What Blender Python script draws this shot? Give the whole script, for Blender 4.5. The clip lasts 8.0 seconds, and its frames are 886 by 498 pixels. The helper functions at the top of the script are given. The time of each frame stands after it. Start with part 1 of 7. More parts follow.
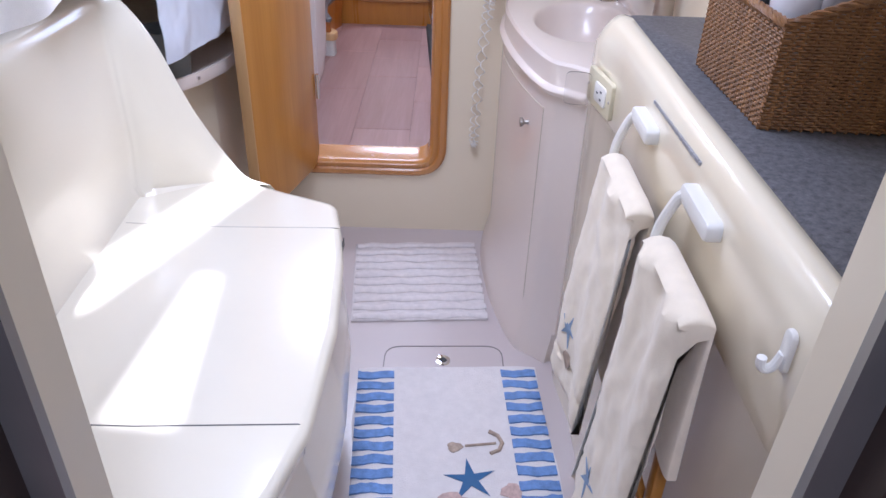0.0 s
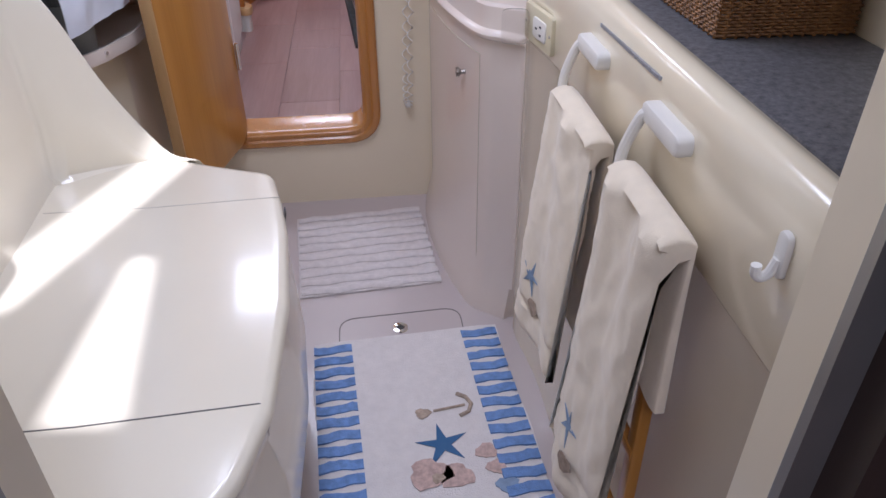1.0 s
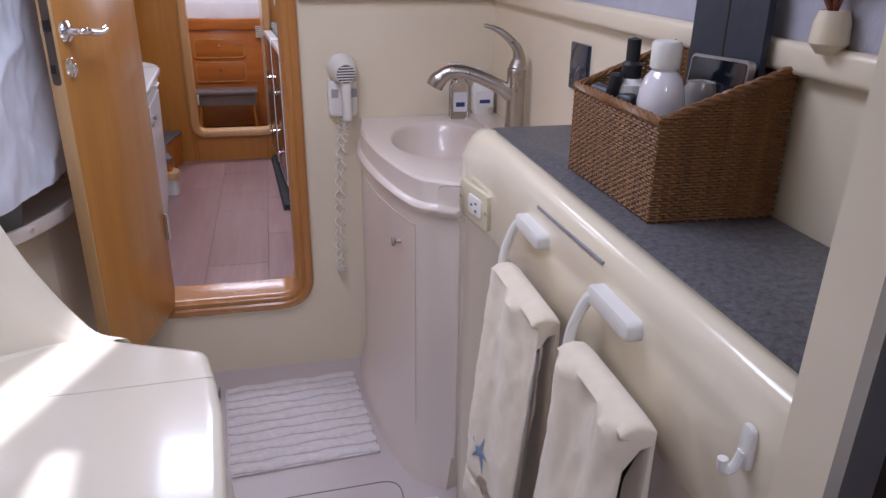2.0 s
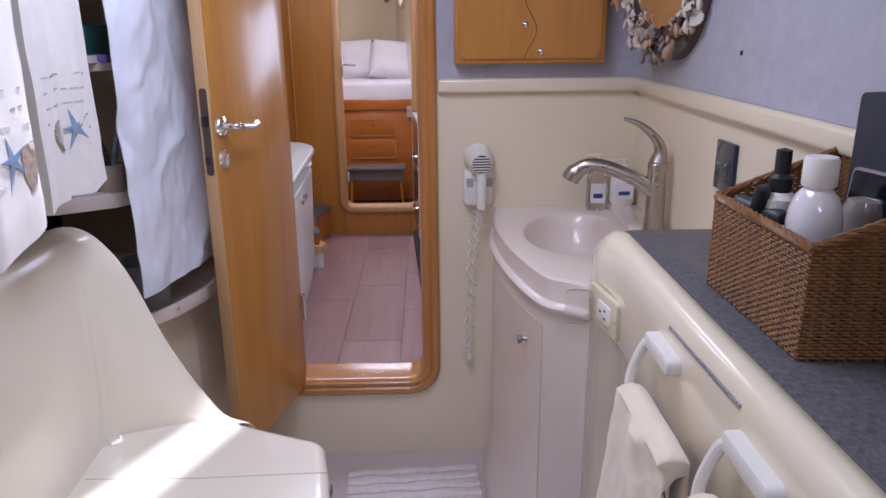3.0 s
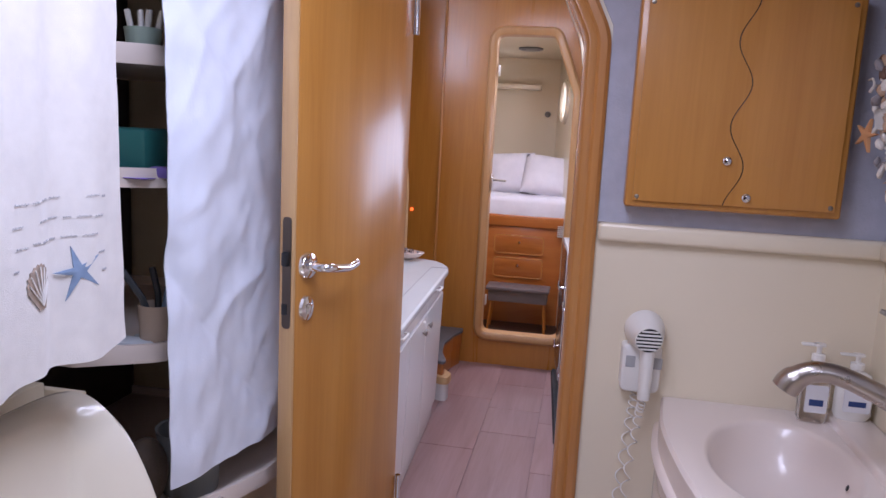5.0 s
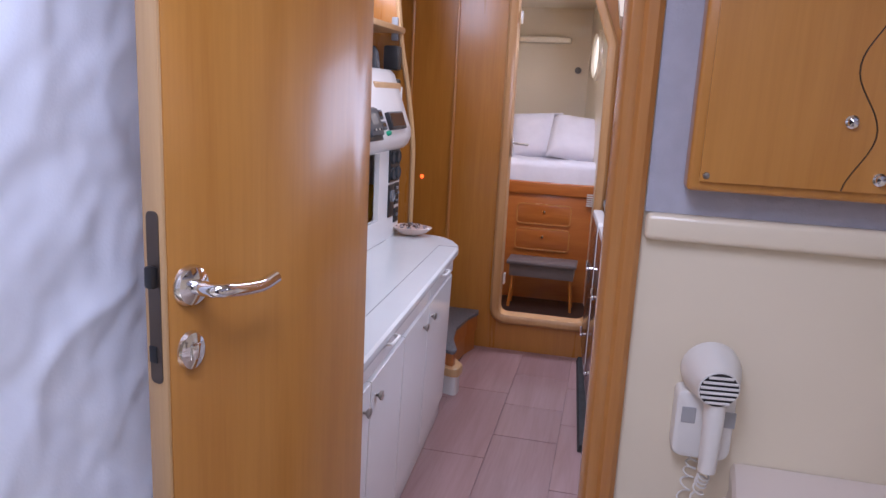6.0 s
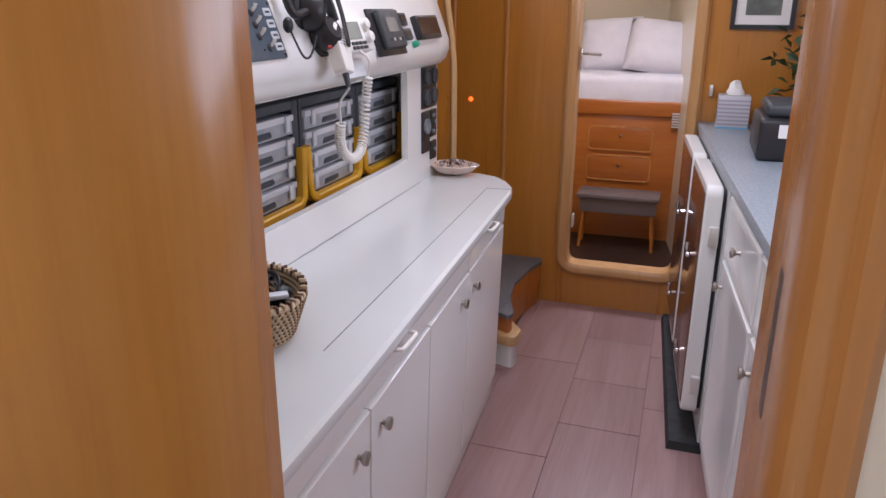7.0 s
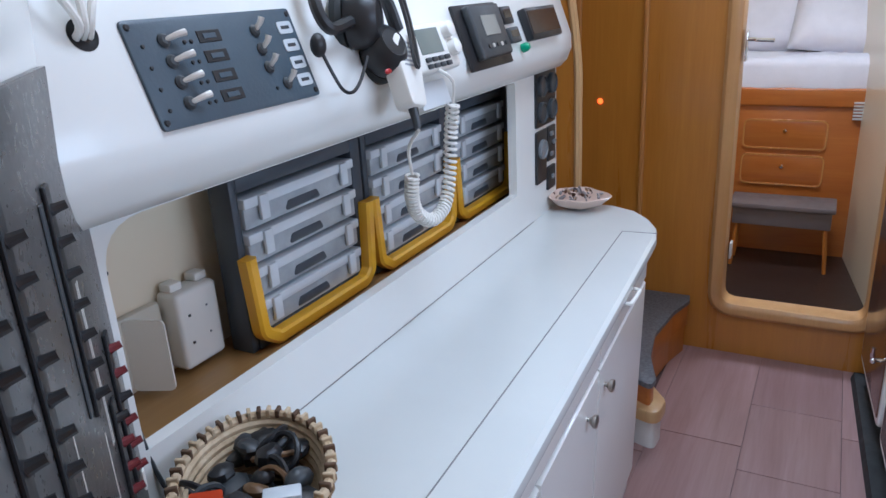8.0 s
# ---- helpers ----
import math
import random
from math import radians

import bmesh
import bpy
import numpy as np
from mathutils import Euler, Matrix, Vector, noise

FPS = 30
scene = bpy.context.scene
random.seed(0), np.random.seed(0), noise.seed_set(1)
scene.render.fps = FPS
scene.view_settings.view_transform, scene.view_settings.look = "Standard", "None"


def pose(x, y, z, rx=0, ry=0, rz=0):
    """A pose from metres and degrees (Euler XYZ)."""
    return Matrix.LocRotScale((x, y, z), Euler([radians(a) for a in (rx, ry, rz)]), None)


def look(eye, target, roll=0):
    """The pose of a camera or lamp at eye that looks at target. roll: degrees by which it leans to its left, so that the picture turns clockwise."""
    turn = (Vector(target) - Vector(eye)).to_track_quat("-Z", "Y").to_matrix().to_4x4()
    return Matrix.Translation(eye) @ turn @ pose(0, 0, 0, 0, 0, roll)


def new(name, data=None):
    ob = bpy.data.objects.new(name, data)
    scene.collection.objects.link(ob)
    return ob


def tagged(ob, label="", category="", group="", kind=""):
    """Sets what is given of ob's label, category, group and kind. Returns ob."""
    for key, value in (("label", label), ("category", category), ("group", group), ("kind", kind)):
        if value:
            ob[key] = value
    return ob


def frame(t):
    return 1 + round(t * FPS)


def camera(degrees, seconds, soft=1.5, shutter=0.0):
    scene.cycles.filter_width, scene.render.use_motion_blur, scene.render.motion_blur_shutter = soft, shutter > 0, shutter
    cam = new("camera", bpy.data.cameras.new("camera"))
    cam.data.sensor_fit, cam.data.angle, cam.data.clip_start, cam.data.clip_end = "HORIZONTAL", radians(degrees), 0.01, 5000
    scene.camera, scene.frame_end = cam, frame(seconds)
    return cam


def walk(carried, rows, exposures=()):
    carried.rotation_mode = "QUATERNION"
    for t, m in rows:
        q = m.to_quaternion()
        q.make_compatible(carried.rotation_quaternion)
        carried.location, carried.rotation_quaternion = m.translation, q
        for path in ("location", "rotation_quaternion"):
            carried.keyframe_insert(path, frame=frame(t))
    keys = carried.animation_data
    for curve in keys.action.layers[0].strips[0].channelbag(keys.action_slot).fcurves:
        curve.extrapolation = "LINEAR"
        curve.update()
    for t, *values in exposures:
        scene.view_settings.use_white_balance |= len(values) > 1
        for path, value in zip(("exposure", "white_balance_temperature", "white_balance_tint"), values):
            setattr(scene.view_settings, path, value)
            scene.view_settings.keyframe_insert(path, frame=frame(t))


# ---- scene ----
cam = camera(62.4, 8.0)
PATH = [
    (0, (0.058, 0.328, 1.364), (0.074, 2.022, 0.301), 2.0),
    (0.5, (0.055, 0.344, 1.297), (0.083, 1.915, 0.06), -1.4),
    (1, (0.037, 0.368, 1.296), (0.215, 2.017, 0.178), -0.7),
    (1.2, (0.026, 0.378, 1.306), (0.341, 2.088, 0.318), 1.1),
    (2.3, (0.007, 0.407, 1.34), (0.421, 2.213, 0.587), 0.7),
    (2.5, (0.011, 0.414, 1.345), (0.362, 2.24, 0.609), 1.0),
    (3, (0.051, 0.462, 1.375), (0.087, 2.375, 0.791), -0.6),
    (3.5, (0.087, 0.536, 1.393), (-0.107, 2.465, 0.902), -0.6),
    (4, (0.069, 0.643, 1.405), (-0.162, 2.596, 1.039), 1.6),
    (4.5, (0.037, 0.77, 1.412), (-0.256, 2.727, 1.121), 3.5),
    (4.7, (0.038, 0.848, 1.411), (-0.281, 2.8, 1.111), 3.5),
    (5.8, (0.044, 1.368, 1.379), (-0.395, 3.282, 0.998), 2.0),
    (6, (0.025, 1.478, 1.388), (-0.402, 3.386, 0.968), 2.9),
    (6.5, (-0.003, 1.77, 1.377), (-0.446, 3.654, 0.874), 2.5),
    (7, (-0.048, 2.126, 1.325), (-0.642, 3.93, 0.696), 0.3),
    (7.5, (-0.127, 2.447, 1.305), (-0.908, 4.151, 0.608), -1.6),
    (8, (-0.218, 2.687, 1.351), (-1.121, 4.341, 0.68), -3.2),
]
walk(cam, [(t, look(eye, target, roll)) for t, eye, target, roll in PATH],
     exposures=[(0, 0.43, 5300, 21), (0.5, 0.1, 5350, 19), (1, -0.09, 5600, 21), (2.5, -0.2, 5600, 25), (3.5, -0.2, 5550, 27), (4.5, -0.1, 5500, 29), (6, -0.12, 5400, 28), (6.5, -0.15, 5600, 26), (7, -0.17, 5850, 23), (7.5, 0.06, 5600, 16), (8, -0.14, 5050, 9)])

# ---- world and light ----
world = bpy.data.worlds.new("daylight")
scene.world = world
world.use_nodes = True
wn = world.node_tree.nodes
sky = wn.new("ShaderNodeTexSky")
sky.sky_type, sky.sun_disc = "NISHITA", False
sky.sun_elevation, sky.sun_rotation = radians(81), radians(83)
world.node_tree.links.new(sky.outputs[0], wn["Background"].inputs[0])
wn["Background"].inputs[1].default_value = 0.1


def lamp(name, kind, energy, m, colour=(1, 1, 1), size=(1, 1), angle=0.5):
    data = bpy.data.lights.new(name, kind)
    data.energy, data.color = energy, colour
    if kind == "AREA":
        data.shape, data.size, data.size_y = "RECTANGLE", size[0], size[1]
    if kind == "SUN":
        data.angle = radians(angle)
    ob = new(name, data)
    ob.matrix_world = m
    return ob


SUN_FROM = Vector((0.16, 0.02, 1.0))
lamp("sun", "SUN", 5.0, look(SUN_FROM, (0, 0, 0)), (1.0, 0.96, 0.9), angle=1.6)
# daylight lamps at the hatch and windows, with added fill lamps among them
lamp("bath_hatch_light", "AREA", 9.8, pose(-0.13, 1.62, 1.945), (0.93, 0.96, 1.0), (0.34, 0.70))
# added fill behind the camera; its ceiling opening is unseen
lamp("cabin_fill_light", "AREA", 14, pose(0.05, -0.25, 2.08), (0.95, 0.97, 1.0), (0.7, 0.7))
# added fill just under the solid passage headliner, in place of light from above
lamp("passage_fill_light", "AREA", 13, pose(-0.30, 3.75, 2.24), (0.93, 0.96, 1.0), (0.5, 0.7))
lamp("galley_window_light", "AREA", 9, look((0.74, 3.75, 1.45), (-0.6, 3.75, 1.0)), (0.86, 0.93, 1.0), (1.1, 0.38))
lamp("saloon_window_light", "AREA", 13, look((-1.125, 4.0, 2.02), (0.0, 4.3, 1.95)), (0.90, 0.95, 1.0), (1.2, 0.40))
# added fill for the forward cabin, over a ceiling opening kept out of sight
lamp("fore_fill_light", "AREA", 24, pose(-0.35, 5.86, 2.20), (0.93, 0.96, 1.0), (0.5, 0.5))

# ---- helpers ----


def nodes_of(name):
    mat = bpy.data.materials.new(name)
    mat.use_nodes = True
    nt = mat.node_tree
    return mat, nt, nt.nodes["Principled BSDF"]


def ramp(nt, fac, stops):
    r = nt.nodes.new("ShaderNodeValToRGB")
    el = r.color_ramp.elements
    while len(el) < len(stops):
        el.new(0.5)
    for e, (p, c) in zip(el, stops):
        e.position, e.color = p, (*c, 1)
    nt.links.new(fac, r.inputs[0])
    return r.outputs[0]


def mapped(nt, scale):
    tc, mp = nt.nodes.new("ShaderNodeTexCoord"), nt.nodes.new("ShaderNodeMapping")
    mp.inputs["Scale"].default_value = scale
    nt.links.new(tc.outputs["Object"], mp.inputs[0])
    return mp.outputs[0]


def noise_of(nt, scale, detail=4, vec=(1, 1, 1), rough=0.55, distort=0.0):
    n = nt.nodes.new("ShaderNodeTexNoise")
    n.inputs["Scale"].default_value, n.inputs["Detail"].default_value = scale, detail
    n.inputs["Roughness"].default_value, n.inputs["Distortion"].default_value = rough, distort
    nt.links.new(mapped(nt, vec), n.inputs["Vector"])
    return n.outputs["Fac"]


def bump(nt, bsdf, height, strength, dist):
    b = nt.nodes.new("ShaderNodeBump")
    b.inputs["Strength"].default_value, b.inputs["Distance"].default_value = strength, dist
    nt.links.new(height, b.inputs["Height"])
    if bsdf.inputs["Normal"].links:
        nt.links.new(bsdf.inputs["Normal"].links[0].from_socket, b.inputs["Normal"])
    nt.links.new(b.outputs[0], bsdf.inputs["Normal"])


def plain(name, c, rough=0.4, metal=0.0, spread=0.06, scale=6.0, bumps=0.0, bscale=200.0, coat=0.0, grime=0.0, trans=0.0, sheen=0.0):
    """A surface with slow colour drift, fine roughness change and optional relief."""
    mat, nt, b = nodes_of(name)
    lo = tuple(max(0, v * (1 - spread)) for v in c)
    hi = tuple(min(1, v * (1 + spread)) for v in c)
    col = ramp(nt, noise_of(nt, scale, 5), [(0.3, lo), (0.7, hi)])
    if grime:
        mix = nt.nodes.new("ShaderNodeMix")
        mix.data_type, mix.blend_type = "RGBA", "MULTIPLY"
        mix.inputs["Factor"].default_value = grime
        nt.links.new(col, mix.inputs["A"])
        nt.links.new(ramp(nt, noise_of(nt, scale * 9, 6, rough=0.7), [(0.42, (0.72, 0.66, 0.58)), (0.6, (1, 1, 1))]), mix.inputs["B"])
        col = mix.outputs["Result"]
    nt.links.new(col, b.inputs["Base Color"])
    b.inputs["Metallic"].default_value = metal
    if coat:
        b.inputs["Roughness"].default_value = rough
    else:
        nt.links.new(ramp(nt, noise_of(nt, scale * 4, 4), [(0.3, (rough * 0.85,) * 3), (0.7, (min(1, rough * 1.15),) * 3)]), b.inputs["Roughness"])
    b.inputs["Coat Weight"].default_value = coat
    b.inputs["Coat Roughness"].default_value = 0.08
    b.inputs["Transmission Weight"].default_value = trans
    b.inputs["Sheen Weight"].default_value = sheen
    if bumps:
        bump(nt, b, noise_of(nt, bscale, 3), bumps, 0.002)
    return mat


def wood(name, dark, light, axis="z", rough=0.3, coat=0.3, figure=1.0):
    """Veneer with long grain along one axis."""
    mat, nt, b = nodes_of(name)
    long = {"z": (14, 14, 1.1), "y": (14, 1.1, 14), "x": (1.1, 14, 14)}[axis]
    fine = {"z": (120, 120, 5), "y": (120, 5, 120), "x": (5, 120, 120)}[axis]
    g = noise_of(nt, 1.0 * figure, 6, long, 0.6, 0.6)
    f = noise_of(nt, 1.0, 3, fine, 0.6)
    base = ramp(nt, g, [(0.25, dark), (0.75, light)])
    mix = nt.nodes.new("ShaderNodeMix")
    mix.data_type, mix.blend_type = "RGBA", "MULTIPLY"
    mix.inputs["Factor"].default_value = 0.2
    nt.links.new(base, mix.inputs["A"])
    nt.links.new(ramp(nt, f, [(0.35, (0.7, 0.62, 0.55)), (0.6, (1, 1, 1))]), mix.inputs["B"])
    nt.links.new(mix.outputs["Result"], b.inputs["Base Color"])
    nt.links.new(ramp(nt, g, [(0.2, (rough * 0.9,) * 3), (0.8, (rough * 1.2,) * 3)]), b.inputs["Roughness"])
    b.inputs["Coat Weight"].default_value, b.inputs["Coat Roughness"].default_value = coat, 0.15
    bump(nt, b, f, 0.06, 0.001)
    return mat


def vary(mat, amount):
    """Lets each piece differ a little in tone from its neighbours."""
    nt = mat.node_tree
    b = nt.nodes["Principled BSDF"]
    src = b.inputs["Base Color"].links[0].from_socket
    info, mix = nt.nodes.new("ShaderNodeObjectInfo"), nt.nodes.new("ShaderNodeMix")
    mix.data_type, mix.blend_type = "RGBA", "MULTIPLY"
    mix.inputs["Factor"].default_value = 1.0
    nt.links.new(src, mix.inputs["A"])
    nt.links.new(ramp(nt, info.outputs["Random"], [(0, (1 - amount, 1 - amount * 1.1, 1 - amount)), (1, (1, 1, 1))]), mix.inputs["B"])
    nt.links.new(mix.outputs["Result"], b.inputs["Base Color"])
    return mat


def speckle(name, stops, scale, rough=0.3, bumps=0.0):
    mat, nt, b = nodes_of(name)
    nt.links.new(ramp(nt, noise_of(nt, scale, 6, rough=0.75), stops), b.inputs["Base Color"])
    b.inputs["Roughness"].default_value = rough
    if bumps:
        bump(nt, b, noise_of(nt, scale * 1.5, 4), bumps, 0.002)
    return mat


def glass(name, c, rough=0.0, ior=1.45):
    mat, nt, b = nodes_of(name)
    b.inputs["Base Color"].default_value = (*c, 1)
    b.inputs["Roughness"].default_value, b.inputs["IOR"].default_value = rough, ior
    b.inputs["Transmission Weight"].default_value = 1
    return mat


def glow(name, c, strength):
    mat, nt, b = nodes_of(name)
    b.inputs["Base Color"].default_value = (*c, 1)
    b.inputs["Emission Color"].default_value = (*c, 1)
    b.inputs["Emission Strength"].default_value = strength
    return mat


def merge(bm, other):
    me = bpy.data.meshes.new("scratch")
    other.to_mesh(me)
    other.free()
    bm.from_mesh(me)
    bpy.data.meshes.remove(me)


def box(bm, x0, x1, y0, y1, z0, z1, bev=0.0, seg=2, m=None):
    t = bmesh.new()
    bmesh.ops.create_cube(t, size=1)
    for v in t.verts:
        v.co = Vector(((x0 + x1) / 2 + v.co.x * (x1 - x0), (y0 + y1) / 2 + v.co.y * (y1 - y0), (z0 + z1) / 2 + v.co.z * (z1 - z0)))
    if bev:
        bmesh.ops.bevel(t, geom=t.edges[:], offset=bev, segments=seg, affect="EDGES", profile=0.5)
    if m:
        t.transform(m)
    merge(bm, t)
    return bm


def cyl(bm, p0, p1, r, seg=16, r2=None, bev=0.0):
    t = bmesh.new()
    p0, p1 = Vector(p0), Vector(p1)
    d = p1 - p0
    bmesh.ops.create_cone(t, cap_ends=True, segments=seg, radius1=r, radius2=r if r2 is None else r2, depth=d.length)
    if bev:
        bmesh.ops.bevel(t, geom=[e for e in t.edges if any(len(f.verts) > 4 for f in e.link_faces)], offset=bev, segments=2, affect="EDGES")
    t.transform(Matrix.Translation((p0 + p1) / 2) @ d.to_track_quat("Z", "Y").to_matrix().to_4x4())
    merge(bm, t)
    return bm


def ball(bm, c, r, seg=12, scale=(1, 1, 1)):
    t = bmesh.new()
    bmesh.ops.create_uvsphere(t, u_segments=seg, v_segments=max(6, seg * 2 // 3), radius=1)
    for v in t.verts:
        v.co = Vector(c) + Vector((v.co.x * r * scale[0], v.co.y * r * scale[1], v.co.z * r * scale[2]))
    merge(bm, t)
    return bm


def loft(bm, rings, close_ring=True, cap0=False, cap1=False):
    vs = [[bm.verts.new(p) for p in ring] for ring in rings]
    n = len(vs[0])
    for a, b in zip(vs, vs[1:]):
        for i in range(n if close_ring else n - 1):
            j = (i + 1) % n
            bm.faces.new((a[i], a[j], b[j], b[i]))
    if cap0:
        bm.faces.new(vs[0][::-1])
    if cap1:
        bm.faces.new(vs[-1])
    return bm


def tube(bm, pts, r, seg=8, taper=None):
    pts = [Vector(p) for p in pts]
    rings, up = [], Vector((0.3, 0.2, 1)).normalized()
    for i, p in enumerate(pts):
        d = (pts[min(i + 1, len(pts) - 1)] - pts[max(i - 1, 0)]).normalized()
        side = d.cross(up)
        if side.length < 1e-3:
            side = d.cross(Vector((1, 0, 0)))
        side.normalize()
        up = side.cross(d).normalized()
        rr = r if taper is None else r * taper[i]
        rings.append([p + (side * math.cos(a) + up * math.sin(a)) * rr for a in (2 * math.pi * k / seg for k in range(seg))])
    return loft(bm, rings, True, True, True)


def lathe(bm, profile, c=(0, 0, 0), seg=24, sx=1.0, sy=1.0, m=None, cap=True):
    t = bmesh.new()
    rings = [[Vector((r * sx * math.cos(a), r * sy * math.sin(a), z)) for a in (2 * math.pi * k / seg for k in range(seg))] for r, z in profile]
    loft(t, rings, True, cap and profile[0][0] > 0, cap and profile[-1][0] > 0)
    t.transform((m if m else Matrix.Translation(c)))
    merge(bm, t)
    return bm


def rounded(poly, radii, seg=6):
    """A closed 2D outline with filleted corners."""
    out, n = [], len(poly)
    for i, p in enumerate(poly):
        p, a, b = Vector(p), Vector(poly[i - 1]), Vector(poly[(i + 1) % n])
        r = radii[i] if isinstance(radii, (list, tuple)) else radii
        if r <= 0:
            out.append(p)
            continue
        u, v = (a - p).normalized(), (b - p).normalized()
        d = r / math.tan(max(0.05, u.angle(v) / 2))
        d = min(d, (a - p).length * 0.49, (b - p).length * 0.49)
        s, e = p + u * d, p + v * d
        for k in range(seg + 1):
            t = k / seg
            out.append(s * (1 - t) ** 2 + p * 2 * t * (1 - t) + e * t * t)
    return out


def inset(loop, d):
    """Moves a closed counter-clockwise 2D loop inwards by d."""
    out, n = [], len(loop)
    for i in range(n):
        a, p, b = loop[i - 1], loop[i], loop[(i + 1) % n]
        e1, e2 = (p - a), (b - p)
        n1, n2 = Vector((-e1.y, e1.x)), Vector((-e2.y, e2.x))
        nn = (n1.normalized() if n1.length else n1) + (n2.normalized() if n2.length else n2)
        nn = nn.normalized() if nn.length else nn
        c = max(0.4, nn.dot(n1.normalized()) if n1.length else 1)
        out.append(p + nn * (d / c))
    return out


def curve(points, n=10):
    """A smooth open curve through a few points (Catmull-Rom)."""
    pts = [Vector(p) for p in points]
    pts = [pts[0] * 2 - pts[1]] + pts + [pts[-1] * 2 - pts[-2]]
    out = []
    for i in range(1, len(pts) - 2):
        a, b, c, d = pts[i - 1:i + 3]
        for k in range(n):
            t = k / n
            out.append(0.5 * ((2 * b) + (c - a) * t + (2 * a - 5 * b + 4 * c - d) * t * t + (3 * b - a - 3 * c + d) * t ** 3))
    out.append(pts[-2])
    return out


def on_xz(y):
    return lambda u, v, w: Vector((u, y + w, v))


def on_yz(x):
    return lambda u, v, w: Vector((x + w, u, v))


def on_xy(z):
    return lambda u, v, w: Vector((u, v, z + w))


def moulding(bm, loop, profile, at, closed=True):
    """Sweeps (inset, depth) points round a closed 2D loop."""
    rings = [[at(p.x, p.y, w) for p in inset(loop, d)] for d, w in profile]
    if closed:
        rings.append(rings[0])
    return loft(bm, rings)


def slab(bm, loop, w0, w1, at, bev=0.0):
    """A solid plate over a 2D outline, with softened front edge at w1."""
    prof = [(0, w0), (0, w1)] if not bev else [(0, w0), (0, w1 - (bev if w1 > w0 else -bev)), (bev * 0.3, w1 - (bev * 0.3 if w1 > w0 else -bev * 0.3)), (bev, w1)]
    rings = [[at(p.x, p.y, w) for p in inset(loop, d)] for d, w in prof]
    return loft(bm, rings, True, True, True)


def pierced(bm, outer, holes, w0, w1, at):
    """A plate with thickness and openings that go through it."""
    for w in (w0, w1):
        edges = []
        for loop in (outer, *holes):
            vs = [bm.verts.new(at(p[0], p[1], w)) for p in loop]
            edges += [bm.edges.new((vs[i], vs[(i + 1) % len(vs)])) for i in range(len(vs))]
        bmesh.ops.triangle_fill(bm, use_beauty=True, use_dissolve=False, edges=edges)
    for loop in (outer, *holes):
        a = [bm.verts.new(at(p[0], p[1], w0)) for p in loop]
        b = [bm.verts.new(at(p[0], p[1], w1)) for p in loop]
        for i in range(len(a)):
            j = (i + 1) % len(a)
            bm.faces.new((a[i], a[j], b[j], b[i]))
    bmesh.ops.remove_doubles(bm, verts=bm.verts[:], dist=1e-5)
    return bm


def part(name, bm, mat, parent=None, label="", angle=35):
    bmesh.ops.recalc_face_normals(bm, faces=bm.faces[:])
    me = bpy.data.meshes.new(name)
    bm.to_mesh(me)
    bm.free()
    me.polygons.foreach_set("use_smooth", [True] * len(me.polygons))
    me.set_sharp_from_angle(angle=radians(angle))
    me.materials.append(mat)
    ob = new(name, me)
    if parent:
        ob.parent = parent
        base = parent.matrix_world if not parent.parent else parent.parent.matrix_world @ parent.matrix_parent_inverse
        if parent.type == "EMPTY":
            ob.matrix_parent_inverse = Matrix.Translation(-parent.location)
    return tagged(ob, label)


def thing(name, base, label, category, group="", kind=""):
    return tagged(new(name), label, category, group, kind) if base is None else placed(name, base, label, category, group, kind)


def placed(name, base, label, category, group="", kind=""):
    ob = new(name)
    ob.location = base
    ob.empty_display_size = 0.05
    return tagged(ob, label, category, group, kind)


def single(name, bm, mat, label, category, group="", kind="", angle=35):
    return tagged(part(name, bm, mat, None, "", angle), label, category, group, kind)


# ---- materials ----
CREAM = plain("cream_gelcoat", (0.80, 0.705, 0.53), 0.32, spread=0.015, scale=2.0, coat=0.3)
# glossier copy of CREAM, lightened so the vanity's brighter light sits in its colour
VANITY = plain("lit_glossy_cream_gelcoat", (0.87, 0.785, 0.60), 0.2, spread=0.02, scale=2.5, coat=0.6)
GEL = plain("white_gelcoat", (0.86, 0.80, 0.665), 0.22, spread=0.025, scale=2.5, coat=0.5)
PINKGEL = plain("shell_gelcoat", (0.80, 0.705, 0.635), 0.3, spread=0.012, scale=1.5, coat=0.4)
LINER = plain("lavender_wall_liner", (0.44, 0.44, 0.50), 0.9, spread=0.06, scale=30, bumps=0.5, bscale=160)
BEECH = wood("beech_veneer", (0.45, 0.188, 0.028), (0.56, 0.260, 0.050), "z", 0.3)
BEECH_X = wood("beech_veneer_across", (0.52, 0.215, 0.038), (0.62, 0.285, 0.065), "x", 0.3)
TRIMWOOD = wood("beech_trim", (0.46, 0.19, 0.045), (0.57, 0.27, 0.075), "z", 0.25, 0.5)
PALEWOOD = wood("pale_beech_edge", (0.52, 0.31, 0.13), (0.62, 0.40, 0.19), "z", 0.35)
CHERRY = wood("cherry_veneer", (0.42, 0.132, 0.013), (0.55, 0.20, 0.024), "z", 0.3, 0.4)
CHERRY_X = wood("cherry_veneer_across", (0.38, 0.105, 0.014), (0.50, 0.17, 0.026), "x", 0.32, 0.4)
GOLDEN = wood("golden_veneer", (0.40, 0.148, 0.0135), (0.51, 0.213, 0.025), "z", 0.28, 0.45)
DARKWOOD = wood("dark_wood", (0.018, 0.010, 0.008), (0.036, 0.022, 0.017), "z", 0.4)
FLOORWOOD = vary(wood("pink_washed_plank", (0.30, 0.170, 0.157), (0.455, 0.295, 0.28), "y", 0.32, 0.3), 0.22)
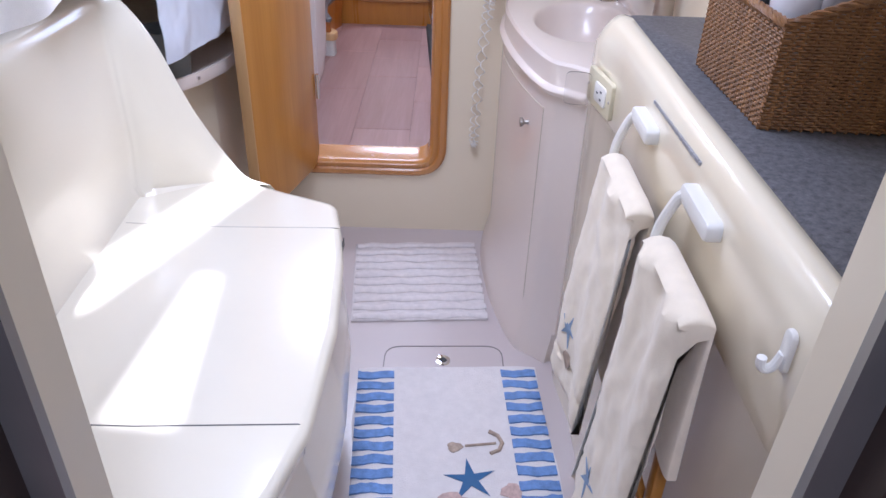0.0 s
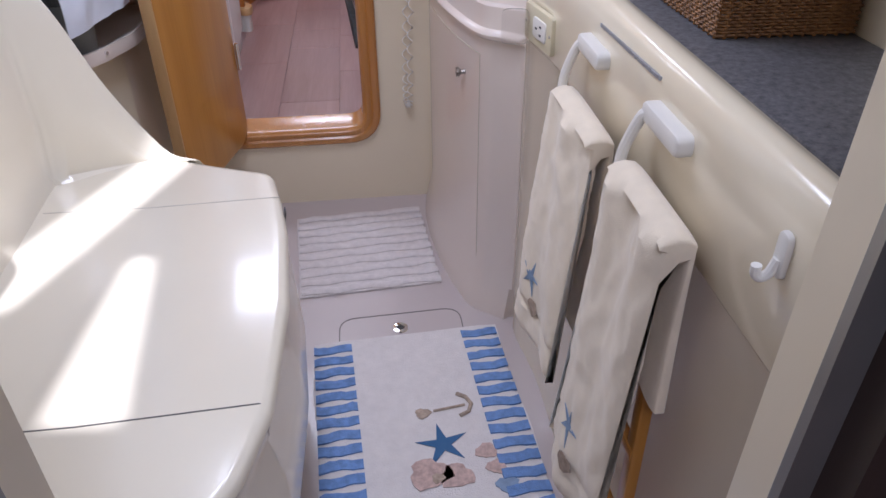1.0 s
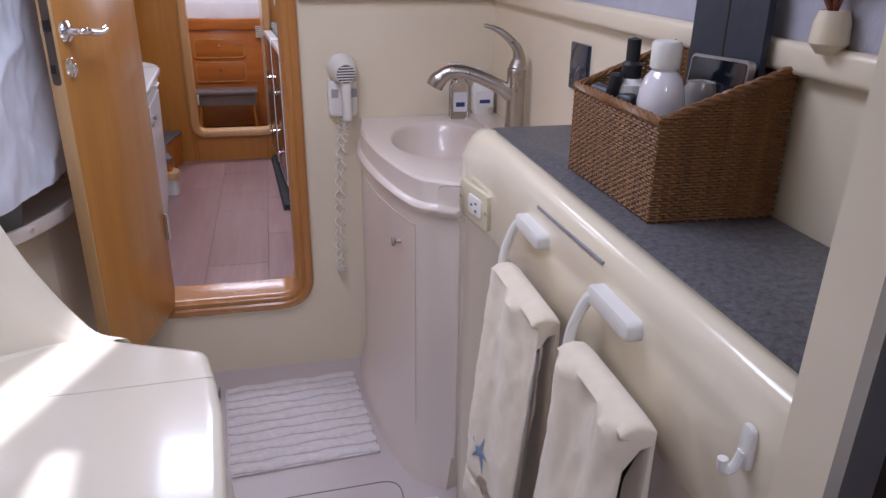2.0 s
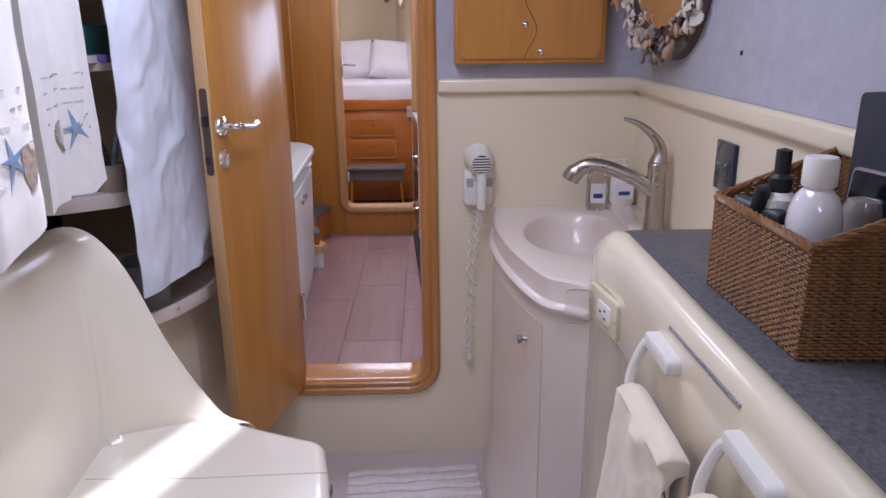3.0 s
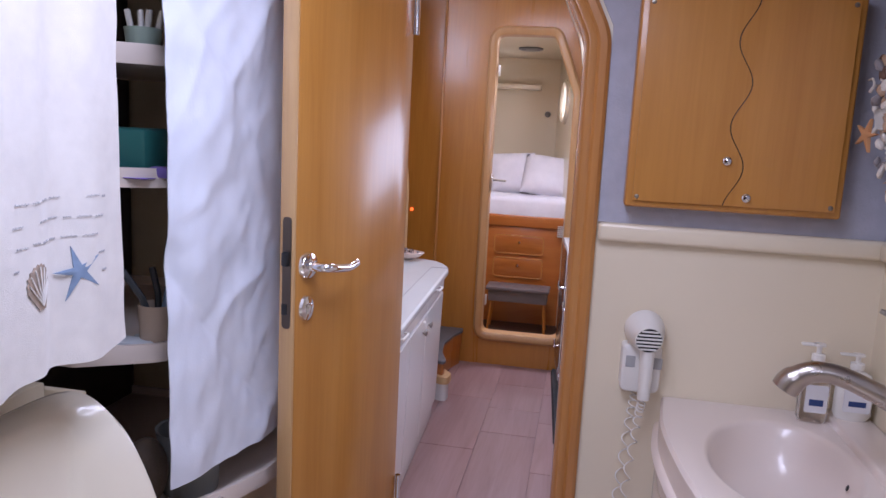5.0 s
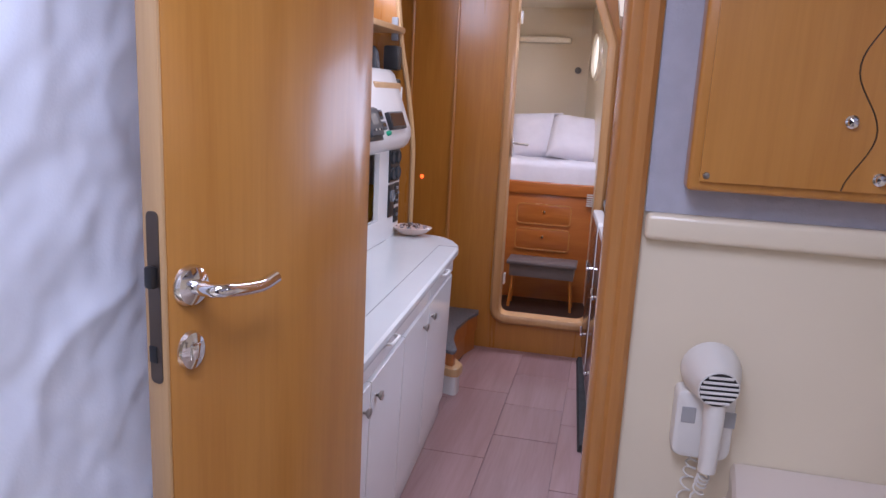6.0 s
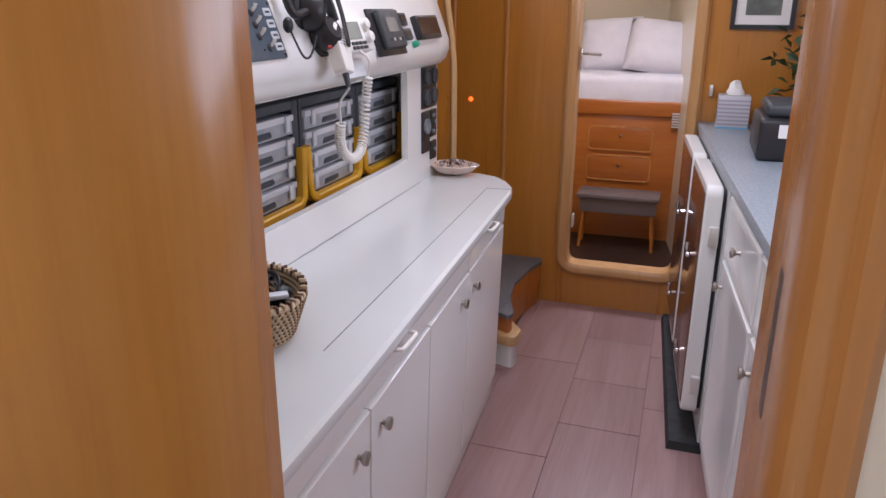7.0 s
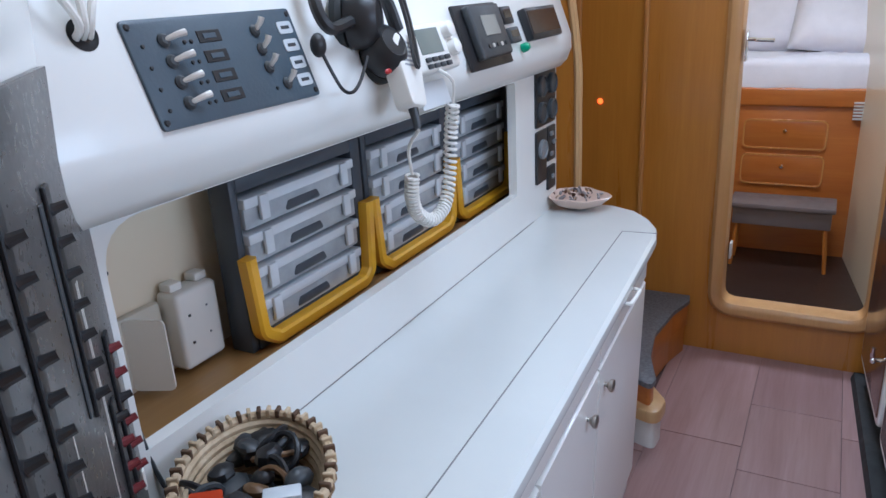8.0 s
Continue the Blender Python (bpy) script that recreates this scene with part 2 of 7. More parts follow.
WHITE = plain("white_lacquer", (0.80, 0.80, 0.77), 0.25, spread=0.02, scale=3, coat=0.3)
COUNTER = plain("white_counter_laminate", (0.66, 0.68, 0.665), 0.22, spread=0.02, scale=5, coat=0.2)
PLASTIC = plain("white_plastic", (0.80, 0.78, 0.73), 0.35, spread=0.02)
GRANITE = speckle("grey_speckled_laminate", [(0.30, (0.05, 0.05, 0.055)), (0.48, (0.115, 0.115, 0.125)), (0.62, (0.16, 0.16, 0.17)), (0.8, (0.28, 0.27, 0.265))], 110, 0.42)
CHROME = plain("chrome", (0.82, 0.82, 0.84), 0.08, 1.0, spread=0.02)
NICKEL = plain("brushed_nickel", (0.44, 0.40, 0.36), 0.3, 1.0, spread=0.05)
BLACK = plain("black_plastic", (0.018, 0.018, 0.02), 0.4)
DARK = plain("dark_grey_plastic", (0.045, 0.05, 0.055), 0.45)
RUBBER = plain("black_rubber", (0.02, 0.022, 0.022), 0.7, bumps=0.2)
TERRY = plain("cream_terry", (0.86, 0.755, 0.595), 0.95, spread=0.04, scale=40, bumps=0.4, bscale=650, sheen=0.4)
TERRYW = plain("white_terry", (0.82, 0.79, 0.75), 0.95, spread=0.04, scale=40, bumps=0.4, bscale=650, sheen=0.4)
INKBLUE = plain("blue_print", (0.24, 0.33, 0.48), 0.9, spread=0.15, scale=60)
INKBROWN = plain("brown_print", (0.42, 0.33, 0.26), 0.9, spread=0.3, scale=90)
GREYTRIM = plain("grey_metal_strip", (0.30, 0.29, 0.28), 0.35, 0.7)
YELLOW = plain("yellow_plastic", (0.75, 0.40, 0.015), 0.35, spread=0.05)
CURTAIN = plain("white_vinyl_curtain", (0.79, 0.83, 0.93), 0.5, spread=0.04, scale=8, bumps=0.15, bscale=300)
# pinkish floor colour, darkened to hold the shadow that lies on the floor
FLOORGEL = plain("shaded_pinkish_floor_gelcoat", (0.55, 0.485, 0.475), 0.3, spread=0.02, scale=3, coat=0.3)
UNDERFLOOR = plain("stained_underfloor", (0.10, 0.06, 0.06), 0.6)
HONEY = wood("honey_beech", (0.50, 0.255, 0.085), (0.60, 0.335, 0.125), "z", 0.3, 0.4)

# ---- setting ----
FLOOR, BULK, STERN = 0.03, 2.585, 0.80      # bath floor height, forward bulkhead face, aft bulkhead face
HULL_R = 0.655


def rect(a, b, c, d):
    return [Vector((a, c)), Vector((b, c)), Vector((b, d)), Vector((a, d))]


single("bath_floor", box(bmesh.new(), -1.05, HULL_R, 0.62, BULK, -0.06, FLOOR), FLOORGEL, "glossy pinkish moulded shower floor of the wash room, shadow darkened into its colour", "floor", kind="structure")

door_loop = rounded([(-0.452, 0.257), (0.067, 0.257), (0.064, 1.62), (-0.085, 1.93), (-0.452, 1.93)], [0.075, 0.10, 0.12, 0.08, 0.06], 8)
hole = inset(door_loop, 0.012)
part_wall = pierced(bmesh.new(), rect(-1.10, 0.80, -0.10, 2.31), [hole], 0, 0.05, on_xz(BULK))
single("wall_forward", part_wall, CREAM, "cream gelcoat bulkhead with a rounded doorway in it", "wall", kind="structure")
single("wall_liner_forward", pierced(bmesh.new(), [Vector(p) for p in ((0.079, 1.232), (HULL_R, 1.232), (HULL_R, 2.0), (-0.10, 2.0), (0.077, 1.64))], [], -0.006, 0.0, on_xz(BULK)), LINER, "lavender grey fabric lining above the chair rail", "wall", kind="structure")
single("wall_hull", box(bmesh.new(), HULL_R, HULL_R + 0.06, 0.6, BULK, -0.1, 2.06), CREAM, "cream gelcoat side wall beside the basin", "wall", kind="structure")
single("wall_liner_hull", box(bmesh.new(), HULL_R - 0.006, HULL_R, STERN, BULK, 1.232, 2.0), LINER, "lavender grey fabric lining above the chair rail", "wall", kind="structure")
t = box(bmesh.new(), 0.080, HULL_R, BULK - 0.022, BULK, 1.192, 1.232, 0.009, 3)
box(t, HULL_R - 0.022, HULL_R, STERN, BULK - 0.02, 1.192, 1.232, 0.009, 3)
single("trim", t, CREAM, "cream moulded rail along the wall", "trim", kind="structure")

# aft bulkhead round the first doorway, dark wood behind it
aft_hole = rounded([(-0.250, 0.03), (0.350, 0.03), (0.372, 1.0), (0.390, 1.92), (-0.250, 1.92)], [0.05, 0.05, 0.3, 0.05, 0.05], 5)
single("wall_aft", pierced(bmesh.new(), rect(-1.10, 0.80, -0.10, 2.06), [aft_hole], -0.05, 0.0, on_xz(STERN)), CREAM, "cream bulkhead round the aft doorway", "wall", kind="structure")
t = moulding(bmesh.new(), aft_hole, [(-0.03, -0.062), (0.0, -0.062), (0.0, -0.05), (-0.03, -0.05)], on_xz(STERN))
single("door_seal", t, GREYTRIM, "grey strip round the aft doorway", "trim", kind="structure")
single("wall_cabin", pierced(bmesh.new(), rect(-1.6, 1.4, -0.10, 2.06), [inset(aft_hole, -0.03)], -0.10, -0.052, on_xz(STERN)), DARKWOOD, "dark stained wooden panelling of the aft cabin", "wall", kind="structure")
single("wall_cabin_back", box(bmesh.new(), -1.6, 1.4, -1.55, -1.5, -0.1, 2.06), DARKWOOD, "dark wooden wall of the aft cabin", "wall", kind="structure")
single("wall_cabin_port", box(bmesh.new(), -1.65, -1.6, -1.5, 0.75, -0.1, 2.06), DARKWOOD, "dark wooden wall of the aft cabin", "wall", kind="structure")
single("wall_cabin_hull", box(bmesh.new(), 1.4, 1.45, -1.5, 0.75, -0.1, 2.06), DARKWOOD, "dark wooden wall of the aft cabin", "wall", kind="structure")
single("cabin_floor", box(bmesh.new(), -1.6, 1.4, -1.5, 0.62, -0.1, 0.0), FLOORWOOD, "wooden floor of the aft cabin", "floor", kind="structure")
single("cabin_ceiling", pierced(bmesh.new(), rect(-1.6, 1.4, -1.5, 0.75), [rect(-0.3, 0.4, -0.6, 0.1)], 0, 0.04, on_xy(2.06)), CREAM, "cream cabin ceiling", "ceiling", kind="structure")

single("wall_port", pierced(bmesh.new(), rect(0.75, BULK, -0.1, 2.06), [rounded([(1.10, 1.45), (1.75, 1.45), (1.75, 1.72), (1.10, 1.72)], 0.08)], -0.05, 0.0, on_yz(-1.05)), CREAM, "cream side wall behind the towels", "wall", kind="structure")
hatch = rounded([(-0.46, 1.06), (0.06, 1.06), (0.06, 2.06), (-0.46, 2.06)], 0.06)
single("ceiling", pierced(bmesh.new(), rect(-1.10, 0.72, 0.70, 2.64), [hatch], 0.0, 0.05, on_xy(1.95)), CREAM, "cream headliner with an open deck hatch", "ceiling", kind="structure")

# added mask over the hatch, out of view; two gaps cut the sun streaks
gaps = [rounded([(-0.07, 2.00), (-0.17, 2.03), (-0.43, 1.43), (-0.33, 1.37)], 0.02), rounded([(-0.125, 1.50), (-0.165, 1.51), (-0.195, 1.12), (-0.085, 1.11)], 0.012)]
single("sun_mask", pierced(bmesh.new(), rect(-0.50, 0.10, 1.02, 2.10), gaps, 0.0, 0.004, on_xy(2.001)), CREAM, "unseen cream mask under the deck hatch, its two gaps shape the sun", "blind", kind="structure")
# doorway frame
prof = [(-0.012, 0.0), (-0.012, -0.010), (-0.004, -0.018), (0.010, -0.019), (0.016, -0.014), (0.022, -0.018), (0.032, -0.018), (0.040, -0.010), (0.044, 0.005), (0.044, 0.105), (-0.012, 0.105)]
single("door_frame", moulding(bmesh.new(), door_loop, prof, on_xz(BULK)), TRIMWOOD, "rounded varnished beech frame of the doorway", "door frame", kind="structure")

# passage
PX0, PX1, FORE = -1.12, 0.72, 5.35
single("passage_floor", box(bmesh.new(), PX0, PX1, BULK + 0.05, FORE, -0.08, -0.006), UNDERFLOOR, "dark underfloor of the passage", "floor", kind="structure")
fore_loop = rounded([(-0.545, 0.165), (-0.005, 0.165), (-0.012, 1.66), (-0.150, 2.02), (-0.545, 2.02)], [0.09, 0.09, 0.10, 0.08, 0.09], 8)
single("wall_fore", pierced(bmesh.new(), rect(PX0 - 0.3, PX1, -0.1, 2.31), [inset(fore_loop, 0.02)], 0, 0.05, on_xz(FORE)), GOLDEN, "varnished golden wooden bulkhead with a rounded hatchway", "wall", kind="structure")
prof2 = [(-0.012, 0.0), (-0.012, -0.014), (0.0, -0.024), (0.020, -0.024), (0.036, -0.014), (0.040, 0.0), (0.040, 0.06), (-0.012, 0.06)]
single("hatchway_frame", moulding(bmesh.new(), fore_loop, prof2, on_xz(FORE)), HONEY, "honey coloured rounded wooden frame of the forward hatchway", "door frame", kind="structure")
single("wall_passage_hull", pierced(bmesh.new(), rect(BULK + 0.05, FORE, -0.1, 2.31), [rounded([(3.15, 1.24), (4.35, 1.24), (4.35, 1.66), (3.15, 1.66)], 0.06)], 0, 0.05, on_yz(PX1)), CHERRY, "varnished wooden wall above the galley worktop", "wall", kind="structure")
single("passage_ceiling", box(bmesh.new(), -1.9, PX1 + 0.05, BULK + 0.05, FORE, 2.26, 2.31), CREAM, "solid cream headliner over the passage", "ceiling", kind="structure")
single("wall_saloon", box(bmesh.new(), -1.95, -1.9, BULK + 0.05, FORE, -0.1, 2.31), CREAM, "cream wall of the saloon beyond the console", "wall", kind="structure")
single("wall_passage_aft", box(bmesh.new(), -1.9, -1.10, BULK, BULK + 0.05, -0.1, 2.31), CREAM, "cream bulkhead", "wall", kind="structure")
arch = curve([(-0.175, 2.258, 0), (-0.105, 2.10, 0), (-0.040, 1.95, 0), (-0.012, 1.80, 0), (0.0, 1.735, 0)], 5)
lp = [Vector((p.x, p.y)) for p in arch] + [Vector((0.03, 1.72)), Vector((PX1, 1.72)), Vector((PX1, 2.258))]
single("overhead_side", loft(bmesh.new(), [[Vector((p.x, y, p.y)) for p in lp] for y in (4.75, FORE - 0.03)], True, True, True), CREAM, "cream curved overhead moulding beside the hatchway", "trim", kind="structure")
# strips on the forward bulkhead
t = bmesh.new()
for x in (-0.82, -1.06):
    box(t, x - 0.008, x + 0.008, FORE - 0.014, FORE, 0.2, 2.26, 0.004)
single("bulkhead_strip", t, TRIMWOOD, "varnished beech cover strip on the bulkhead", "trim", kind="structure")

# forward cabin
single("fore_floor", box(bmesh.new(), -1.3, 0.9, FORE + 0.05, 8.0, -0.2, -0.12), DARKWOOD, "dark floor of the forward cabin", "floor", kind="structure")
single("wall_fore_end", box(bmesh.new(), -1.4, 1.0, 7.95, 8.0, -0.2, 2.3), CREAM, "cream wall behind the berth", "wall", kind="structure")
single("wall_fore_port", box(bmesh.new(), -1.35, -1.3, FORE + 0.05, 7.95, -0.2, 2.3), CREAM, "cream wall of the forward cabin", "wall", kind="structure")
slant = lambda u, v, w: Vector((0.10 - 0.145 * max(0.0, u - 5.6) + w, u, v))
port_hole = [Vector((7.32 + 0.20 * math.cos(a), 1.71 + 0.15 * math.sin(a))) for a in (2 * math.pi * k / 24 for k in range(24))]
single("wall_fore_hull", pierced(bmesh.new(), [Vector(p) for p in ((5.4, -0.2), (5.6, -0.2), (7.95, -0.2), (7.95, 2.3), (5.6, 2.3), (5.4, 2.3))], [port_hole], 0.0, 0.05, slant), CREAM, "cream hull side of the forward cabin with a porthole", "wall", kind="structure")
t = moulding(bmesh.new(), [Vector((7.32 + 0.235 * math.cos(a), 1.71 + 0.185 * math.sin(a))) for a in (2 * math.pi * k / 32 for k in range(32))], [(0, 0), (0, -0.02), (0.02, -0.03), (0.035, -0.01), (0.035, 0.0)], slant)
single("porthole_ring", t, CREAM, "cream moulded porthole surround", "porthole", kind="structure")
single("fore_ceiling", pierced(bmesh.new(), rect(-1.35, 0.16, FORE + 0.05, 7.95), [rect(-0.6, -0.1, 5.61, 6.11)], 0.0, 0.05, on_xy(2.12)), CREAM, "cream ceiling of the forward cabin", "ceiling", kind="structure")

# ---- passage floor planks ----
plank_parent = tagged(new("plank_floor"), "pink washed wooden plank floor of the passage", "floor", kind="structure")


def plank(x0, x1, y0, y1):
    part("plank", box(bmesh.new(), x0 + 0.0006, x1 - 0.0006, y0 + 0.0016, y1 - 0.0016, -0.006, 0.0, 0.0006, 1), FLOORWOOD, plank_parent)


cols = [-0.66, -0.617, -0.351, -0.085, 0.15]
for k in range(4):
    ys = [BULK + 0.05] + [v for v in ((3.2, 3.97, 4.60), (3.30, 4.08, 4.74), (3.55, 4.293, 4.62, 5.0), (3.30, 3.92, 4.48, 4.9))[k]] + [FORE]
    for a, b in zip(ys, ys[1:]):
        plank(cols[k], cols[k + 1], a, b)

# ---- wash room: large things ----
# moulded seat with raised back
SEAT = 0.57
seat = placed("moulded_seat", (-0.4, 1.3, FLOOR), "glossy white moulded toilet seat bench with a raised back", "bench")
front = [(-0.250, 0.815), (-0.150, 0.97), (-0.120, 1.09), (-0.112, 1.33), (-0.128, 1.55), (-0.146, 1.66), (-0.170, 1.775), (-0.30, 1.83), (-0.45, 1.90)]
edge = [Vector(p) for p in front]
loop = rounded(edge + [Vector((-0.80, 1.94)), Vector((-0.80, 0.802)), Vector((-0.30, 0.802))], [0.02, 0.1, 0.06, 0.2, 0.2, 0.05, 0.05, 0.04, 0.04, 0.02, 0.02, 0.02], 5)
rings = []
for d, z in ((0.075, FLOOR), (0.045, 0.10), (0.012, 0.22), (-0.006, 0.33), (0.0, 0.43), (0.014, 0.50), (0.012, 0.535), (0.0, 0.552), (0.002, 0.562), (0.008, 0.568), (0.018, SEAT)):
    rings.append([Vector((p.x, p.y, z)) for p in inset(loop, d)])
body = loft(bmesh.new(), rings, True, True, True)
part("seat_body", body, GEL, seat)
# hinged lid panel seams
t = bmesh.new()
tube(t, [(-0.60, 1.085, SEAT), (-0.375, 1.085, SEAT), (-0.138, 1.098, SEAT), (-0.124, 1.10, 0.562), (-0.121, 1.10, 0.552), (-0.133, 1.10, 0.535), (-0.134, 1.10, 0.505)], 0.0013, 6)
part("lid_seam", t, plain("grey_joint", (0.16, 0.15, 0.14), 0.6), seat, "dark joint of the lid")
t = bmesh.new()
tube(t, [(-0.60, 1.66, SEAT), (-0.40, 1.655, SEAT), (-0.150, 1.665, SEAT)], 0.0014, 6)
part("hinge_seam", t, plain("pale_joint", (0.62, 0.58, 0.5), 0.5), seat)
t = box(bmesh.new(), -0.1405, -0.1385, 1.615, 1.645, SEAT - 0.03, SEAT - 0.012)
part("sticker", t, DARK, seat, "tiny printed sticker")
# back: a shell from the seat up to a broad ridge, with a wing that falls in a curve at the forward end
foot = [(-0.590, 0.81), (-0.595, 1.05), (-0.60, 1.30), (-0.606, 1.55), (-0.611, 1.70), (-0.612, 1.765), (-0.600, 1.776), (-0.580, 1.787), (-0.520, 1.825), (-0.440, 1.862), (-0.360, 1.852)]
head = [(-0.675, 0.81, 0.975), (-0.675, 1.05, 0.975), (-0.675, 1.30, 0.977), (-0.675, 1.55, 0.978), (-0.670, 1.76, 0.978), (-0.658, 1.845, 0.968), (-0.640, 1.858, 0.925), (-0.612, 1.862, 0.865), (-0.560, 1.862, 0.735), (-0.452, 1.866, 0.578), (-0.360, 1.853, 0.5705)]
brow = [(-0.735, 0.81, 0.977), (-0.735, 1.05, 0.977), (-0.735, 1.30, 0.979), (-0.735, 1.55, 0.980), (-0.728, 1.80, 0.985), (-0.690, 1.895, 0.996), (-0.630, 1.903, 0.974), (-0.580, 1.905, 0.898), (-0.512, 1.905, 0.728), (-0.415, 1.888, 0.586), (-0.335, 1.850, 0.5705)]
fc, hc, oc = curve([(x, y, SEAT) for x, y in foot], 6), curve(head, 6), curve(brow, 6)
sect = []
for a, b, c in zip(fc, hc, oc):
    lean, over = b - a, c - b
    up = Vector((0, 0, 0.005)) * min(1.0, lean.length * 4)
    ring = [a + Vector((0, 0, -0.02)), a, a + lean * 0.06 + Vector((-0.012, 0.004, -0.008)) * min(1.0, lean.length * 4), a + lean * 0.30, a + lean * 0.62, a + lean * 0.90, b]
    horiz = Vector((over.x, over.y, 0))
    w = horiz.normalized() if horiz.length > 1e-4 else Vector((0, 1, 0))
    ring += [b + over * 0.12 + up, b + over * 0.45 + up * 1.6, b + over * 0.80 + up * 1.2, c, c + w * 0.010 + Vector((0, 0, -0.012)), c + w * 0.014 + Vector((0, 0, -0.06))]
    end = c + w * 0.014
    ring.append(Vector((end.x, end.y, FLOOR + 0.02)))
    sect.append(ring)
part("seat_back", loft(bmesh.new(), sect, False), GEL, seat, angle=50)

# vanity with flat front and speckled top
van = placed("vanity_cabinet", (0.52, 1.3, FLOOR), "cream moulded vanity unit with a plain front", "cabinet")
SEAM, TOP = 0.8185, 1.004
swell = lambda y: 0.020 * max(0.0, min(1.0, (y - 1.62) / 0.17)) ** 1.5 * max(0.0, min(1.0, (1.905 - y) / 0.06))
low_prof = [(0.400, FLOOR), (0.395, SEAM - 0.007), (0.390, SEAM - 0.0005), (HULL_R, SEAM - 0.0005), (HULL_R, FLOOR)]
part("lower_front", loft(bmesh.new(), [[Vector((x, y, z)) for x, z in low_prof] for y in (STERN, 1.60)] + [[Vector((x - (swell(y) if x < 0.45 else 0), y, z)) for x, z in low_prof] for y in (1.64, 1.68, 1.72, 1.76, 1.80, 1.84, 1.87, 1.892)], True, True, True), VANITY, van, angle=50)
up_prof = [(0.3895, SEAM + 0.0005), (0.385, SEAM + 0.008), (0.383, 0.950), (0.3845, 0.972), (0.389, 0.990), (0.398, 1.001), (0.410, TOP), (0.425, 1.001), (0.43, 0.994), (HULL_R, 0.994), (HULL_R, SEAM + 0.0005)]
rings = []
for y, drop, back in ((STERN, 0, 0), (1.62, 0, 0), (1.66, 0, 0), (1.70, 0, 0), (1.735, 0, 0), (1.765, 0, 0), (1.795, 0.003, 0.001), (1.825, 0.016, 0.003), (1.852, 0.040, 0.007), (1.872, 0.070, 0.012), (1.886, 0.104, 0.018), (1.894, 0.145, 0.026)):
    k = (TOP - SEAM - drop) / (TOP - SEAM)
    rings.append([Vector((min(x + back - (swell(y) * max(0.0, min(1.0, (1.0 - z) / 0.06)) if x < 0.45 else 0), HULL_R), y, SEAM + (z - SEAM) * k)) for x, z in up_prof])
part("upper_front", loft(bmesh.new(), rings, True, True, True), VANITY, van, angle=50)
t = bmesh.new()
slab(t, rounded([(0.432, 0.802), (HULL_R - 0.002, 0.802), (HULL_R - 0.002, 1.790), (0.410, 1.790)], [0.0, 0.0, 0.0, 0.03], 4), 0.0, 0.0085, on_xy(0.993), 0.002)
single("worktop", t, GRANITE, "grey speckled laminate worktop on the vanity", "worktop")

# basin block
RIM = 0.855
bas = placed("washbasin", (0.45, 2.25, FLOOR), "shell-coloured moulded washbasin with a curved front", "washbasin")
bl = [Vector((p.x, p.y)) for p in curve([(0.242, 2.583, 0), (0.226, 2.42, 0), (0.237, 2.24, 0), (0.260, 2.10, 0), (0.288, 1.99, 0), (0.311, 1.945, 0), (0.345, 1.920, 0), (0.383, 1.885, 0)], 6)]
outline = bl + [Vector((HULL_R, 1.885)), Vector((HULL_R, 2.583))]
area = sum(outline[i - 1].x * outline[i].y - outline[i].x * outline[i - 1].y for i in range(len(outline)))
if area < 0:
    outline = outline[::-1]


def shrink(loop, d):
    """Insets only the curved front, not the sides that meet walls."""
    ins = inset(loop, d)
    return [Vector((p.x if p.x >= HULL_R - 1e-4 else min(q.x, HULL_R), p.y if (p.y > 2.58 or p.y < 1.886) else q.y)) for p, q in zip(loop, ins)]


rings = [[Vector((p.x, p.y, z)) for p in shrink(outline, d)] for d, z in ((-0.022, FLOOR), (-0.016, FLOOR + 0.03), (0.0, 0.12), (0.005, 0.20), (0.005, 0.762), (0.003, 0.774), (-0.006, 0.780), (-0.008, 0.787), (-0.004, 0.794), (0.004, 0.799), (0.006, 0.812), (0.004, 0.840), (0.004, 0.848), (0.009, RIM), (0.02, RIM + 0.001))]
bm = loft(bmesh.new(), rings, True, False, False)
# top with bowl
n_b = 40
bowl = lambda s, z, dx=0: [Vector((0.428 + dx + 0.128 * s * math.cos(a) + 0.02 * s * math.sin(a), 2.305 + 0.195 * s * math.sin(a), z)) for a in (2 * math.pi * k / n_b for k in range(n_b))]
top = rings[-1]
edges = []
tb = bmesh.new()
for lp in (top, [Vector((p.x, p.y, RIM + 0.001)) for p in bowl(1.06, 0)]):
    vs = [tb.verts.new(p) for p in lp]
    edges += [tb.edges.new((vs[i], vs[(i + 1) % len(vs)])) for i in range(len(vs))]
bmesh.ops.triangle_fill(tb, use_beauty=True, edges=edges)
loft(tb, [bowl(1.06, RIM + 0.001), bowl(1.02, RIM - 0.001), bowl(0.98, RIM - 0.008), bowl(0.93, RIM - 0.03), bowl(0.84, RIM - 0.07), bowl(0.66, RIM - 0.105), bowl(0.40, RIM - 0.122), bowl(0.12, RIM - 0.126)], True, False, True)
merge(bm, tb)
bmesh.ops.remove_doubles(bm, verts=bm.verts[:], dist=1e-5)
part("basin_body", bm, PINKGEL, bas)


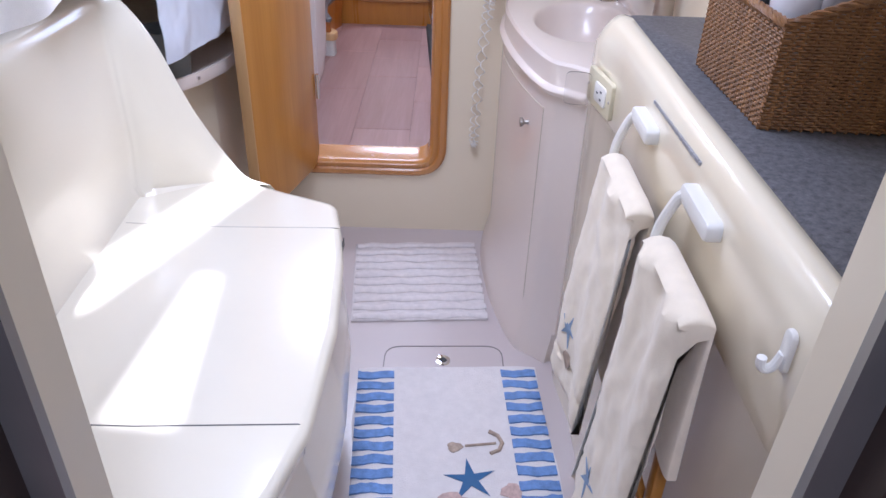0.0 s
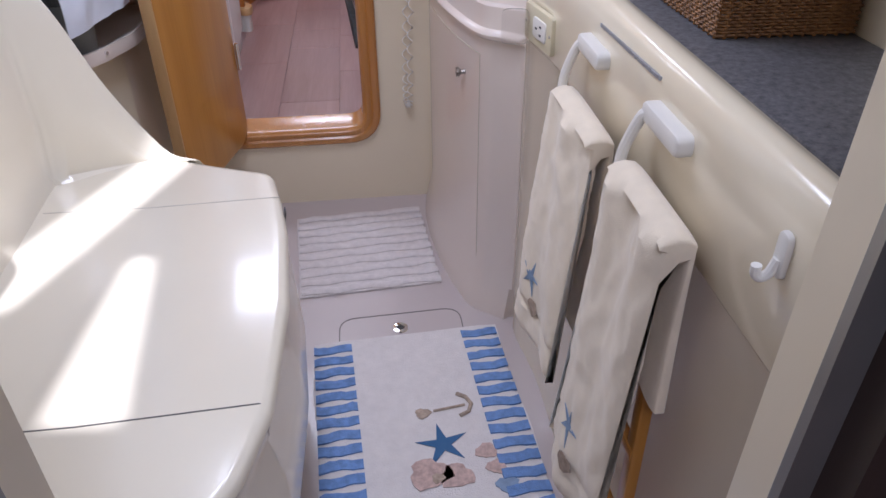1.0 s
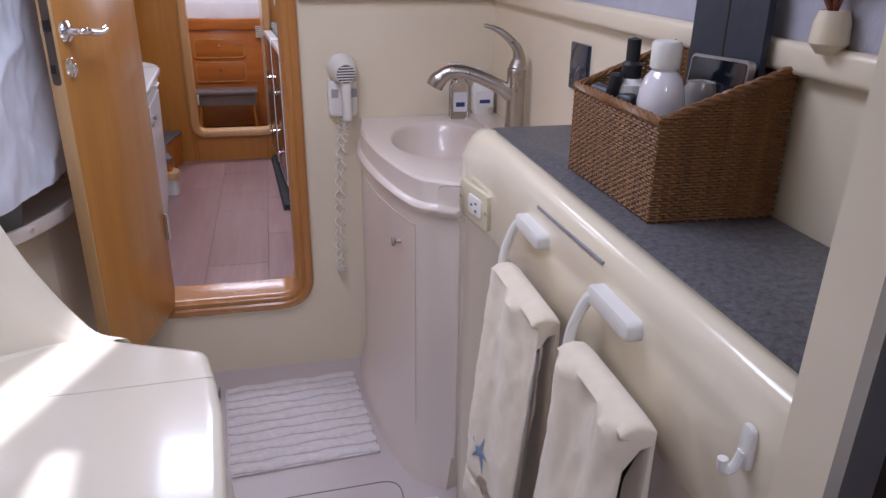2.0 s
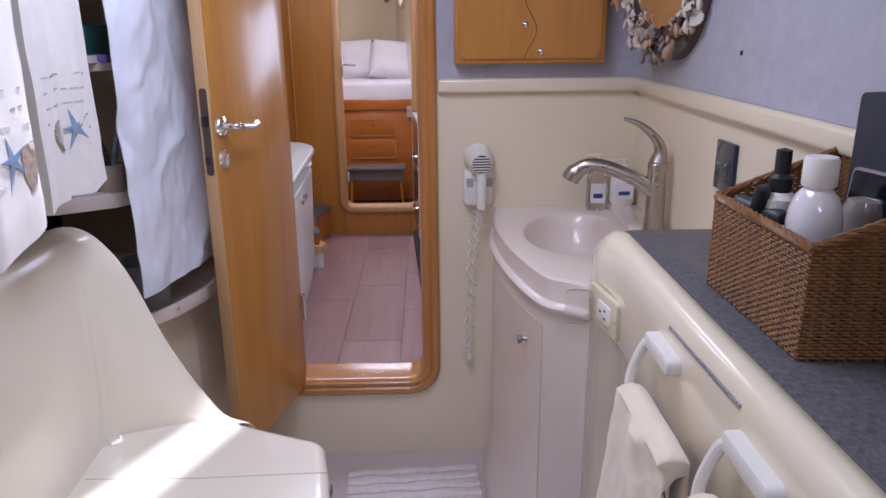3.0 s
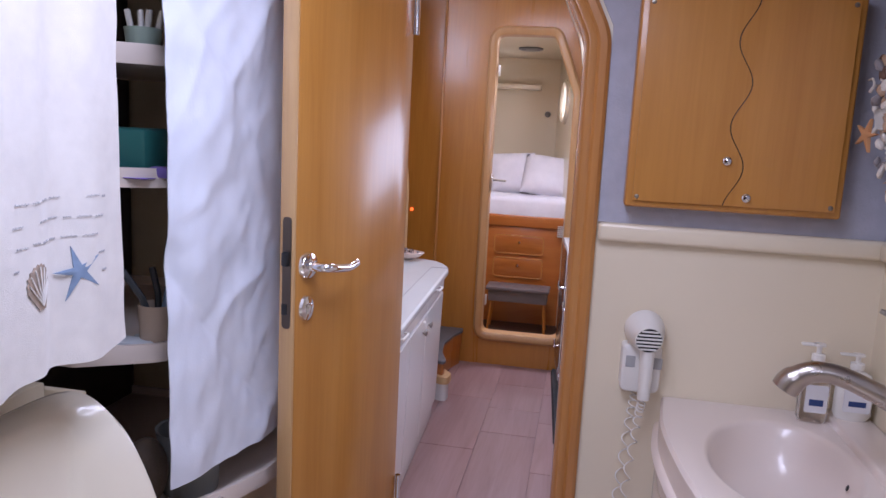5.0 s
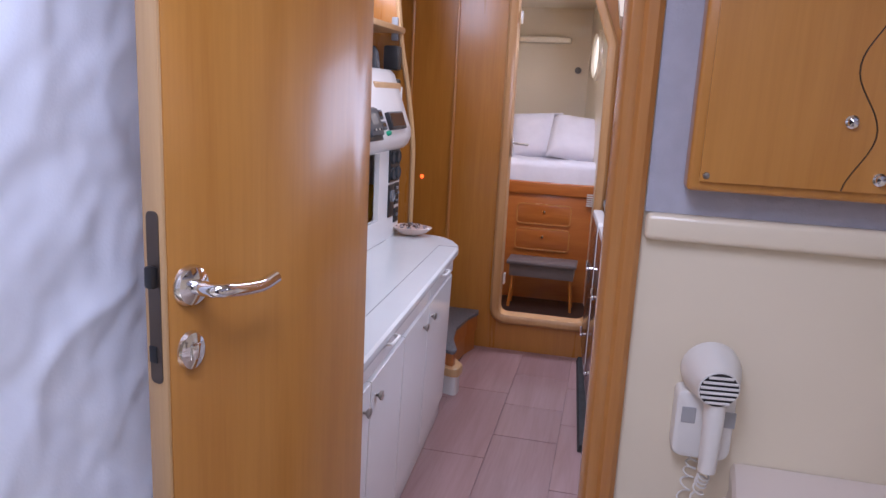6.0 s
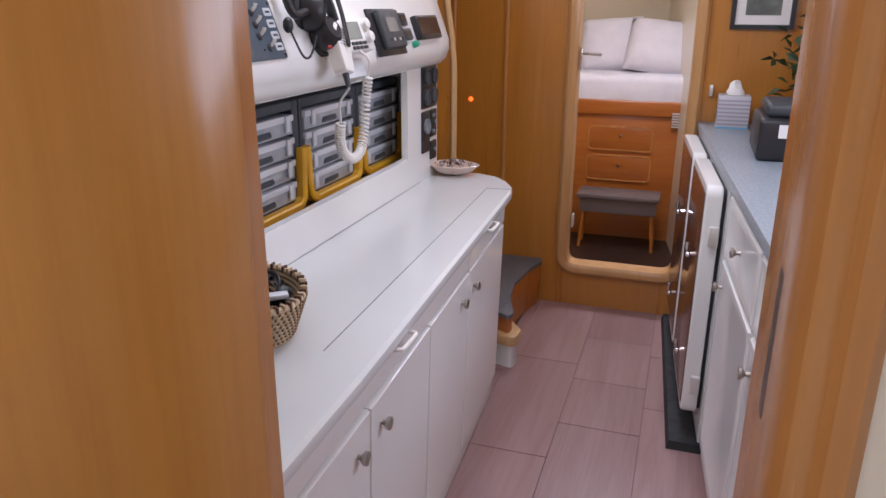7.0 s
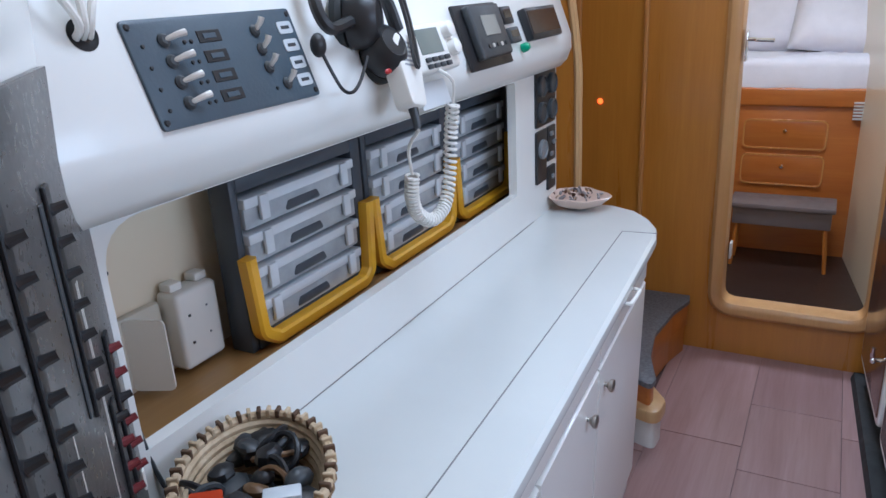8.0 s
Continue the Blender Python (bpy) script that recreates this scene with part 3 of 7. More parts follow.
# ---- wash room: door leaf ----
def helix(path, radius, turns, per=10):
    """Points of a coil that follows a smooth path."""
    pts = [Vector(p) for p in path]
    n = int(turns * per)
    out = []
    for k in range(n + 1):
        s = k / n * (len(pts) - 1)
        i = min(int(s), len(pts) - 2)
        p = pts[i].lerp(pts[i + 1], s - i)
        d = (pts[i + 1] - pts[i]).normalized()
        side = d.cross(Vector((0.2, 1, 0.1))).normalized()
        up = side.cross(d)
        a = 2 * math.pi * k / per
        out.append(p + (side * math.cos(a) + up * math.sin(a)) * radius)
    return out


LEAF_L, LEAF_T = 0.4075, 0.034
hinge, tip = Vector((-0.345, 2.575)), Vector((-0.450, 2.178))
LEAF = Matrix.Translation((hinge.x, hinge.y, 0)) @ Matrix.Rotation(math.atan2(tip.y - hinge.y, tip.x - hinge.x), 4, "Z")
# local x runs from the hinge to the free edge, local y points to the face towards the basin


def leaf_at(bm):
    bm.transform(LEAF)
    return bm


door = placed("wash_room_door", (hinge.x, hinge.y, 0.29), "open beech veneered door with a chrome lever handle", "door")
shape = rounded([(0.0, 0.285), (LEAF_L - 0.005, 0.285), (LEAF_L - 0.005, 1.90), (0.0, 1.90)], [0.07, 0.03, 0.05, 0.05], 6)
t = slab(bmesh.new(), shape, -LEAF_T, 0.0, lambda u, v, w: Vector((u, w, v)), 0.002)
part("leaf", leaf_at(t), BEECH, door)
t = box(bmesh.new(), LEAF_L - 0.0049, LEAF_L, -LEAF_T + 0.001, -0.001, 0.32, 1.86, 0.0015)
part("edge_band", leaf_at(t), PALEWOOD, door, "pale solid edge strip")
plate = rounded([(-0.026, 1.040), (-0.007, 1.040), (-0.007, 1.243), (-0.026, 1.243)], 0.008, 4)
t = slab(bmesh.new(), plate, LEAF_L, LEAF_L + 0.0012, lambda u, v, w: Vector((w, u, v)))
part("lock_plate", leaf_at(t), plain("worn_bronze", (0.14, 0.11, 0.09), 0.4, 0.8), door, "dark metal lock plate")
t = box(bmesh.new(), LEAF_L, LEAF_L + 0.010, -0.023, -0.010, 1.155, 1.181, 0.003)
part("latch", leaf_at(t), BLACK, door)
t = box(bmesh.new(), LEAF_L, LEAF_L + 0.003, -0.026, -0.014, 1.065, 1.085, 0.001)
part("bolt", leaf_at(t), BLACK, door)
for side, off, reach in ((1, 0.0, 1.0), (-1, -LEAF_T, 0.35)):
    t = lathe(bmesh.new(), [(0.0, 0.012), (0.012, 0.0115), (0.022, 0.008), (0.0255, 0.002), (0.0255, 0.0)], m=Matrix.Translation((LEAF_L - 0.036, off, 1.153)) @ Matrix.Rotation(radians(-90 * side), 4, "X"), seg=28)
    rose = part("rose", leaf_at(t), CHROME, door, "round chrome rose")
    y = off + 0.0 * side
    path = curve([(LEAF_L - 0.036, y + 0.008 * side * reach, 1.153), (LEAF_L - 0.036, y + 0.030 * side * reach, 1.153), (LEAF_L - 0.039, y + 0.041 * side * reach, 1.153), (LEAF_L - 0.049, y + 0.046 * side * reach, 1.152), (LEAF_L - 0.074, y + 0.046 * side * reach, 1.148), (LEAF_L - 0.109, y + 0.044 * side * reach, 1.145), (LEAF_L - 0.135, y + 0.042 * side * reach, 1.149), (LEAF_L - 0.140, y + 0.042 * side * reach, 1.150)], 6)
    tap = [1.0 - 0.12 * k / len(path) for k in range(len(path))]
    tap[-2:] = [0.75, 0.35]
    t = tube(bmesh.new(), path, 0.0092, 16, tap)
    part("lever", leaf_at(t), CHROME, door, "curved chrome lever")
    t = lathe(bmesh.new(), [(0.0, 0.009), (0.012, 0.0085), (0.021, 0.006), (0.023, 0.0)], m=Matrix.Translation((LEAF_L - 0.034, off, 1.074)) @ Matrix.Rotation(radians(-90 * side), 4, "X") @ Matrix.Diagonal((0.85, 1.05, 1, 1)), seg=28)
    part("lock_cover", leaf_at(t), CHROME, door, "oval chrome lock cover")
    t = box(bmesh.new(), LEAF_L - 0.041, LEAF_L - 0.027, min(off, off + 0.013 * side), max(off, off + 0.013 * side), 1.064, 1.084, 0.003)
    part("thumb_turn", leaf_at(t), CHROME, door)
for z in (0.55, 1.65):
    t = cyl(bmesh.new(), (-0.006, 0.004, z - 0.04), (-0.006, 0.004, z + 0.04), 0.006, 12)
    box(t, -0.004, -0.001, -0.03, 0.0, z - 0.04, z + 0.04, 0.0008, 1)
    part("hinge", leaf_at(t), CHROME, door)

# slot in the jamb for the bolt
t = slab(bmesh.new(), rounded([(2.604, 1.060), (2.624, 1.060), (2.624, 1.225), (2.604, 1.225)], 0.006, 4), 0.0, -0.0015, on_yz(0.0225))
single("strike_plate", t, plain("strike_bronze", (0.16, 0.12, 0.09), 0.4, 0.8), "dark metal strike plate in the door jamb", "strike plate")

# ---- locker with shelves ----
TEAL = plain("teal_plastic", (0.03, 0.16, 0.15), 0.4)
lock = placed("locker", (-0.75, 2.25, FLOOR), "open cream locker with rounded shelves behind a curtain", "locker")
fl = [(-1.04, 1.96), (-0.74, 1.96), (-0.62, 2.035), (-0.562, 2.13), (-0.522, 2.24), (-0.512, 2.36), (-0.512, 2.57), (-1.04, 2.57)]
shelf_loop = rounded([Vector(p) for p in fl], [0, 0.05, 0.08, 0.08, 0.08, 0.05, 0, 0], 4)
low = inset(shelf_loop, 0.045)
part("locker_base", slab(bmesh.new(), low, FLOOR, 0.715, on_xy(0)), CREAM, lock)
for k, z in enumerate((0.72, 1.01, 1.305, 1.50, 1.72)):
    inner = inset(shelf_loop, 0.03 if k else 0.0)
    t = slab(bmesh.new(), inner, z - 0.012, z, on_xy(0), 0.002)
    rings = [[Vector((p.x, p.y, z + w)) for p in inset(inner, d)] for d, w in ((0, -0.014), (-0.002, 0.0), (0, 0.018), (0.008, 0.018), (0.010, 0.0), (0.008, -0.014))]
    loft(t, rings + [rings[0]])
    part("shelf", t, PINKGEL, lock, "pale shelf with a raised lip")
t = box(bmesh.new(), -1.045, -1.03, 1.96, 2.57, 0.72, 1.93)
part("locker_back", t, DARKWOOD, lock, "dark back sheet")
t = box(bmesh.new(), -1.04, -0.705, 1.948, 1.964, FLOOR, 0.972, 0.004)
part("locker_side", t, CREAM, lock)
for y, z in ((2.13, 0.727), (2.05, 0.727)):
    t = cyl(bmesh.new(), (-0.570 if y > 2.1 else -0.615, y, z), (-0.558 if y > 2.1 else -0.603, y - 0.006, z), 0.0045, 12)
    part("screw", t, CHROME, lock)

# curtain
ca = curve([(-0.600, 2.015, 0), (-0.565, 2.08, 0), (-0.540, 2.17, 0), (-0.528, 2.26, 0), (-0.525, 2.36, 0)], 14)
nu, nv = len(ca), 160
crease = lambda s: (1 - abs(math.sin(s))) ** 2.5
front_g, back_g = [], []
for j in range(nv):
    v = j / (nv - 1)
    z = 1.935 - v * 1.13
    rf, rb = [], []
    for i, p in enumerate(ca):
        u = i / (nu - 1)
        dirn = (ca[min(i + 1, nu - 1)] - ca[max(i - 1, 0)]).normalized()
        nrm = Vector((dirn.y, -dirn.x, 0))
        fold = 0.008 * math.sin(6 * u + 1.5 * v) + 0.016 * crease(4.6 * (v + 0.42 * u) + 0.5) * (0.25 + 0.75 * u) - 0.010 * crease(7.5 * (v - 0.38 * u) + 1.2) * (1 - 0.5 * u)
        fold += 0.007 * crease(13 * v + 7 * u + 3 * noise.noise(Vector((u * 2, v * 4, 1)))) * max(0.0, noise.noise(Vector((u * 3, v * 6, 9))) + 0.3) + 0.005 * noise.noise(Vector((u * 5 + v * 5, v * 12 - u * 3, 0))) + 0.0025 * noise.noise(Vector((u * 14 + v * 9, v * 30, 4)))
        q = p + nrm * (1.15 * fold + 0.004)
        zz = z + (0.004 * math.sin(3 * u) - 0.008 * (1 - u)) * v ** 6
        rf.append(Vector((q.x, q.y, zz)))
        rb.append(Vector((q.x, q.y, zz)) - nrm * 0.0025)
    front_g.append(rf + rb[::-1])
t = loft(bmesh.new(), front_g, True, True, True)
curtain = single("curtain", t, CURTAIN, "bluish white wrinkled vinyl curtain hanging before the locker", "curtain", angle=60)

# things on the shelves
t = box(bmesh.new(), -0.80, -0.66, 2.06, 2.20, 1.308, 1.385, 0.008)
single("storage_box", t, TEAL, "dark teal plastic box on a locker shelf", "box")
t = box(bmesh.new(), -0.86, -0.64, 2.03, 2.25, 1.306, 1.3075, 0.0005, 1)
t2 = plain("violet_cloth", (0.22, 0.16, 0.5), 0.9)
single("shelf_cloth", box(t, -0.655, -0.62, 2.06, 2.09, 1.307, 1.325, 0.004), t2, "violet cloth lying on a locker shelf", "cloth")
pot = placed("toothbrush_pot", (-0.68, 2.09, 1.50), "pale green pot holding white tubes", "pot")
part("cup", lathe(bmesh.new(), [(0.024, 0), (0.03, 0.045), (0.028, 0.045), (0.022, 0.003), (0, 0.003)], (-0.68, 2.09, 1.501), 18), plain("sage_plastic", (0.35, 0.45, 0.38), 0.4), pot)
for k in range(4):
    x, y = -0.69 + 0.008 * k, 2.085 + 0.006 * (k % 2)
    part("tube", cyl(bmesh.new(), (x, y, 1.506), (x + 0.012 * (k - 1.5), y + 0.004, 1.575), 0.005, 8), PLASTIC, pot)
mug = placed("utensil_cup", (-0.665, 2.10, 1.012), "beige mug with brushes and scissors in it", "mug")
part("cup", lathe(bmesh.new(), [(0.030, 0), (0.033, 0.075), (0.030, 0.075), (0.027, 0.004), (0, 0.004)], (-0.665, 2.10, 1.012), 20), plain("beige_ceramic", (0.45, 0.36, 0.28), 0.4), mug)
for k, (dx, dy, m) in enumerate(((-0.03, -0.02, DARK), (0.01, 0.02, INKBLUE), (-0.015, 0.015, BLACK))):
    part("brush", tube(bmesh.new(), [(-0.665, 2.10, 1.02), (-0.665 + dx * 0.6, 2.10 + dy, 1.10), (-0.665 + dx * 1.6, 2.10 + dy * 1.4, 1.145)], 0.006, 8), m, mug)
WRAP = plain("pale_wrapper", (0.6, 0.64, 0.68), 0.3)
for k in range(4):
    t = box(bmesh.new(), -0.045, 0.045, -0.022, 0.022, 0.0, 0.016, 0.006, 2, Matrix.Translation((-0.70 + 0.03 * k, 2.07 + 0.05 * k, 1.012)) @ Matrix.Rotation(0.9 * k, 4, "Z"))
    single("tissue_pack", t, WRAP, "pale wrapped tissue pack on a shelf", "tissues", "tissue packs")
t = lathe(bmesh.new(), [(0.05, 0), (0.06, 0.12), (0.062, 0.12), (0.056, 0.118), (0.047, 0.004), (0, 0.004)], (-0.64, 2.16, 0.722), 24)
single("waste_bin", t, plain("grey_bin_plastic", (0.25, 0.26, 0.25), 0.5), "small grey bin on the lowest shelf", "bin")
t = ball(bmesh.new(), (-0.67, 2.06, 0.79), 0.05, 16, (0.7, 1, 1.3))
single("straw_ball", t, plain("dark_straw", (0.06, 0.04, 0.025), 0.8, bumps=0.6), "dark woven straw ball on the shelf", "decoration")
for k, z in enumerate((0.40, 0.35)):
    t = lathe(bmesh.new(), [(0.016, 0), (0.016, 0.010), (0.012, 0.014), (0, 0.014)], m=Matrix.Translation((-0.545, 2.175, z + 0.02)) @ Matrix.Rotation(radians(65), 4, "Y"), seg=16)
    part("knob", t, BLACK, lock, "round black knob")

# ---- ledge behind the seat, hanging towels ----
single("ledge", box(bmesh.new(), -1.05, -0.765, STERN, 1.945, FLOOR, 0.985, 0.004), CREAM, "cream ledge behind the seat back", "ledge", kind="structure")
t = box(bmesh.new(), -0.84, -0.77, 1.72, 1.80, 0.985, 1.015, 0.01)
box(t, -0.825, -0.785, 1.735, 1.785, 1.015, 1.05, 0.012)
single("soap_block", t, plain("brown_soap", (0.28, 0.17, 0.08), 0.5), "brown soap block on the ledge", "soap")
rail = placed("towel_rail", (-0.555, 1.5, 1.80), "white rail that carries two bath towels", "rail")
part("bar", cyl(bmesh.new(), (-0.52, 0.95, 1.80), (-0.59, 1.93, 1.80), 0.009, 12), PLASTIC, rail)
for y in (0.97, 1.92):
    xx = -0.52 - 0.07 * (y - 0.95) / 0.98
    part("bracket", cyl(bmesh.new(), (xx, y, 1.80), (xx, y, 1.95), 0.008, 12), PLASTIC, rail)


def star(bm, c, r, at, lift=0.0012, turn=0.0, thin=0.36, stretch=(1, 1)):
    loop = []
    for k in range(10):
        a = math.pi / 2 + turn + math.pi * k / 5
        rr = r if k % 2 == 0 else r * thin
        if k == 4:
            rr *= 1.15
        loop.append(Vector((c[0] + rr * math.cos(a) * stretch[0], c[1] + rr * math.sin(a) * stretch[1])))
    vs0, vs1 = [bm.verts.new(at(p.x, p.y, 0)) for p in loop], [bm.verts.new(at(p.x, p.y, lift)) for p in loop]
    mid = bm.verts.new(at(c[0], c[1], lift * 1.3))
    for i in range(10):
        j = (i + 1) % 10
        bm.faces.new((vs0[i], vs0[j], vs1[j], vs1[i]))
        bm.faces.new((vs1[i], vs1[j], mid))
    return bm


def blob(bm, c, rx, ry, at, lift=0.001, n=14, seed=0.0, fan=False):
    loop = []
    for k in range(n):
        a = 2 * math.pi * k / n
        s = 1 + 0.14 * math.sin(3 * a + seed) + 0.08 * math.sin(7 * a + seed * 2)
        loop.append(Vector((c[0] + rx * s * math.cos(a), c[1] + ry * s * math.sin(a))))
    if fan:
        loop = [Vector((c[0] - rx * 0.28, c[1] - ry)), Vector((c[0] + rx * 0.28, c[1] - ry))]
        for k in range(23):
            a = -0.25 + (math.pi + 0.5) * k / 22
            s = 1.0 + 0.05 * math.cos(math.pi * k)
            loop.append(Vector((c[0] + rx * s * math.cos(a), c[1] + ry * (0.1 + 0.9 * s * math.sin(a)))))
    return loft(bm, [[at(p.x, p.y, 0) for p in loop], [at(p.x, p.y, lift) for p in loop]], True, False, True)


def shell_ribs(c, rx, ry, at):
    t = bmesh.new()
    for k in range(7):
        a = 0.1 + (math.pi - 0.2) * k / 6
        e = Vector((c[0] + rx * 0.9 * math.cos(a), c[1] + ry * (0.1 + 0.8 * math.sin(a))))
        s = Vector((c[0], c[1] - ry * 0.85))
        tube(t, [at(*s.lerp(e, i / 4), 0.0013) for i in range(5)], min(rx, ry) * 0.035, 4)
    return t


PRINTLINE = plain("faint_print", (0.45, 0.44, 0.46), 0.9)


def hanging_towel(y0, y1, x0, x1, z1, seed, star_c, shell_c, extra=None):
    tw = placed("bath_towel", ((x0 + x1) / 2, (y0 + y1) / 2, z1), "cream white terry bath towel printed with starfish and shells", "towel", "hanging bath towels")
    n = 40

    def face(y, z):
        u = (y - y0) / (y1 - y0)
        v = (1.80 - z) / (1.80 - z1)
        return x0 + (x1 - x0) * u + (0.011 * math.sin(8 * u + seed) + 0.006 * math.sin(17 * u + seed * 2 + v)) * (0.5 + 0.5 * v) - 0.02 * max(0, abs(u - 0.5) * 2 - 0.8) + 0.012 + 0.004 * noise.noise(Vector((u * 5, v * 9, seed)))
    rings = []
    for k in range(n + 1):
        u = k / n
        y = y0 + (y1 - y0) * u
        zb = z1 + 0.012 * math.sin(5 * u + seed) - (0.025 * (1 - u))
        ring = []
        zs = [1.80 - (1.80 - zb) * j / 26 for j in range(27)]
        for z in zs[::-1]:
            band = 0.003 if zb + 0.06 < z < zb + 0.066 else 0.0
            ring.append(Vector((face(y, z) - band, y, z)))
        ring += [Vector((face(y, 1.80) - 0.004, y, 1.812)), Vector((face(y, 1.80) - 0.012, y, 1.816)), Vector((face(y, 1.80) - 0.022, y, 1.812))]
        for z in zs:
            ring.append(Vector((face(y, z) - 0.026, y, z)))
        rings.append(ring)
    part("cloth", loft(bmesh.new(), rings, True, True, True), TERRYW, tw)
    at = lambda u, v, w: Vector((face(u, v) + 0.0008 + w, u, v))
    part("starfish_print", star(bmesh.new(), star_c, 0.034, at, 0.001, 0.25, 0.24), INKBLUE, tw, "printed blue starfish")
    part("shell_print", blob(bmesh.new(), shell_c, 0.024, 0.026, at, 0.001, 24, 0, True), INKBROWN, tw, "printed brown shell")
    part("shell_ribs", shell_ribs(shell_c, 0.024, 0.026, at), TERRYW, tw)
    if extra:
        part("shell_print", blob(bmesh.new(), extra, 0.022, 0.030, at, 0.001, 16, 1.3), INKBROWN, tw, "printed brown shell")
    t = bmesh.new()
    rnd = random.Random(int(seed * 10))
    for row in range(6):
        yy = y0 + 0.03 + 0.02 * rnd.random()
        while yy < y1 - 0.05:
            ln = rnd.uniform(0.008, 0.024)
            zz = z1 + 0.075 + 0.024 * row + 0.003 * rnd.random()
            if min((Vector((yy + ln / 2, zz)) - Vector(c)).length for c in (star_c, shell_c)) > 0.042:
                tube(t, [at(yy + ln * i / 12, zz + 0.0014 * math.sin(i * 2.4 + yy * 90), 0.0004) for i in range(13)], 0.0005, 4)
            yy += ln + rnd.choice((0.006, 0.008, 0.03))
    tagged(part("script_print", t, PRINTLINE, tw, "faint scribbled print"), kind="stuff")
    return tw


hanging_towel(1.625, 1.870, -0.575, -0.590, 1.105, 0.7, (1.780, 1.208), (1.700, 1.205))
hanging_towel(1.13, 1.520, -0.500, -0.515, 1.105, 2.1, (1.424, 1.210), (1.342, 1.203), (1.462, 1.198))

# ---- vanity front: holders, hand towels, hook, outlet, label ----
FX = 0.383


def holder(y0, y1, z):
    h = placed("towel_holder", (FX, y1, z), "white plastic towel holder on the vanity front", "towel holder", "towel holders")
    t = bmesh.new()
    slab(t, rounded([(y0, z - 0.013), (y1, z - 0.013), (y1, z + 0.013), (y0, z + 0.013)], 0.011, 5), 0.002, -0.020, on_yz(FX), 0.006)
    part("mount", t, PLASTIC, h)
    t = tube(bmesh.new(), curve([(FX - 0.012, y1 - 0.010, z), (FX - 0.020, y1 - 0.004, z - 0.012), (FX - 0.032, y1 + 0.004, z - 0.055), (FX - 0.036, y1 + 0.004, z - 0.095)], 5), 0.0075, 10)
    part("arm", t, PLASTIC, h)
    t = cyl(bmesh.new(), (FX - 0.036, y1 + 0.006, z - 0.092), (FX - 0.036, y0 - 0.07, z - 0.078), 0.010, 14, None, 0.002)
    part("rod", t, PLASTIC, h)


def hand_towel(y0, y1, ztop, zf, zb, seed, decor):
    tw = placed("hand_towel", (FX - 0.05, (y0 + y1) / 2, ztop), "cream terry hand towel folded over a holder", "towel", "hand towels")
    xc = FX - 0.036
    n = 22

    def outer(y, z):
        u, v = (y - y0) / (y1 - y0), max(0, (ztop - z) / (ztop - zf))
        return xc - 0.020 - 0.032 * v + 0.006 * math.sin(6 * u + seed) * v + 0.004 * math.sin(11 * u + seed + 3 * v) + 0.007 * v * noise.noise(Vector((u * 3.5, z * 7, seed))) + 0.004 * noise.noise(Vector((u * 9, z * 22, seed))) + 0.0016 * noise.noise(Vector((u * 26, z * 120, seed))) + 0.006 * math.sin(9 * u + seed * 2) * max(0.0, 1 - v * 2.2)
    rings = []
    n, half = 48, 0.012
    for k in range(n + 1):
        u = 0.5 - 0.5 * math.cos(math.pi * k / n)
        edge_r = half * (1 - math.sqrt(max(0.0, 1 - abs(2 * u - 1) ** 7))) * 0.96
        zfe, zbe = zf + 0.010 * math.sin(4 * u + seed) + 0.02 * abs(u - 0.5), zb + 0.01 * math.sin(5 * u)
        yy = lambda v: y0 + (y1 - y0) * u + (u - 0.5) * 0.05 * v + 0.055 * v * 0.6
        zs = [zfe + (ztop - 0.02 - zfe) * j / 64 for j in range(65)]
        ring = []
        for j, z in enumerate(zs):
            v = (ztop - z) / (ztop - zf)
            hem = 0.008 * (1 - min(1.0, j / 2.5)) + 0.0035 * (j in (9, 10))
            ring.append(Vector((outer(y0 + (y1 - y0) * u, z) + edge_r + max(hem, -0.0), yy(v), z)))
        for a in (150, 120, 90, 60, 30):
            ring.append(Vector((xc + 0.024 * math.cos(radians(a)), yy(0.0), ztop - 0.022 + (0.024 - edge_r) * math.sin(radians(a)))))
        bz = [ztop - 0.03 + (zbe - ztop + 0.03) * j / 18 for j in range(19)]
        for z in bz:
            w = (ztop - z) / (ztop - zb)
            ring.append(Vector((xc + 0.030 - edge_r * 0.6 - 0.004 * math.sin(8 * u + z * 9), yy(0.5 * w), z)))
        for z in bz[::-1]:
            w = (ztop - z) / (ztop - zb)
            ring.append(Vector((xc + 0.012 + edge_r * 0.5 - 0.003 * math.sin(7 * u + z * 11), yy(0.5 * w), z)))
        ring.append(Vector((xc + 0.004, yy(0.05), ztop - 0.034)))
        for j, z in list(enumerate(zs))[::-1]:
            v = (ztop - z) / (ztop - zf)
            if j < 60:
                ring.append(Vector((outer(y0 + (y1 - y0) * u, z) + 2 * half - edge_r - 0.008 * (1 - min(1.0, j / 2.5)) - 0.006 * max(0.0, 1 - v * 3), yy(v), z)))
        rings.append(ring)
    m = min(len(r) for r in rings)
    part("cloth", loft(bmesh.new(), [r[:m] for r in rings], True, True, True), TERRY, tw)
    u0 = lambda y, v: y0 + (y - y0 - 0.033 * v) / 1.0

    def at(y, z, w):
        v = (ztop - z) / (ztop - zf)
        u = ((y - y0) - 0.033 * v + 0.025 * v) / ((y1 - y0) + 0.05 * v)
        return Vector((outer(y0 + (y1 - y0) * u, z) - 0.0008 - w, y, z))
    for c, r in decor[0]:
        part("starfish_print", star(bmesh.new(), c, r * 0.9, at, 0.001, 0.2, 0.26), INKBLUE, tw, "printed blue starfish")
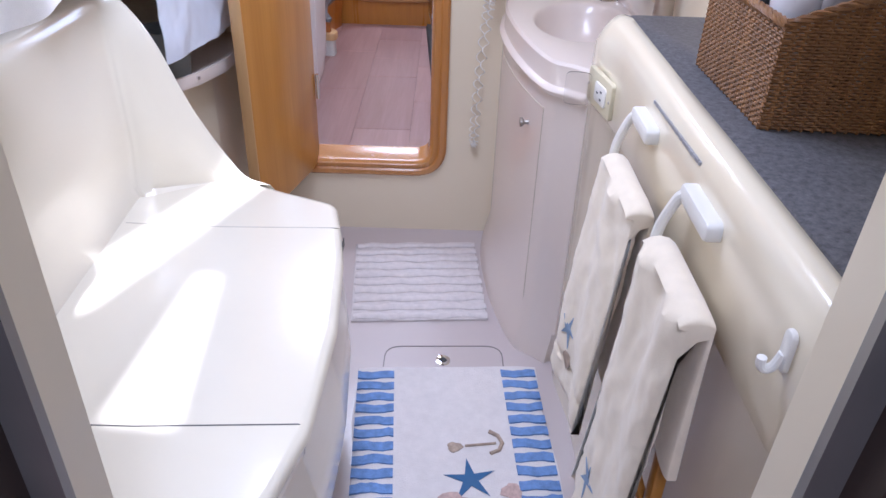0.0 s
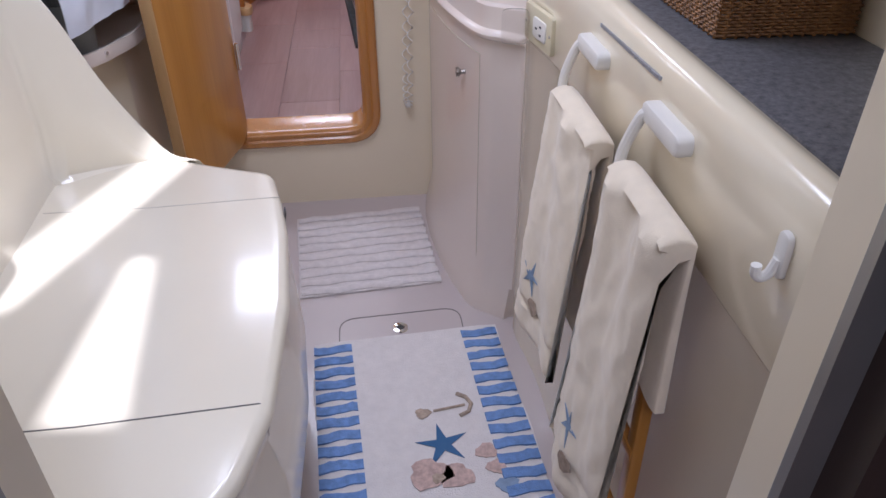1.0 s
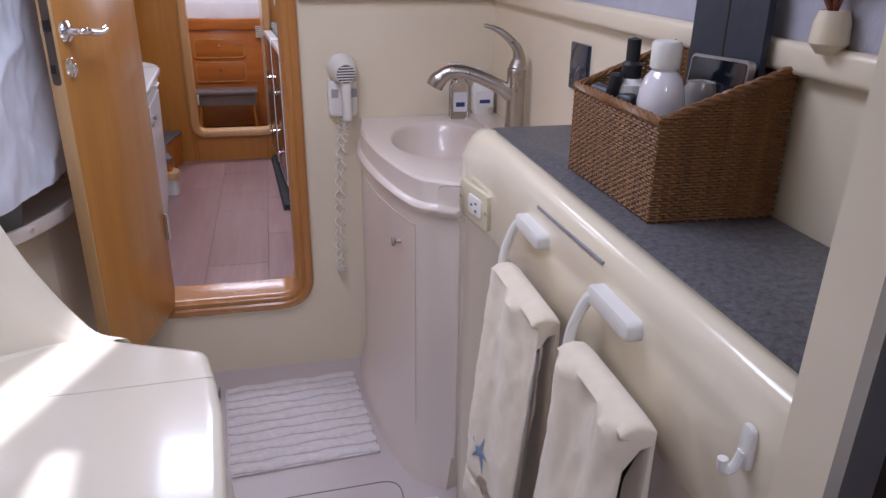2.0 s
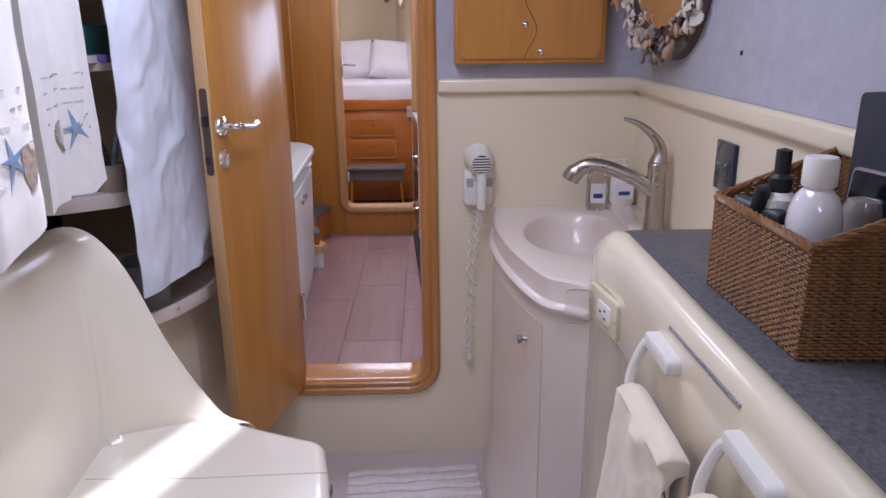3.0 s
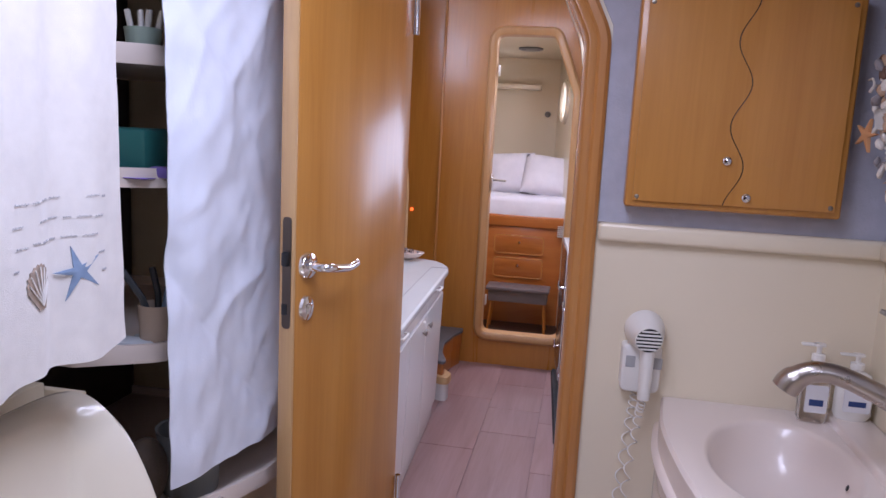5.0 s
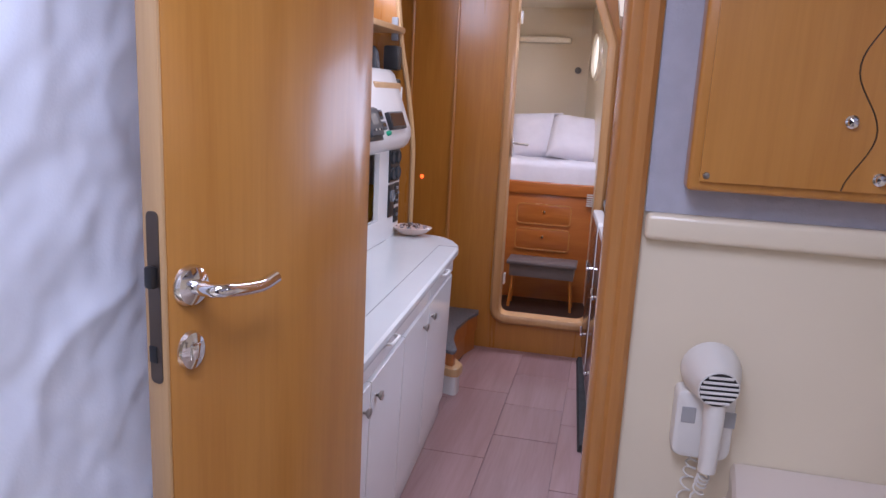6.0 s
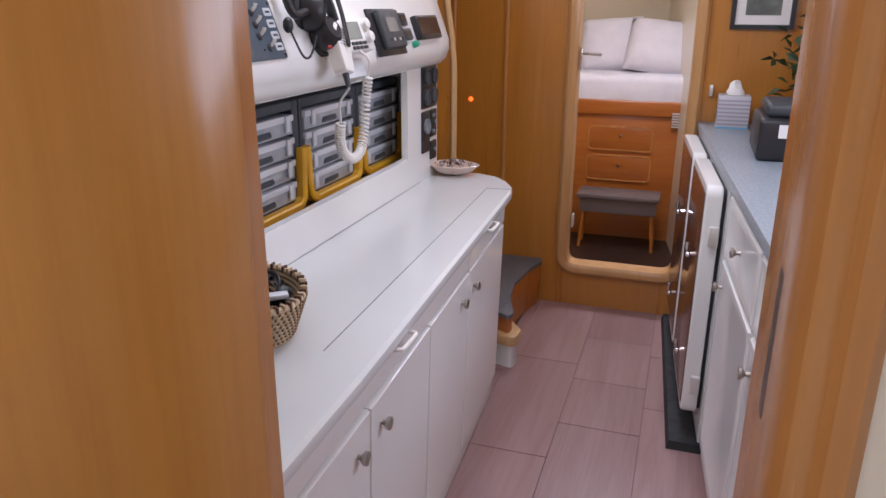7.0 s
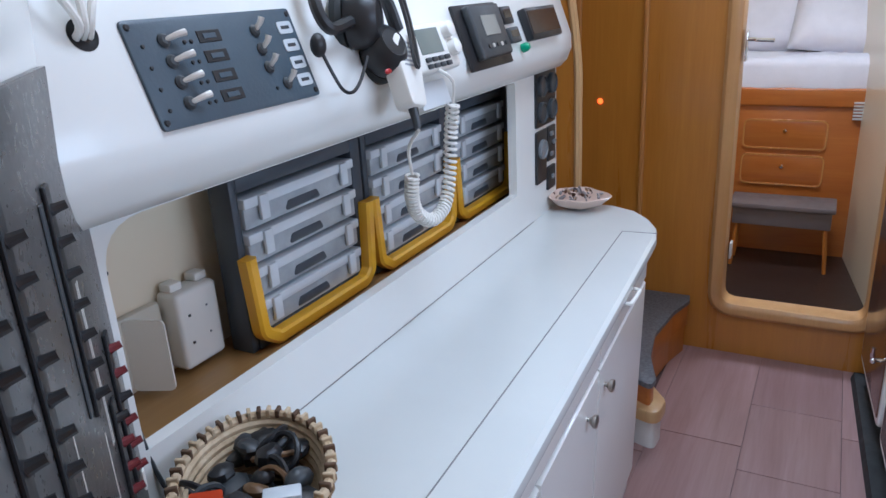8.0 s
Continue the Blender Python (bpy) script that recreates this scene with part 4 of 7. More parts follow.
    for c, r in decor[1]:
        part("shell_print", blob(bmesh.new(), c, r, r, at, 0.001, 20, 0, True), INKBROWN, tw, "printed brown shell")


holder(1.340, 1.448, 0.933)
holder(1.046, 1.160, 0.942)
hand_towel(1.240, 1.443, 0.868, 0.395, 0.47, 0.4, ([((1.385, 0.535), 0.036)], [((1.365, 0.480), 0.017)]))
hand_towel(0.965, 1.150, 0.885, 0.340, 0.62, 1.9, ([((1.095, 0.475), 0.036)], [((1.075, 0.415), 0.018)]))

# slatted wooden rack between towels and vanity
rack = placed("folded_rack", (0.375, 1.2, FLOOR), "folded varnished wooden rack leaning on the vanity", "rack")
for y in (1.03, 1.21):
    t = box(bmesh.new(), 0.368, 0.386, y - 0.012, y + 0.012, FLOOR, 0.70, 0.003, 2, None)
    part("leg", t, BEECH, rack)
for z in (0.30, 0.47, 0.62):
    part("rung", box(bmesh.new(), 0.366, 0.380, 1.02, 1.22, z, z + 0.022, 0.003), BEECH_X, rack)

t = bmesh.new()
slab(t, rounded([(0.839, 0.917), (0.857, 0.917), (0.857, 0.962), (0.839, 0.962)], [0.006, 0.006, 0.009, 0.009], 5), 0.0, -0.006, on_yz(FX), 0.003)
tube(t, curve([(FX - 0.005, 0.848, 0.935), (FX - 0.010, 0.848, 0.921), (FX - 0.016, 0.849, 0.916), (FX - 0.021, 0.850, 0.920), (FX - 0.022, 0.850, 0.929)], 5), 0.0048, 10)
single("towel_hook", t, PLASTIC, "white plastic hook on the vanity front", "hook")

out = placed("power_outlet", (FX, 1.71, 0.872), "ivory wall socket with a clear hinged cover", "socket")
IVORY = plain("ivory_plastic", (0.68, 0.62, 0.44), 0.4)
OUT = Matrix.Translation((FX, 1.645, 0)) @ Matrix.Rotation(radians(9), 4, "Z") @ Matrix.Translation((-FX - 0.001, -1.645, 0))


def turned(bm):
    bm.transform(OUT)
    return bm


part("plate", turned(slab(bmesh.new(), rounded([(1.645, 0.836), (1.775, 0.836), (1.775, 0.906), (1.645, 0.906)], 0.006, 3), 0.002, -0.007, on_yz(FX), 0.002)), IVORY, out)
part("face", turned(slab(bmesh.new(), rounded([(1.668, 0.852), (1.728, 0.852), (1.728, 0.890), (1.668, 0.890)], 0.008, 4), -0.006, -0.010, on_yz(FX), 0.0015)), PLASTIC, out)
for yy, zz in ((1.690, 0.878), (1.690, 0.863), (1.710, 0.871)):
    part("slot", turned(box(bmesh.new(), FX - 0.0108, FX - 0.0095, yy - 0.004, yy + 0.004, zz - 0.0018, zz + 0.0018)), DARK, out)
for yy in (1.652, 1.768):
    part("screw", turned(lathe(bmesh.new(), [(0.003, 0), (0.0025, 0.0015), (0, 0.002)], m=Matrix.Translation((FX - 0.007, yy, 0.871)) @ Matrix.Rotation(radians(-90), 4, "Y"), seg=10)), NICKEL, out)
t = slab(bmesh.new(), rounded([(0.0, -0.034), (0.052, -0.034), (0.052, 0.034), (0.0, 0.034)], 0.014, 4), 0, 0.004, on_xz(0))
t.transform(Matrix.Translation((FX - 0.008, 1.752, 0.862)) @ Matrix.Rotation(radians(160), 4, "Z"))
part("cover", turned(t), glass("clear_plastic", (0.93, 0.93, 0.92), 0.15), out, "clear plastic cover")
t = bmesh.new()
rnd = random.Random(5)
y = 1.163
while y < 1.397:
    w = rnd.choice((0.003, 0.004, 0.005, 0.006))
    box(t, FX - 0.0005, FX + 0.003, y, y + w, 0.9705 + 0.001 * rnd.random() - 0.03 * (y - 1.28), 0.9755 - 0.03 * (y - 1.28))
    y += w + rnd.choice((0.0014, 0.0014, 0.003))
single("notice_strip", t, plain("grey_ink", (0.36, 0.36, 0.38), 0.6), "narrow grey printed notice strip on the vanity", "notice", kind="stuff")

# ---- floor things ----
mat_m = Matrix.Translation((0.115, 1.44, FLOOR)) @ Matrix.Rotation(radians(3.2), 4, "Z")
mat = placed("bath_mat", (0.115, 1.44, FLOOR), "white bath mat with blue striped borders and sea prints", "bath mat")
MW, ML = 0.239, 0.40
MATC = plain("white_cotton_mat", (0.74, 0.70, 0.69), 0.95, spread=0.05, scale=40, bumps=0.7, bscale=260, sheen=0.2)
MATB = plain("blue_cotton_stripe", (0.16, 0.28, 0.56), 0.95, spread=0.2, scale=60, bumps=0.7, bscale=260)
g = []
for i in range(25):
    y = -ML + 2 * ML * i / 24
    row = []
    for j in range(13):
        x = -MW + 2 * MW * j / 12
        row.append(Vector((x + 0.004 * math.sin(17 * y + 1) * (1 if abs(j - 6) == 6 else 0), y, 0.009 + 0.0022 * noise.noise(Vector((x * 9, y * 9, 3))) - (0.004 if j in (0, 12) else 0))))
    g.append([Vector((row[0].x, y, 0.0))] + row + [Vector((row[-1].x, y, 0.0))])
t = loft(bmesh.new(), g, True, True, True)
t.transform(mat_m)
part("cloth", t, MATC, mat)
rnd = random.Random(3)
for side in (-1, 1):
    y = -ML + 0.008
    while y < ML - 0.02:
        a, b = (-MW + 0.002, -MW + 0.098) if side < 0 else (MW - 0.094, MW - 0.002)
        low_e, top_e = [], []
        for k in range(9):
            x = a + (b - a) * k / 8
            wob = 0.0026 * math.sin(k * 0.8 + y * 60) + 0.0012 * rnd.uniform(-1, 1)
            low_e.append(Vector((x, y + wob)))
            top_e.append(Vector((x, y + 0.0255 + wob + 0.0015 * rnd.uniform(-1, 1))))
        loop = low_e + top_e[::-1]
        t = loft(bmesh.new(), [[Vector((p.x, p.y, 0.0075)) for p in loop], [Vector((p.x, p.y, 0.0128)) for p in loop]], True, False, True)
        t.transform(mat_m)
        part("stripe", t, MATB, mat)
        y += 0.0415


def on_mat(u, v, w):
    return mat_m @ Vector((u, v, 0.0105 + w))


part("starfish_print", star(bmesh.new(), (0.035, 0.015), 0.062, on_mat, 0.001, 0.08, 0.30), plain("deep_blue_print", (0.05, 0.14, 0.30), 0.9), mat, "printed blue starfish")
t = tube(bmesh.new(), [on_mat(0.03, 0.115, 0.001), on_mat(0.105, 0.122, 0.001)], 0.003, 6)
tube(t, [on_mat(0.092, 0.160, 0.001), on_mat(0.112, 0.145, 0.001), on_mat(0.120, 0.122, 0.001), on_mat(0.110, 0.10, 0.001), on_mat(0.088, 0.090, 0.001)], 0.005, 6)
part("anchor_print", t, INKBROWN, mat, "printed brown anchor")
PINKSHELL = plain("pink_print", (0.55, 0.40, 0.36), 0.9, spread=0.25, scale=80)
for c, r, m, s in (((0.005, 0.112), 0.018, INKBROWN, 1), ((-0.005, -0.06), 0.045, PINKSHELL, 2), ((0.05, -0.075), 0.036, PINKSHELL, 3), ((0.125, -0.02), 0.024, PINKSHELL, 4), ((0.138, -0.065), 0.022, PINKSHELL, 5), ((0.150, -0.115), 0.024, INKBLUE, 6), ((0.01, -0.075), 0.014, INKBROWN, 1.4)):
    part("shell_print", blob(bmesh.new(), c, r, r * 0.85, on_mat, 0.0012 if s != 1.4 else 0.0022, 18, s), m, mat, "printed shell")

smat = placed("shower_mat", (-0.02, 2.27, FLOOR), "white ribbed cotton shower mat", "bath mat")
sm = Matrix.Translation((0.0, 2.262, FLOOR)) @ Matrix.Rotation(radians(4), 4, "Z")
RIBC = plain("white_ribbed_cotton", (0.72, 0.67, 0.66), 0.95, spread=0.08, scale=50, bumps=1.0, bscale=300)
t = box(bmesh.new(), -0.205, 0.198, -0.215, 0.215, 0.0, 0.006, 0.002)
t.transform(sm)
part("backing", t, RIBC, smat)
rnd = random.Random(9)
for k in range(10):
    y = -0.198 + k * 0.044
    pts = [(-0.20 + 0.40 * i / 16, y + 0.0035 * math.sin(i * 1.1 + k * 2) + 0.002 * rnd.uniform(-1, 1), 0.007) for i in range(17)]
    t = tube(bmesh.new(), pts, 0.014, 8, [0.85 + 0.25 * rnd.random() for _ in pts])
    for v in t.verts:
        v.co.z = 0.004 + max(0, v.co.z - 0.001) * 0.55
    t.transform(sm)
    part("rib", t, RIBC, smat)

# floor hatch joint and drain
hl = rounded([(-0.083, 1.25), (0.252, 1.27), (0.250, 1.945), (-0.080, 1.930)], 0.05, 6)
t = moulding(bmesh.new(), hl, [(0, -0.001), (0, 0.0012), (0.003, 0.0012), (0.003, -0.001)], on_xy(FLOOR))
single("floor_hatch_joint", t, plain("dark_joint", (0.2, 0.18, 0.17), 0.6), "thin dark joint of the floor hatch", "hatch", kind="structure")
dr = placed("floor_drain", (0.083, 1.875, FLOOR), "small round chrome floor drain", "drain")
part("ring", lathe(bmesh.new(), [(0.010, 0.001), (0.012, 0.004), (0.020, 0.003), (0.022, 0.0)], (0.083, 1.875, FLOOR), 24, cap=False), CHROME, dr)
part("cup", lathe(bmesh.new(), [(0.012, 0.0015), (0.0, 0.001)], (0.083, 1.875, FLOOR), 16), BLACK, dr)

# ---- basin things ----
kn = lathe(bmesh.new(), [(0.006, 0.0), (0.005, 0.010), (0.012, 0.016), (0.012, 0.022), (0, 0.024)], m=Matrix.Translation((0.277, 2.048, 0.667)) @ Matrix.Rotation(radians(-92), 4, "Y"), seg=16)
part("knob", kn, NICKEL, bas, "small metal knob")
t = bmesh.new()
ins = shrink(outline, 0.0045)
sel = [p for p in ins if 1.97 < p.y < 2.50 and p.x < 0.40]
sel = sorted(sel, key=lambda p: p.y)
for zc in (0.16, 0.735):
    tube(t, [Vector((p.x, p.y, zc)) for p in sel], 0.0012, 4)
for p in (sel[0], sel[-1]):
    tube(t, [Vector((p.x, p.y, 0.16)), Vector((p.x, p.y, 0.735))], 0.0012, 4)
part("door_joint", t, plain("cream_joint", (0.55, 0.5, 0.4), 0.6), bas)
t = lathe(bmesh.new(), [(0.0, 0.002), (0.006, 0.0)], m=Matrix.Translation((0.540, 2.305, RIM - 0.035)) @ Matrix.Rotation(radians(-70), 4, "Y"), seg=12)
part("overflow", t, BLACK, bas)
t = lathe(bmesh.new(), [(0.0, 0.004), (0.018, 0.003), (0.022, 0.0)], (0.428, 2.305, RIM - 0.127), 20)
part("plug", t, CHROME, bas)

tap = placed("basin_tap", (0.612, 2.222, 0.872), "brushed nickel pull-out mixer tap", "tap")
single("basin_deck", box(bmesh.new(), 0.572, HULL_R, 1.89, 2.583, RIM - 0.03, 0.872, 0.008, 3), PINKGEL, "raised ledge behind the basin", "ledge", kind="structure")
TX, TY, TZ = 0.612, 2.222, 0.872
part("base_ring", lathe(bmesh.new(), [(0.030, 0.0), (0.030, 0.004), (0.027, 0.007)], (TX, TY, TZ), 28), NICKEL, tap)
part("body", lathe(bmesh.new(), [(0.026, 0.004), (0.0245, 0.05), (0.023, 0.10), (0.0235, 0.155), (0.025, 0.175), (0.023, 0.178)], (TX, TY, TZ), 28), NICKEL, tap)
part("spout", tube(bmesh.new(), curve([(TX - 0.004, TY, TZ + 0.105), (TX - 0.05, TY + 0.012, TZ + 0.135), (TX - 0.12, TY + 0.03, TZ + 0.163), (TX - 0.165, TY + 0.04, TZ + 0.165), (TX - 0.195, TY + 0.048, TZ + 0.145), (TX - 0.205, TY + 0.05, TZ + 0.128)], 6), 0.018, 16, [1.15 - 0.2 * math.sin(math.pi * min(1, k / 24)) + (0.12 if k > 22 else 0) for k in range(31)]), NICKEL, tap)
part("handle", tube(bmesh.new(), curve([(TX, TY, TZ + 0.178), (TX + 0.004, TY, TZ + 0.205), (TX - 0.008, TY, TZ + 0.235), (TX - 0.045, TY + 0.01, TZ + 0.268), (TX - 0.085, TY + 0.02, TZ + 0.283)], 6), 0.022, 14, [1.0 - 0.82 * (k / 24) ** 0.8 for k in range(25)]), NICKEL, tap)


def soap(x, y, z, h, r, cap, body, label):
    s = placed("soap_bottle", (x, y, z), label, "soap bottle", "soap bottles")
    part("bottle", lathe(bmesh.new(), [(r * 0.85, 0), (r, 0.01), (r, h * 0.55), (r * 0.8, h * 0.68), (0.012, h * 0.75), (0.012, h * 0.78)], (x, y, z), 24, 1.0, 0.7), body, s)
    part("pump", lathe(bmesh.new(), [(0.013, h * 0.78), (0.013, h * 0.86), (0.005, h * 0.87), (0.005, h * 0.96), (0.012, h * 0.97), (0.012, h), (0, h)], (x, y, z), 16), PLASTIC, s)
    part("nozzle", box(bmesh.new(), x - 0.035, x, y - 0.006, y + 0.006, z + h * 0.96, z + h, 0.003), PLASTIC, s)
    t = slab(bmesh.new(), rounded([(x - r * 0.7, z + h * 0.15), (x + r * 0.7, z + h * 0.15), (x + r * 0.7, z + h * 0.5), (x - r * 0.7, z + h * 0.5)], 0.004, 3), -r * 0.62, -r * 0.715, on_xz(y))
    part("label", t, plain("pale_label", (0.75, 0.75, 0.78), 0.4), s)
    t = box(bmesh.new(), x - r * 0.45, x + r * 0.45, y - r * 0.73, y - r * 0.70, z + h * 0.24, z + h * 0.32)
    part("label_bar", t, plain("navy_print", (0.03, 0.06, 0.20), 0.5), s)


soap(0.538, 2.535, RIM, 0.165, 0.030, PLASTIC, glass("clear_soap", (0.86, 0.82, 0.80), 0.1), "clear pump bottle of hand soap with a pale label")
soap(0.611, 2.530, 0.872, 0.135, 0.036, PLASTIC, PLASTIC, "white pump bottle of hand lotion with a blue label")

# hair dryer
hd = placed("hair_dryer", (0.20, BULK, 0.87), "white wall mounted hair dryer on its holder", "hair dryer")
part("holder", slab(bmesh.new(), rounded([(0.160, 0.868), (0.245, 0.868), (0.245, 0.975), (0.160, 0.975)], [0.02, 0.02, 0.012, 0.012], 6), 0.0, -0.035, on_xz(BULK), 0.008), PLASTIC, hd)
axis = Vector((0.10, -0.98, -0.16)).normalized()
hm = Matrix.Translation((0.203, 2.572, 1.010)) @ axis.to_track_quat("Z", "Y").to_matrix().to_4x4()
part("barrel", lathe(bmesh.new(), [(0.0, -0.01), (0.030, -0.008), (0.042, 0.004), (0.042, 0.020), (0.035, 0.045), (0.029, 0.060), (0.0285, 0.068), (0.026, 0.069)], m=hm, seg=32), PLASTIC, hd)
part("grille_back", lathe(bmesh.new(), [(0.0265, 0.0695), (0.0, 0.0695)], m=hm, seg=32), BLACK, hd)
for k in range(6):
    o = -0.020 + 0.008 * k
    hw = math.sqrt(max(0.0, 0.0262 ** 2 - o ** 2))
    part("slat", box(bmesh.new(), -hw, hw, o - 0.0018, o + 0.0018, 0.0695, 0.0725, 0.0005, 1, hm), PLASTIC, hd)
part("grip", tube(bmesh.new(), [(0.210, 2.525, 0.985), (0.211, 2.522, 0.94), (0.211, 2.526, 0.865)], 0.0145, 14, [1.1, 1.0, 0.9]), PLASTIC, hd)
for x in (0.180, 0.236):
    part("vent", box(bmesh.new(), x - 0.010, x + 0.010, 2.5485, 2.5505, 0.925, 0.950, 0.001, 1), plain("grey_vent", (0.4, 0.4, 0.4), 0.5), hd)
cp = curve([(0.210, 2.528, 0.862), (0.205, 2.55, 0.80), (0.190, 2.56, 0.60), (0.184, 2.56, 0.40), (0.176, 2.56, 0.375), (0.170, 2.565, 0.42), (0.176, 2.57, 0.60), (0.190, 2.572, 0.80), (0.20, 2.575, 0.875)], 8)
part("coiled_cord", tube(bmesh.new(), helix(cp, 0.0085, 38, 9), 0.0016, 5), PLASTIC, hd, "coiled white cord")

hd.location.x -= 0.009

# wall cabinet with a wavy joint
cab = placed("wall_cabinet", (0.35, BULK, 1.28), "honey coloured beech wall cabinet with a wavy door joint", "cabinet")
part("carcass", box(bmesh.new(), 0.127, 0.541, 2.525, BULK - 0.006, 1.273, 1.699, 0.006, 3), BEECH, cab)
zs = [1.287 + (1.686 - 1.287) * k / 40 for k in range(41)]
wave = [(0.333 + 0.016 * math.cos(math.pi * (z - 1.69) / 0.082), z) for z in zs]
FRONT = 2.5245
lp = [Vector((0.142, 1.287))] + [Vector((x - 0.0012, z)) for x, z in wave] + [Vector((0.142, 1.686))]
part("door", loft(bmesh.new(), [[Vector((p.x, FRONT, p.y)) for p in lp], [Vector((p.x, FRONT - 0.006, p.y)) for p in lp]], True, False, True), BEECH, cab)
lp = [Vector((x + 0.0012, z)) for x, z in wave] + [Vector((0.526, 1.686)), Vector((0.526, 1.287))]
part("door", loft(bmesh.new(), [[Vector((p.x, FRONT, p.y)) for p in lp], [Vector((p.x, FRONT - 0.006, p.y)) for p in lp]], True, False, True), BEECH, cab)
t = bmesh.new()
tube(t, [Vector((x, FRONT - 0.002, z)) for x, z in wave], 0.0022, 6)
part("wavy_joint", t, DARKWOOD, cab, "dark wavy joint")
for x, z in ((0.317, 1.376), (0.360, 1.305)):
    part("knob", lathe(bmesh.new(), [(0.0085, 0), (0.0085, 0.004), (0.006, 0.006), (0.0055, 0.010), (0, 0.011)], m=Matrix.Translation((x, FRONT - 0.006, z)) @ Matrix.Rotation(radians(90), 4, "X"), seg=18), CHROME, cab, "small chrome button")
for x in (0.150, 0.518):
    for z in (1.295, 1.678):
        part("screw", lathe(bmesh.new(), [(0.005, 0), (0.004, 0.002), (0, 0.0025)], m=Matrix.Translation((x, FRONT - 0.006, z)) @ Matrix.Rotation(radians(90), 4, "X"), seg=10), NICKEL, cab)
single("upper_shelf", box(bmesh.new(), 0.07, HULL_R - 0.006, 2.36, BULK - 0.006, 1.785, 1.82, 0.01, 3), CREAM, "cream shelf over the wall cabinet", "shelf", kind="structure")
single("shelf_bracket", box(bmesh.new(), 0.135, 0.162, 2.50, BULK - 0.006, 1.699, 1.785, 0.006), CREAM, "cream bracket between cabinet and shelf", "trim", kind="structure")
t = box(bmesh.new(), 0.180, 0.247, 2.535, 2.57, 1.699, 1.721, 0.003)
single("card_box", t, PLASTIC, "small white box on top of the cabinet", "box")
t = lathe(bmesh.new(), [(0.0, 0), (0.016, 0.004), (0.016, 0.085), (0.006, 0.092), (0.006, 0.11)], m=Matrix.Translation((0.355, 2.55, 1.716)) @ Matrix.Rotation(radians(90), 4, "Y"), seg=14)
single("red_bottle", t, plain("dark_red_plastic", (0.12, 0.015, 0.02), 0.3), "dark red bottle lying on the cabinet", "bottle")
t = box(bmesh.new(), 0.482, 0.504, 2.535, 2.56, 1.699, 1.721, 0.003)
single("small_jar", t, PLASTIC, "small white jar on the cabinet", "jar")

# switch plate on the hull wall
sw = placed("switch_plate", (HULL_R, 1.91, 1.10), "dark blue glossy switch plate on the wall", "switch")
part("plate", slab(bmesh.new(), rounded([(1.864, 1.047), (1.958, 1.047), (1.958, 1.147), (1.864, 1.147)], 0.004, 3), 0.0, -0.008, on_yz(HULL_R), 0.002), plain("navy_glass", (0.012, 0.02, 0.05), 0.12, coat=0.5), sw)
t = single("liner_button", lathe(bmesh.new(), [(0.005, 0), (0.004, 0.003), (0, 0.004)], m=Matrix.Translation((HULL_R - 0.006, 1.885, 1.32)) @ Matrix.Rotation(radians(-90), 4, "Y"), seg=12), DARK, "small dark button on the wall lining", "button")

# ---- shell framed mirror ----
mir = placed("shell_mirror", (HULL_R - 0.006, 2.235, 1.54), "oval mirror in a frame of shells and coral", "mirror")
MC, MY, MZ = (2.235, 1.545), 0.155, 0.178
ell = lambda s, x: [Vector((x + (MC[0] - (MC[0] + MY * s * math.cos(a))) * 0.16, MC[0] + MY * s * math.cos(a), MC[1] + MZ * s * math.sin(a))) for a in (2 * math.pi * k / 48 for k in range(48))]
part("mirror_glass", loft(bmesh.new(), [ell(1.04, 0.622), ell(1.04, 0.618)], True, True, True), plain("mirror_silver", (0.92, 0.92, 0.92), 0.01, 1.0, spread=0.0), mir, "plain mirror glass")
part("backing", loft(bmesh.new(), [ell(1.45, 0.666), ell(1.45, 0.630), ell(1.38, 0.622), ell(1.02, 0.619)], True, True, False), plain("dark_frame", (0.10, 0.08, 0.07), 0.8, bumps=0.6, bscale=60), mir)
shell_mats = [plain("shell_white", (0.78, 0.72, 0.64), 0.4, spread=0.15, scale=90, bumps=0.4), plain("shell_tan", (0.50, 0.34, 0.22), 0.45, spread=0.3, scale=120, bumps=0.4), plain("shell_grey", (0.30, 0.27, 0.27), 0.5, spread=0.3, scale=120, bumps=0.4), plain("shell_brown", (0.16, 0.09, 0.06), 0.5, spread=0.3, scale=120, bumps=0.4)]


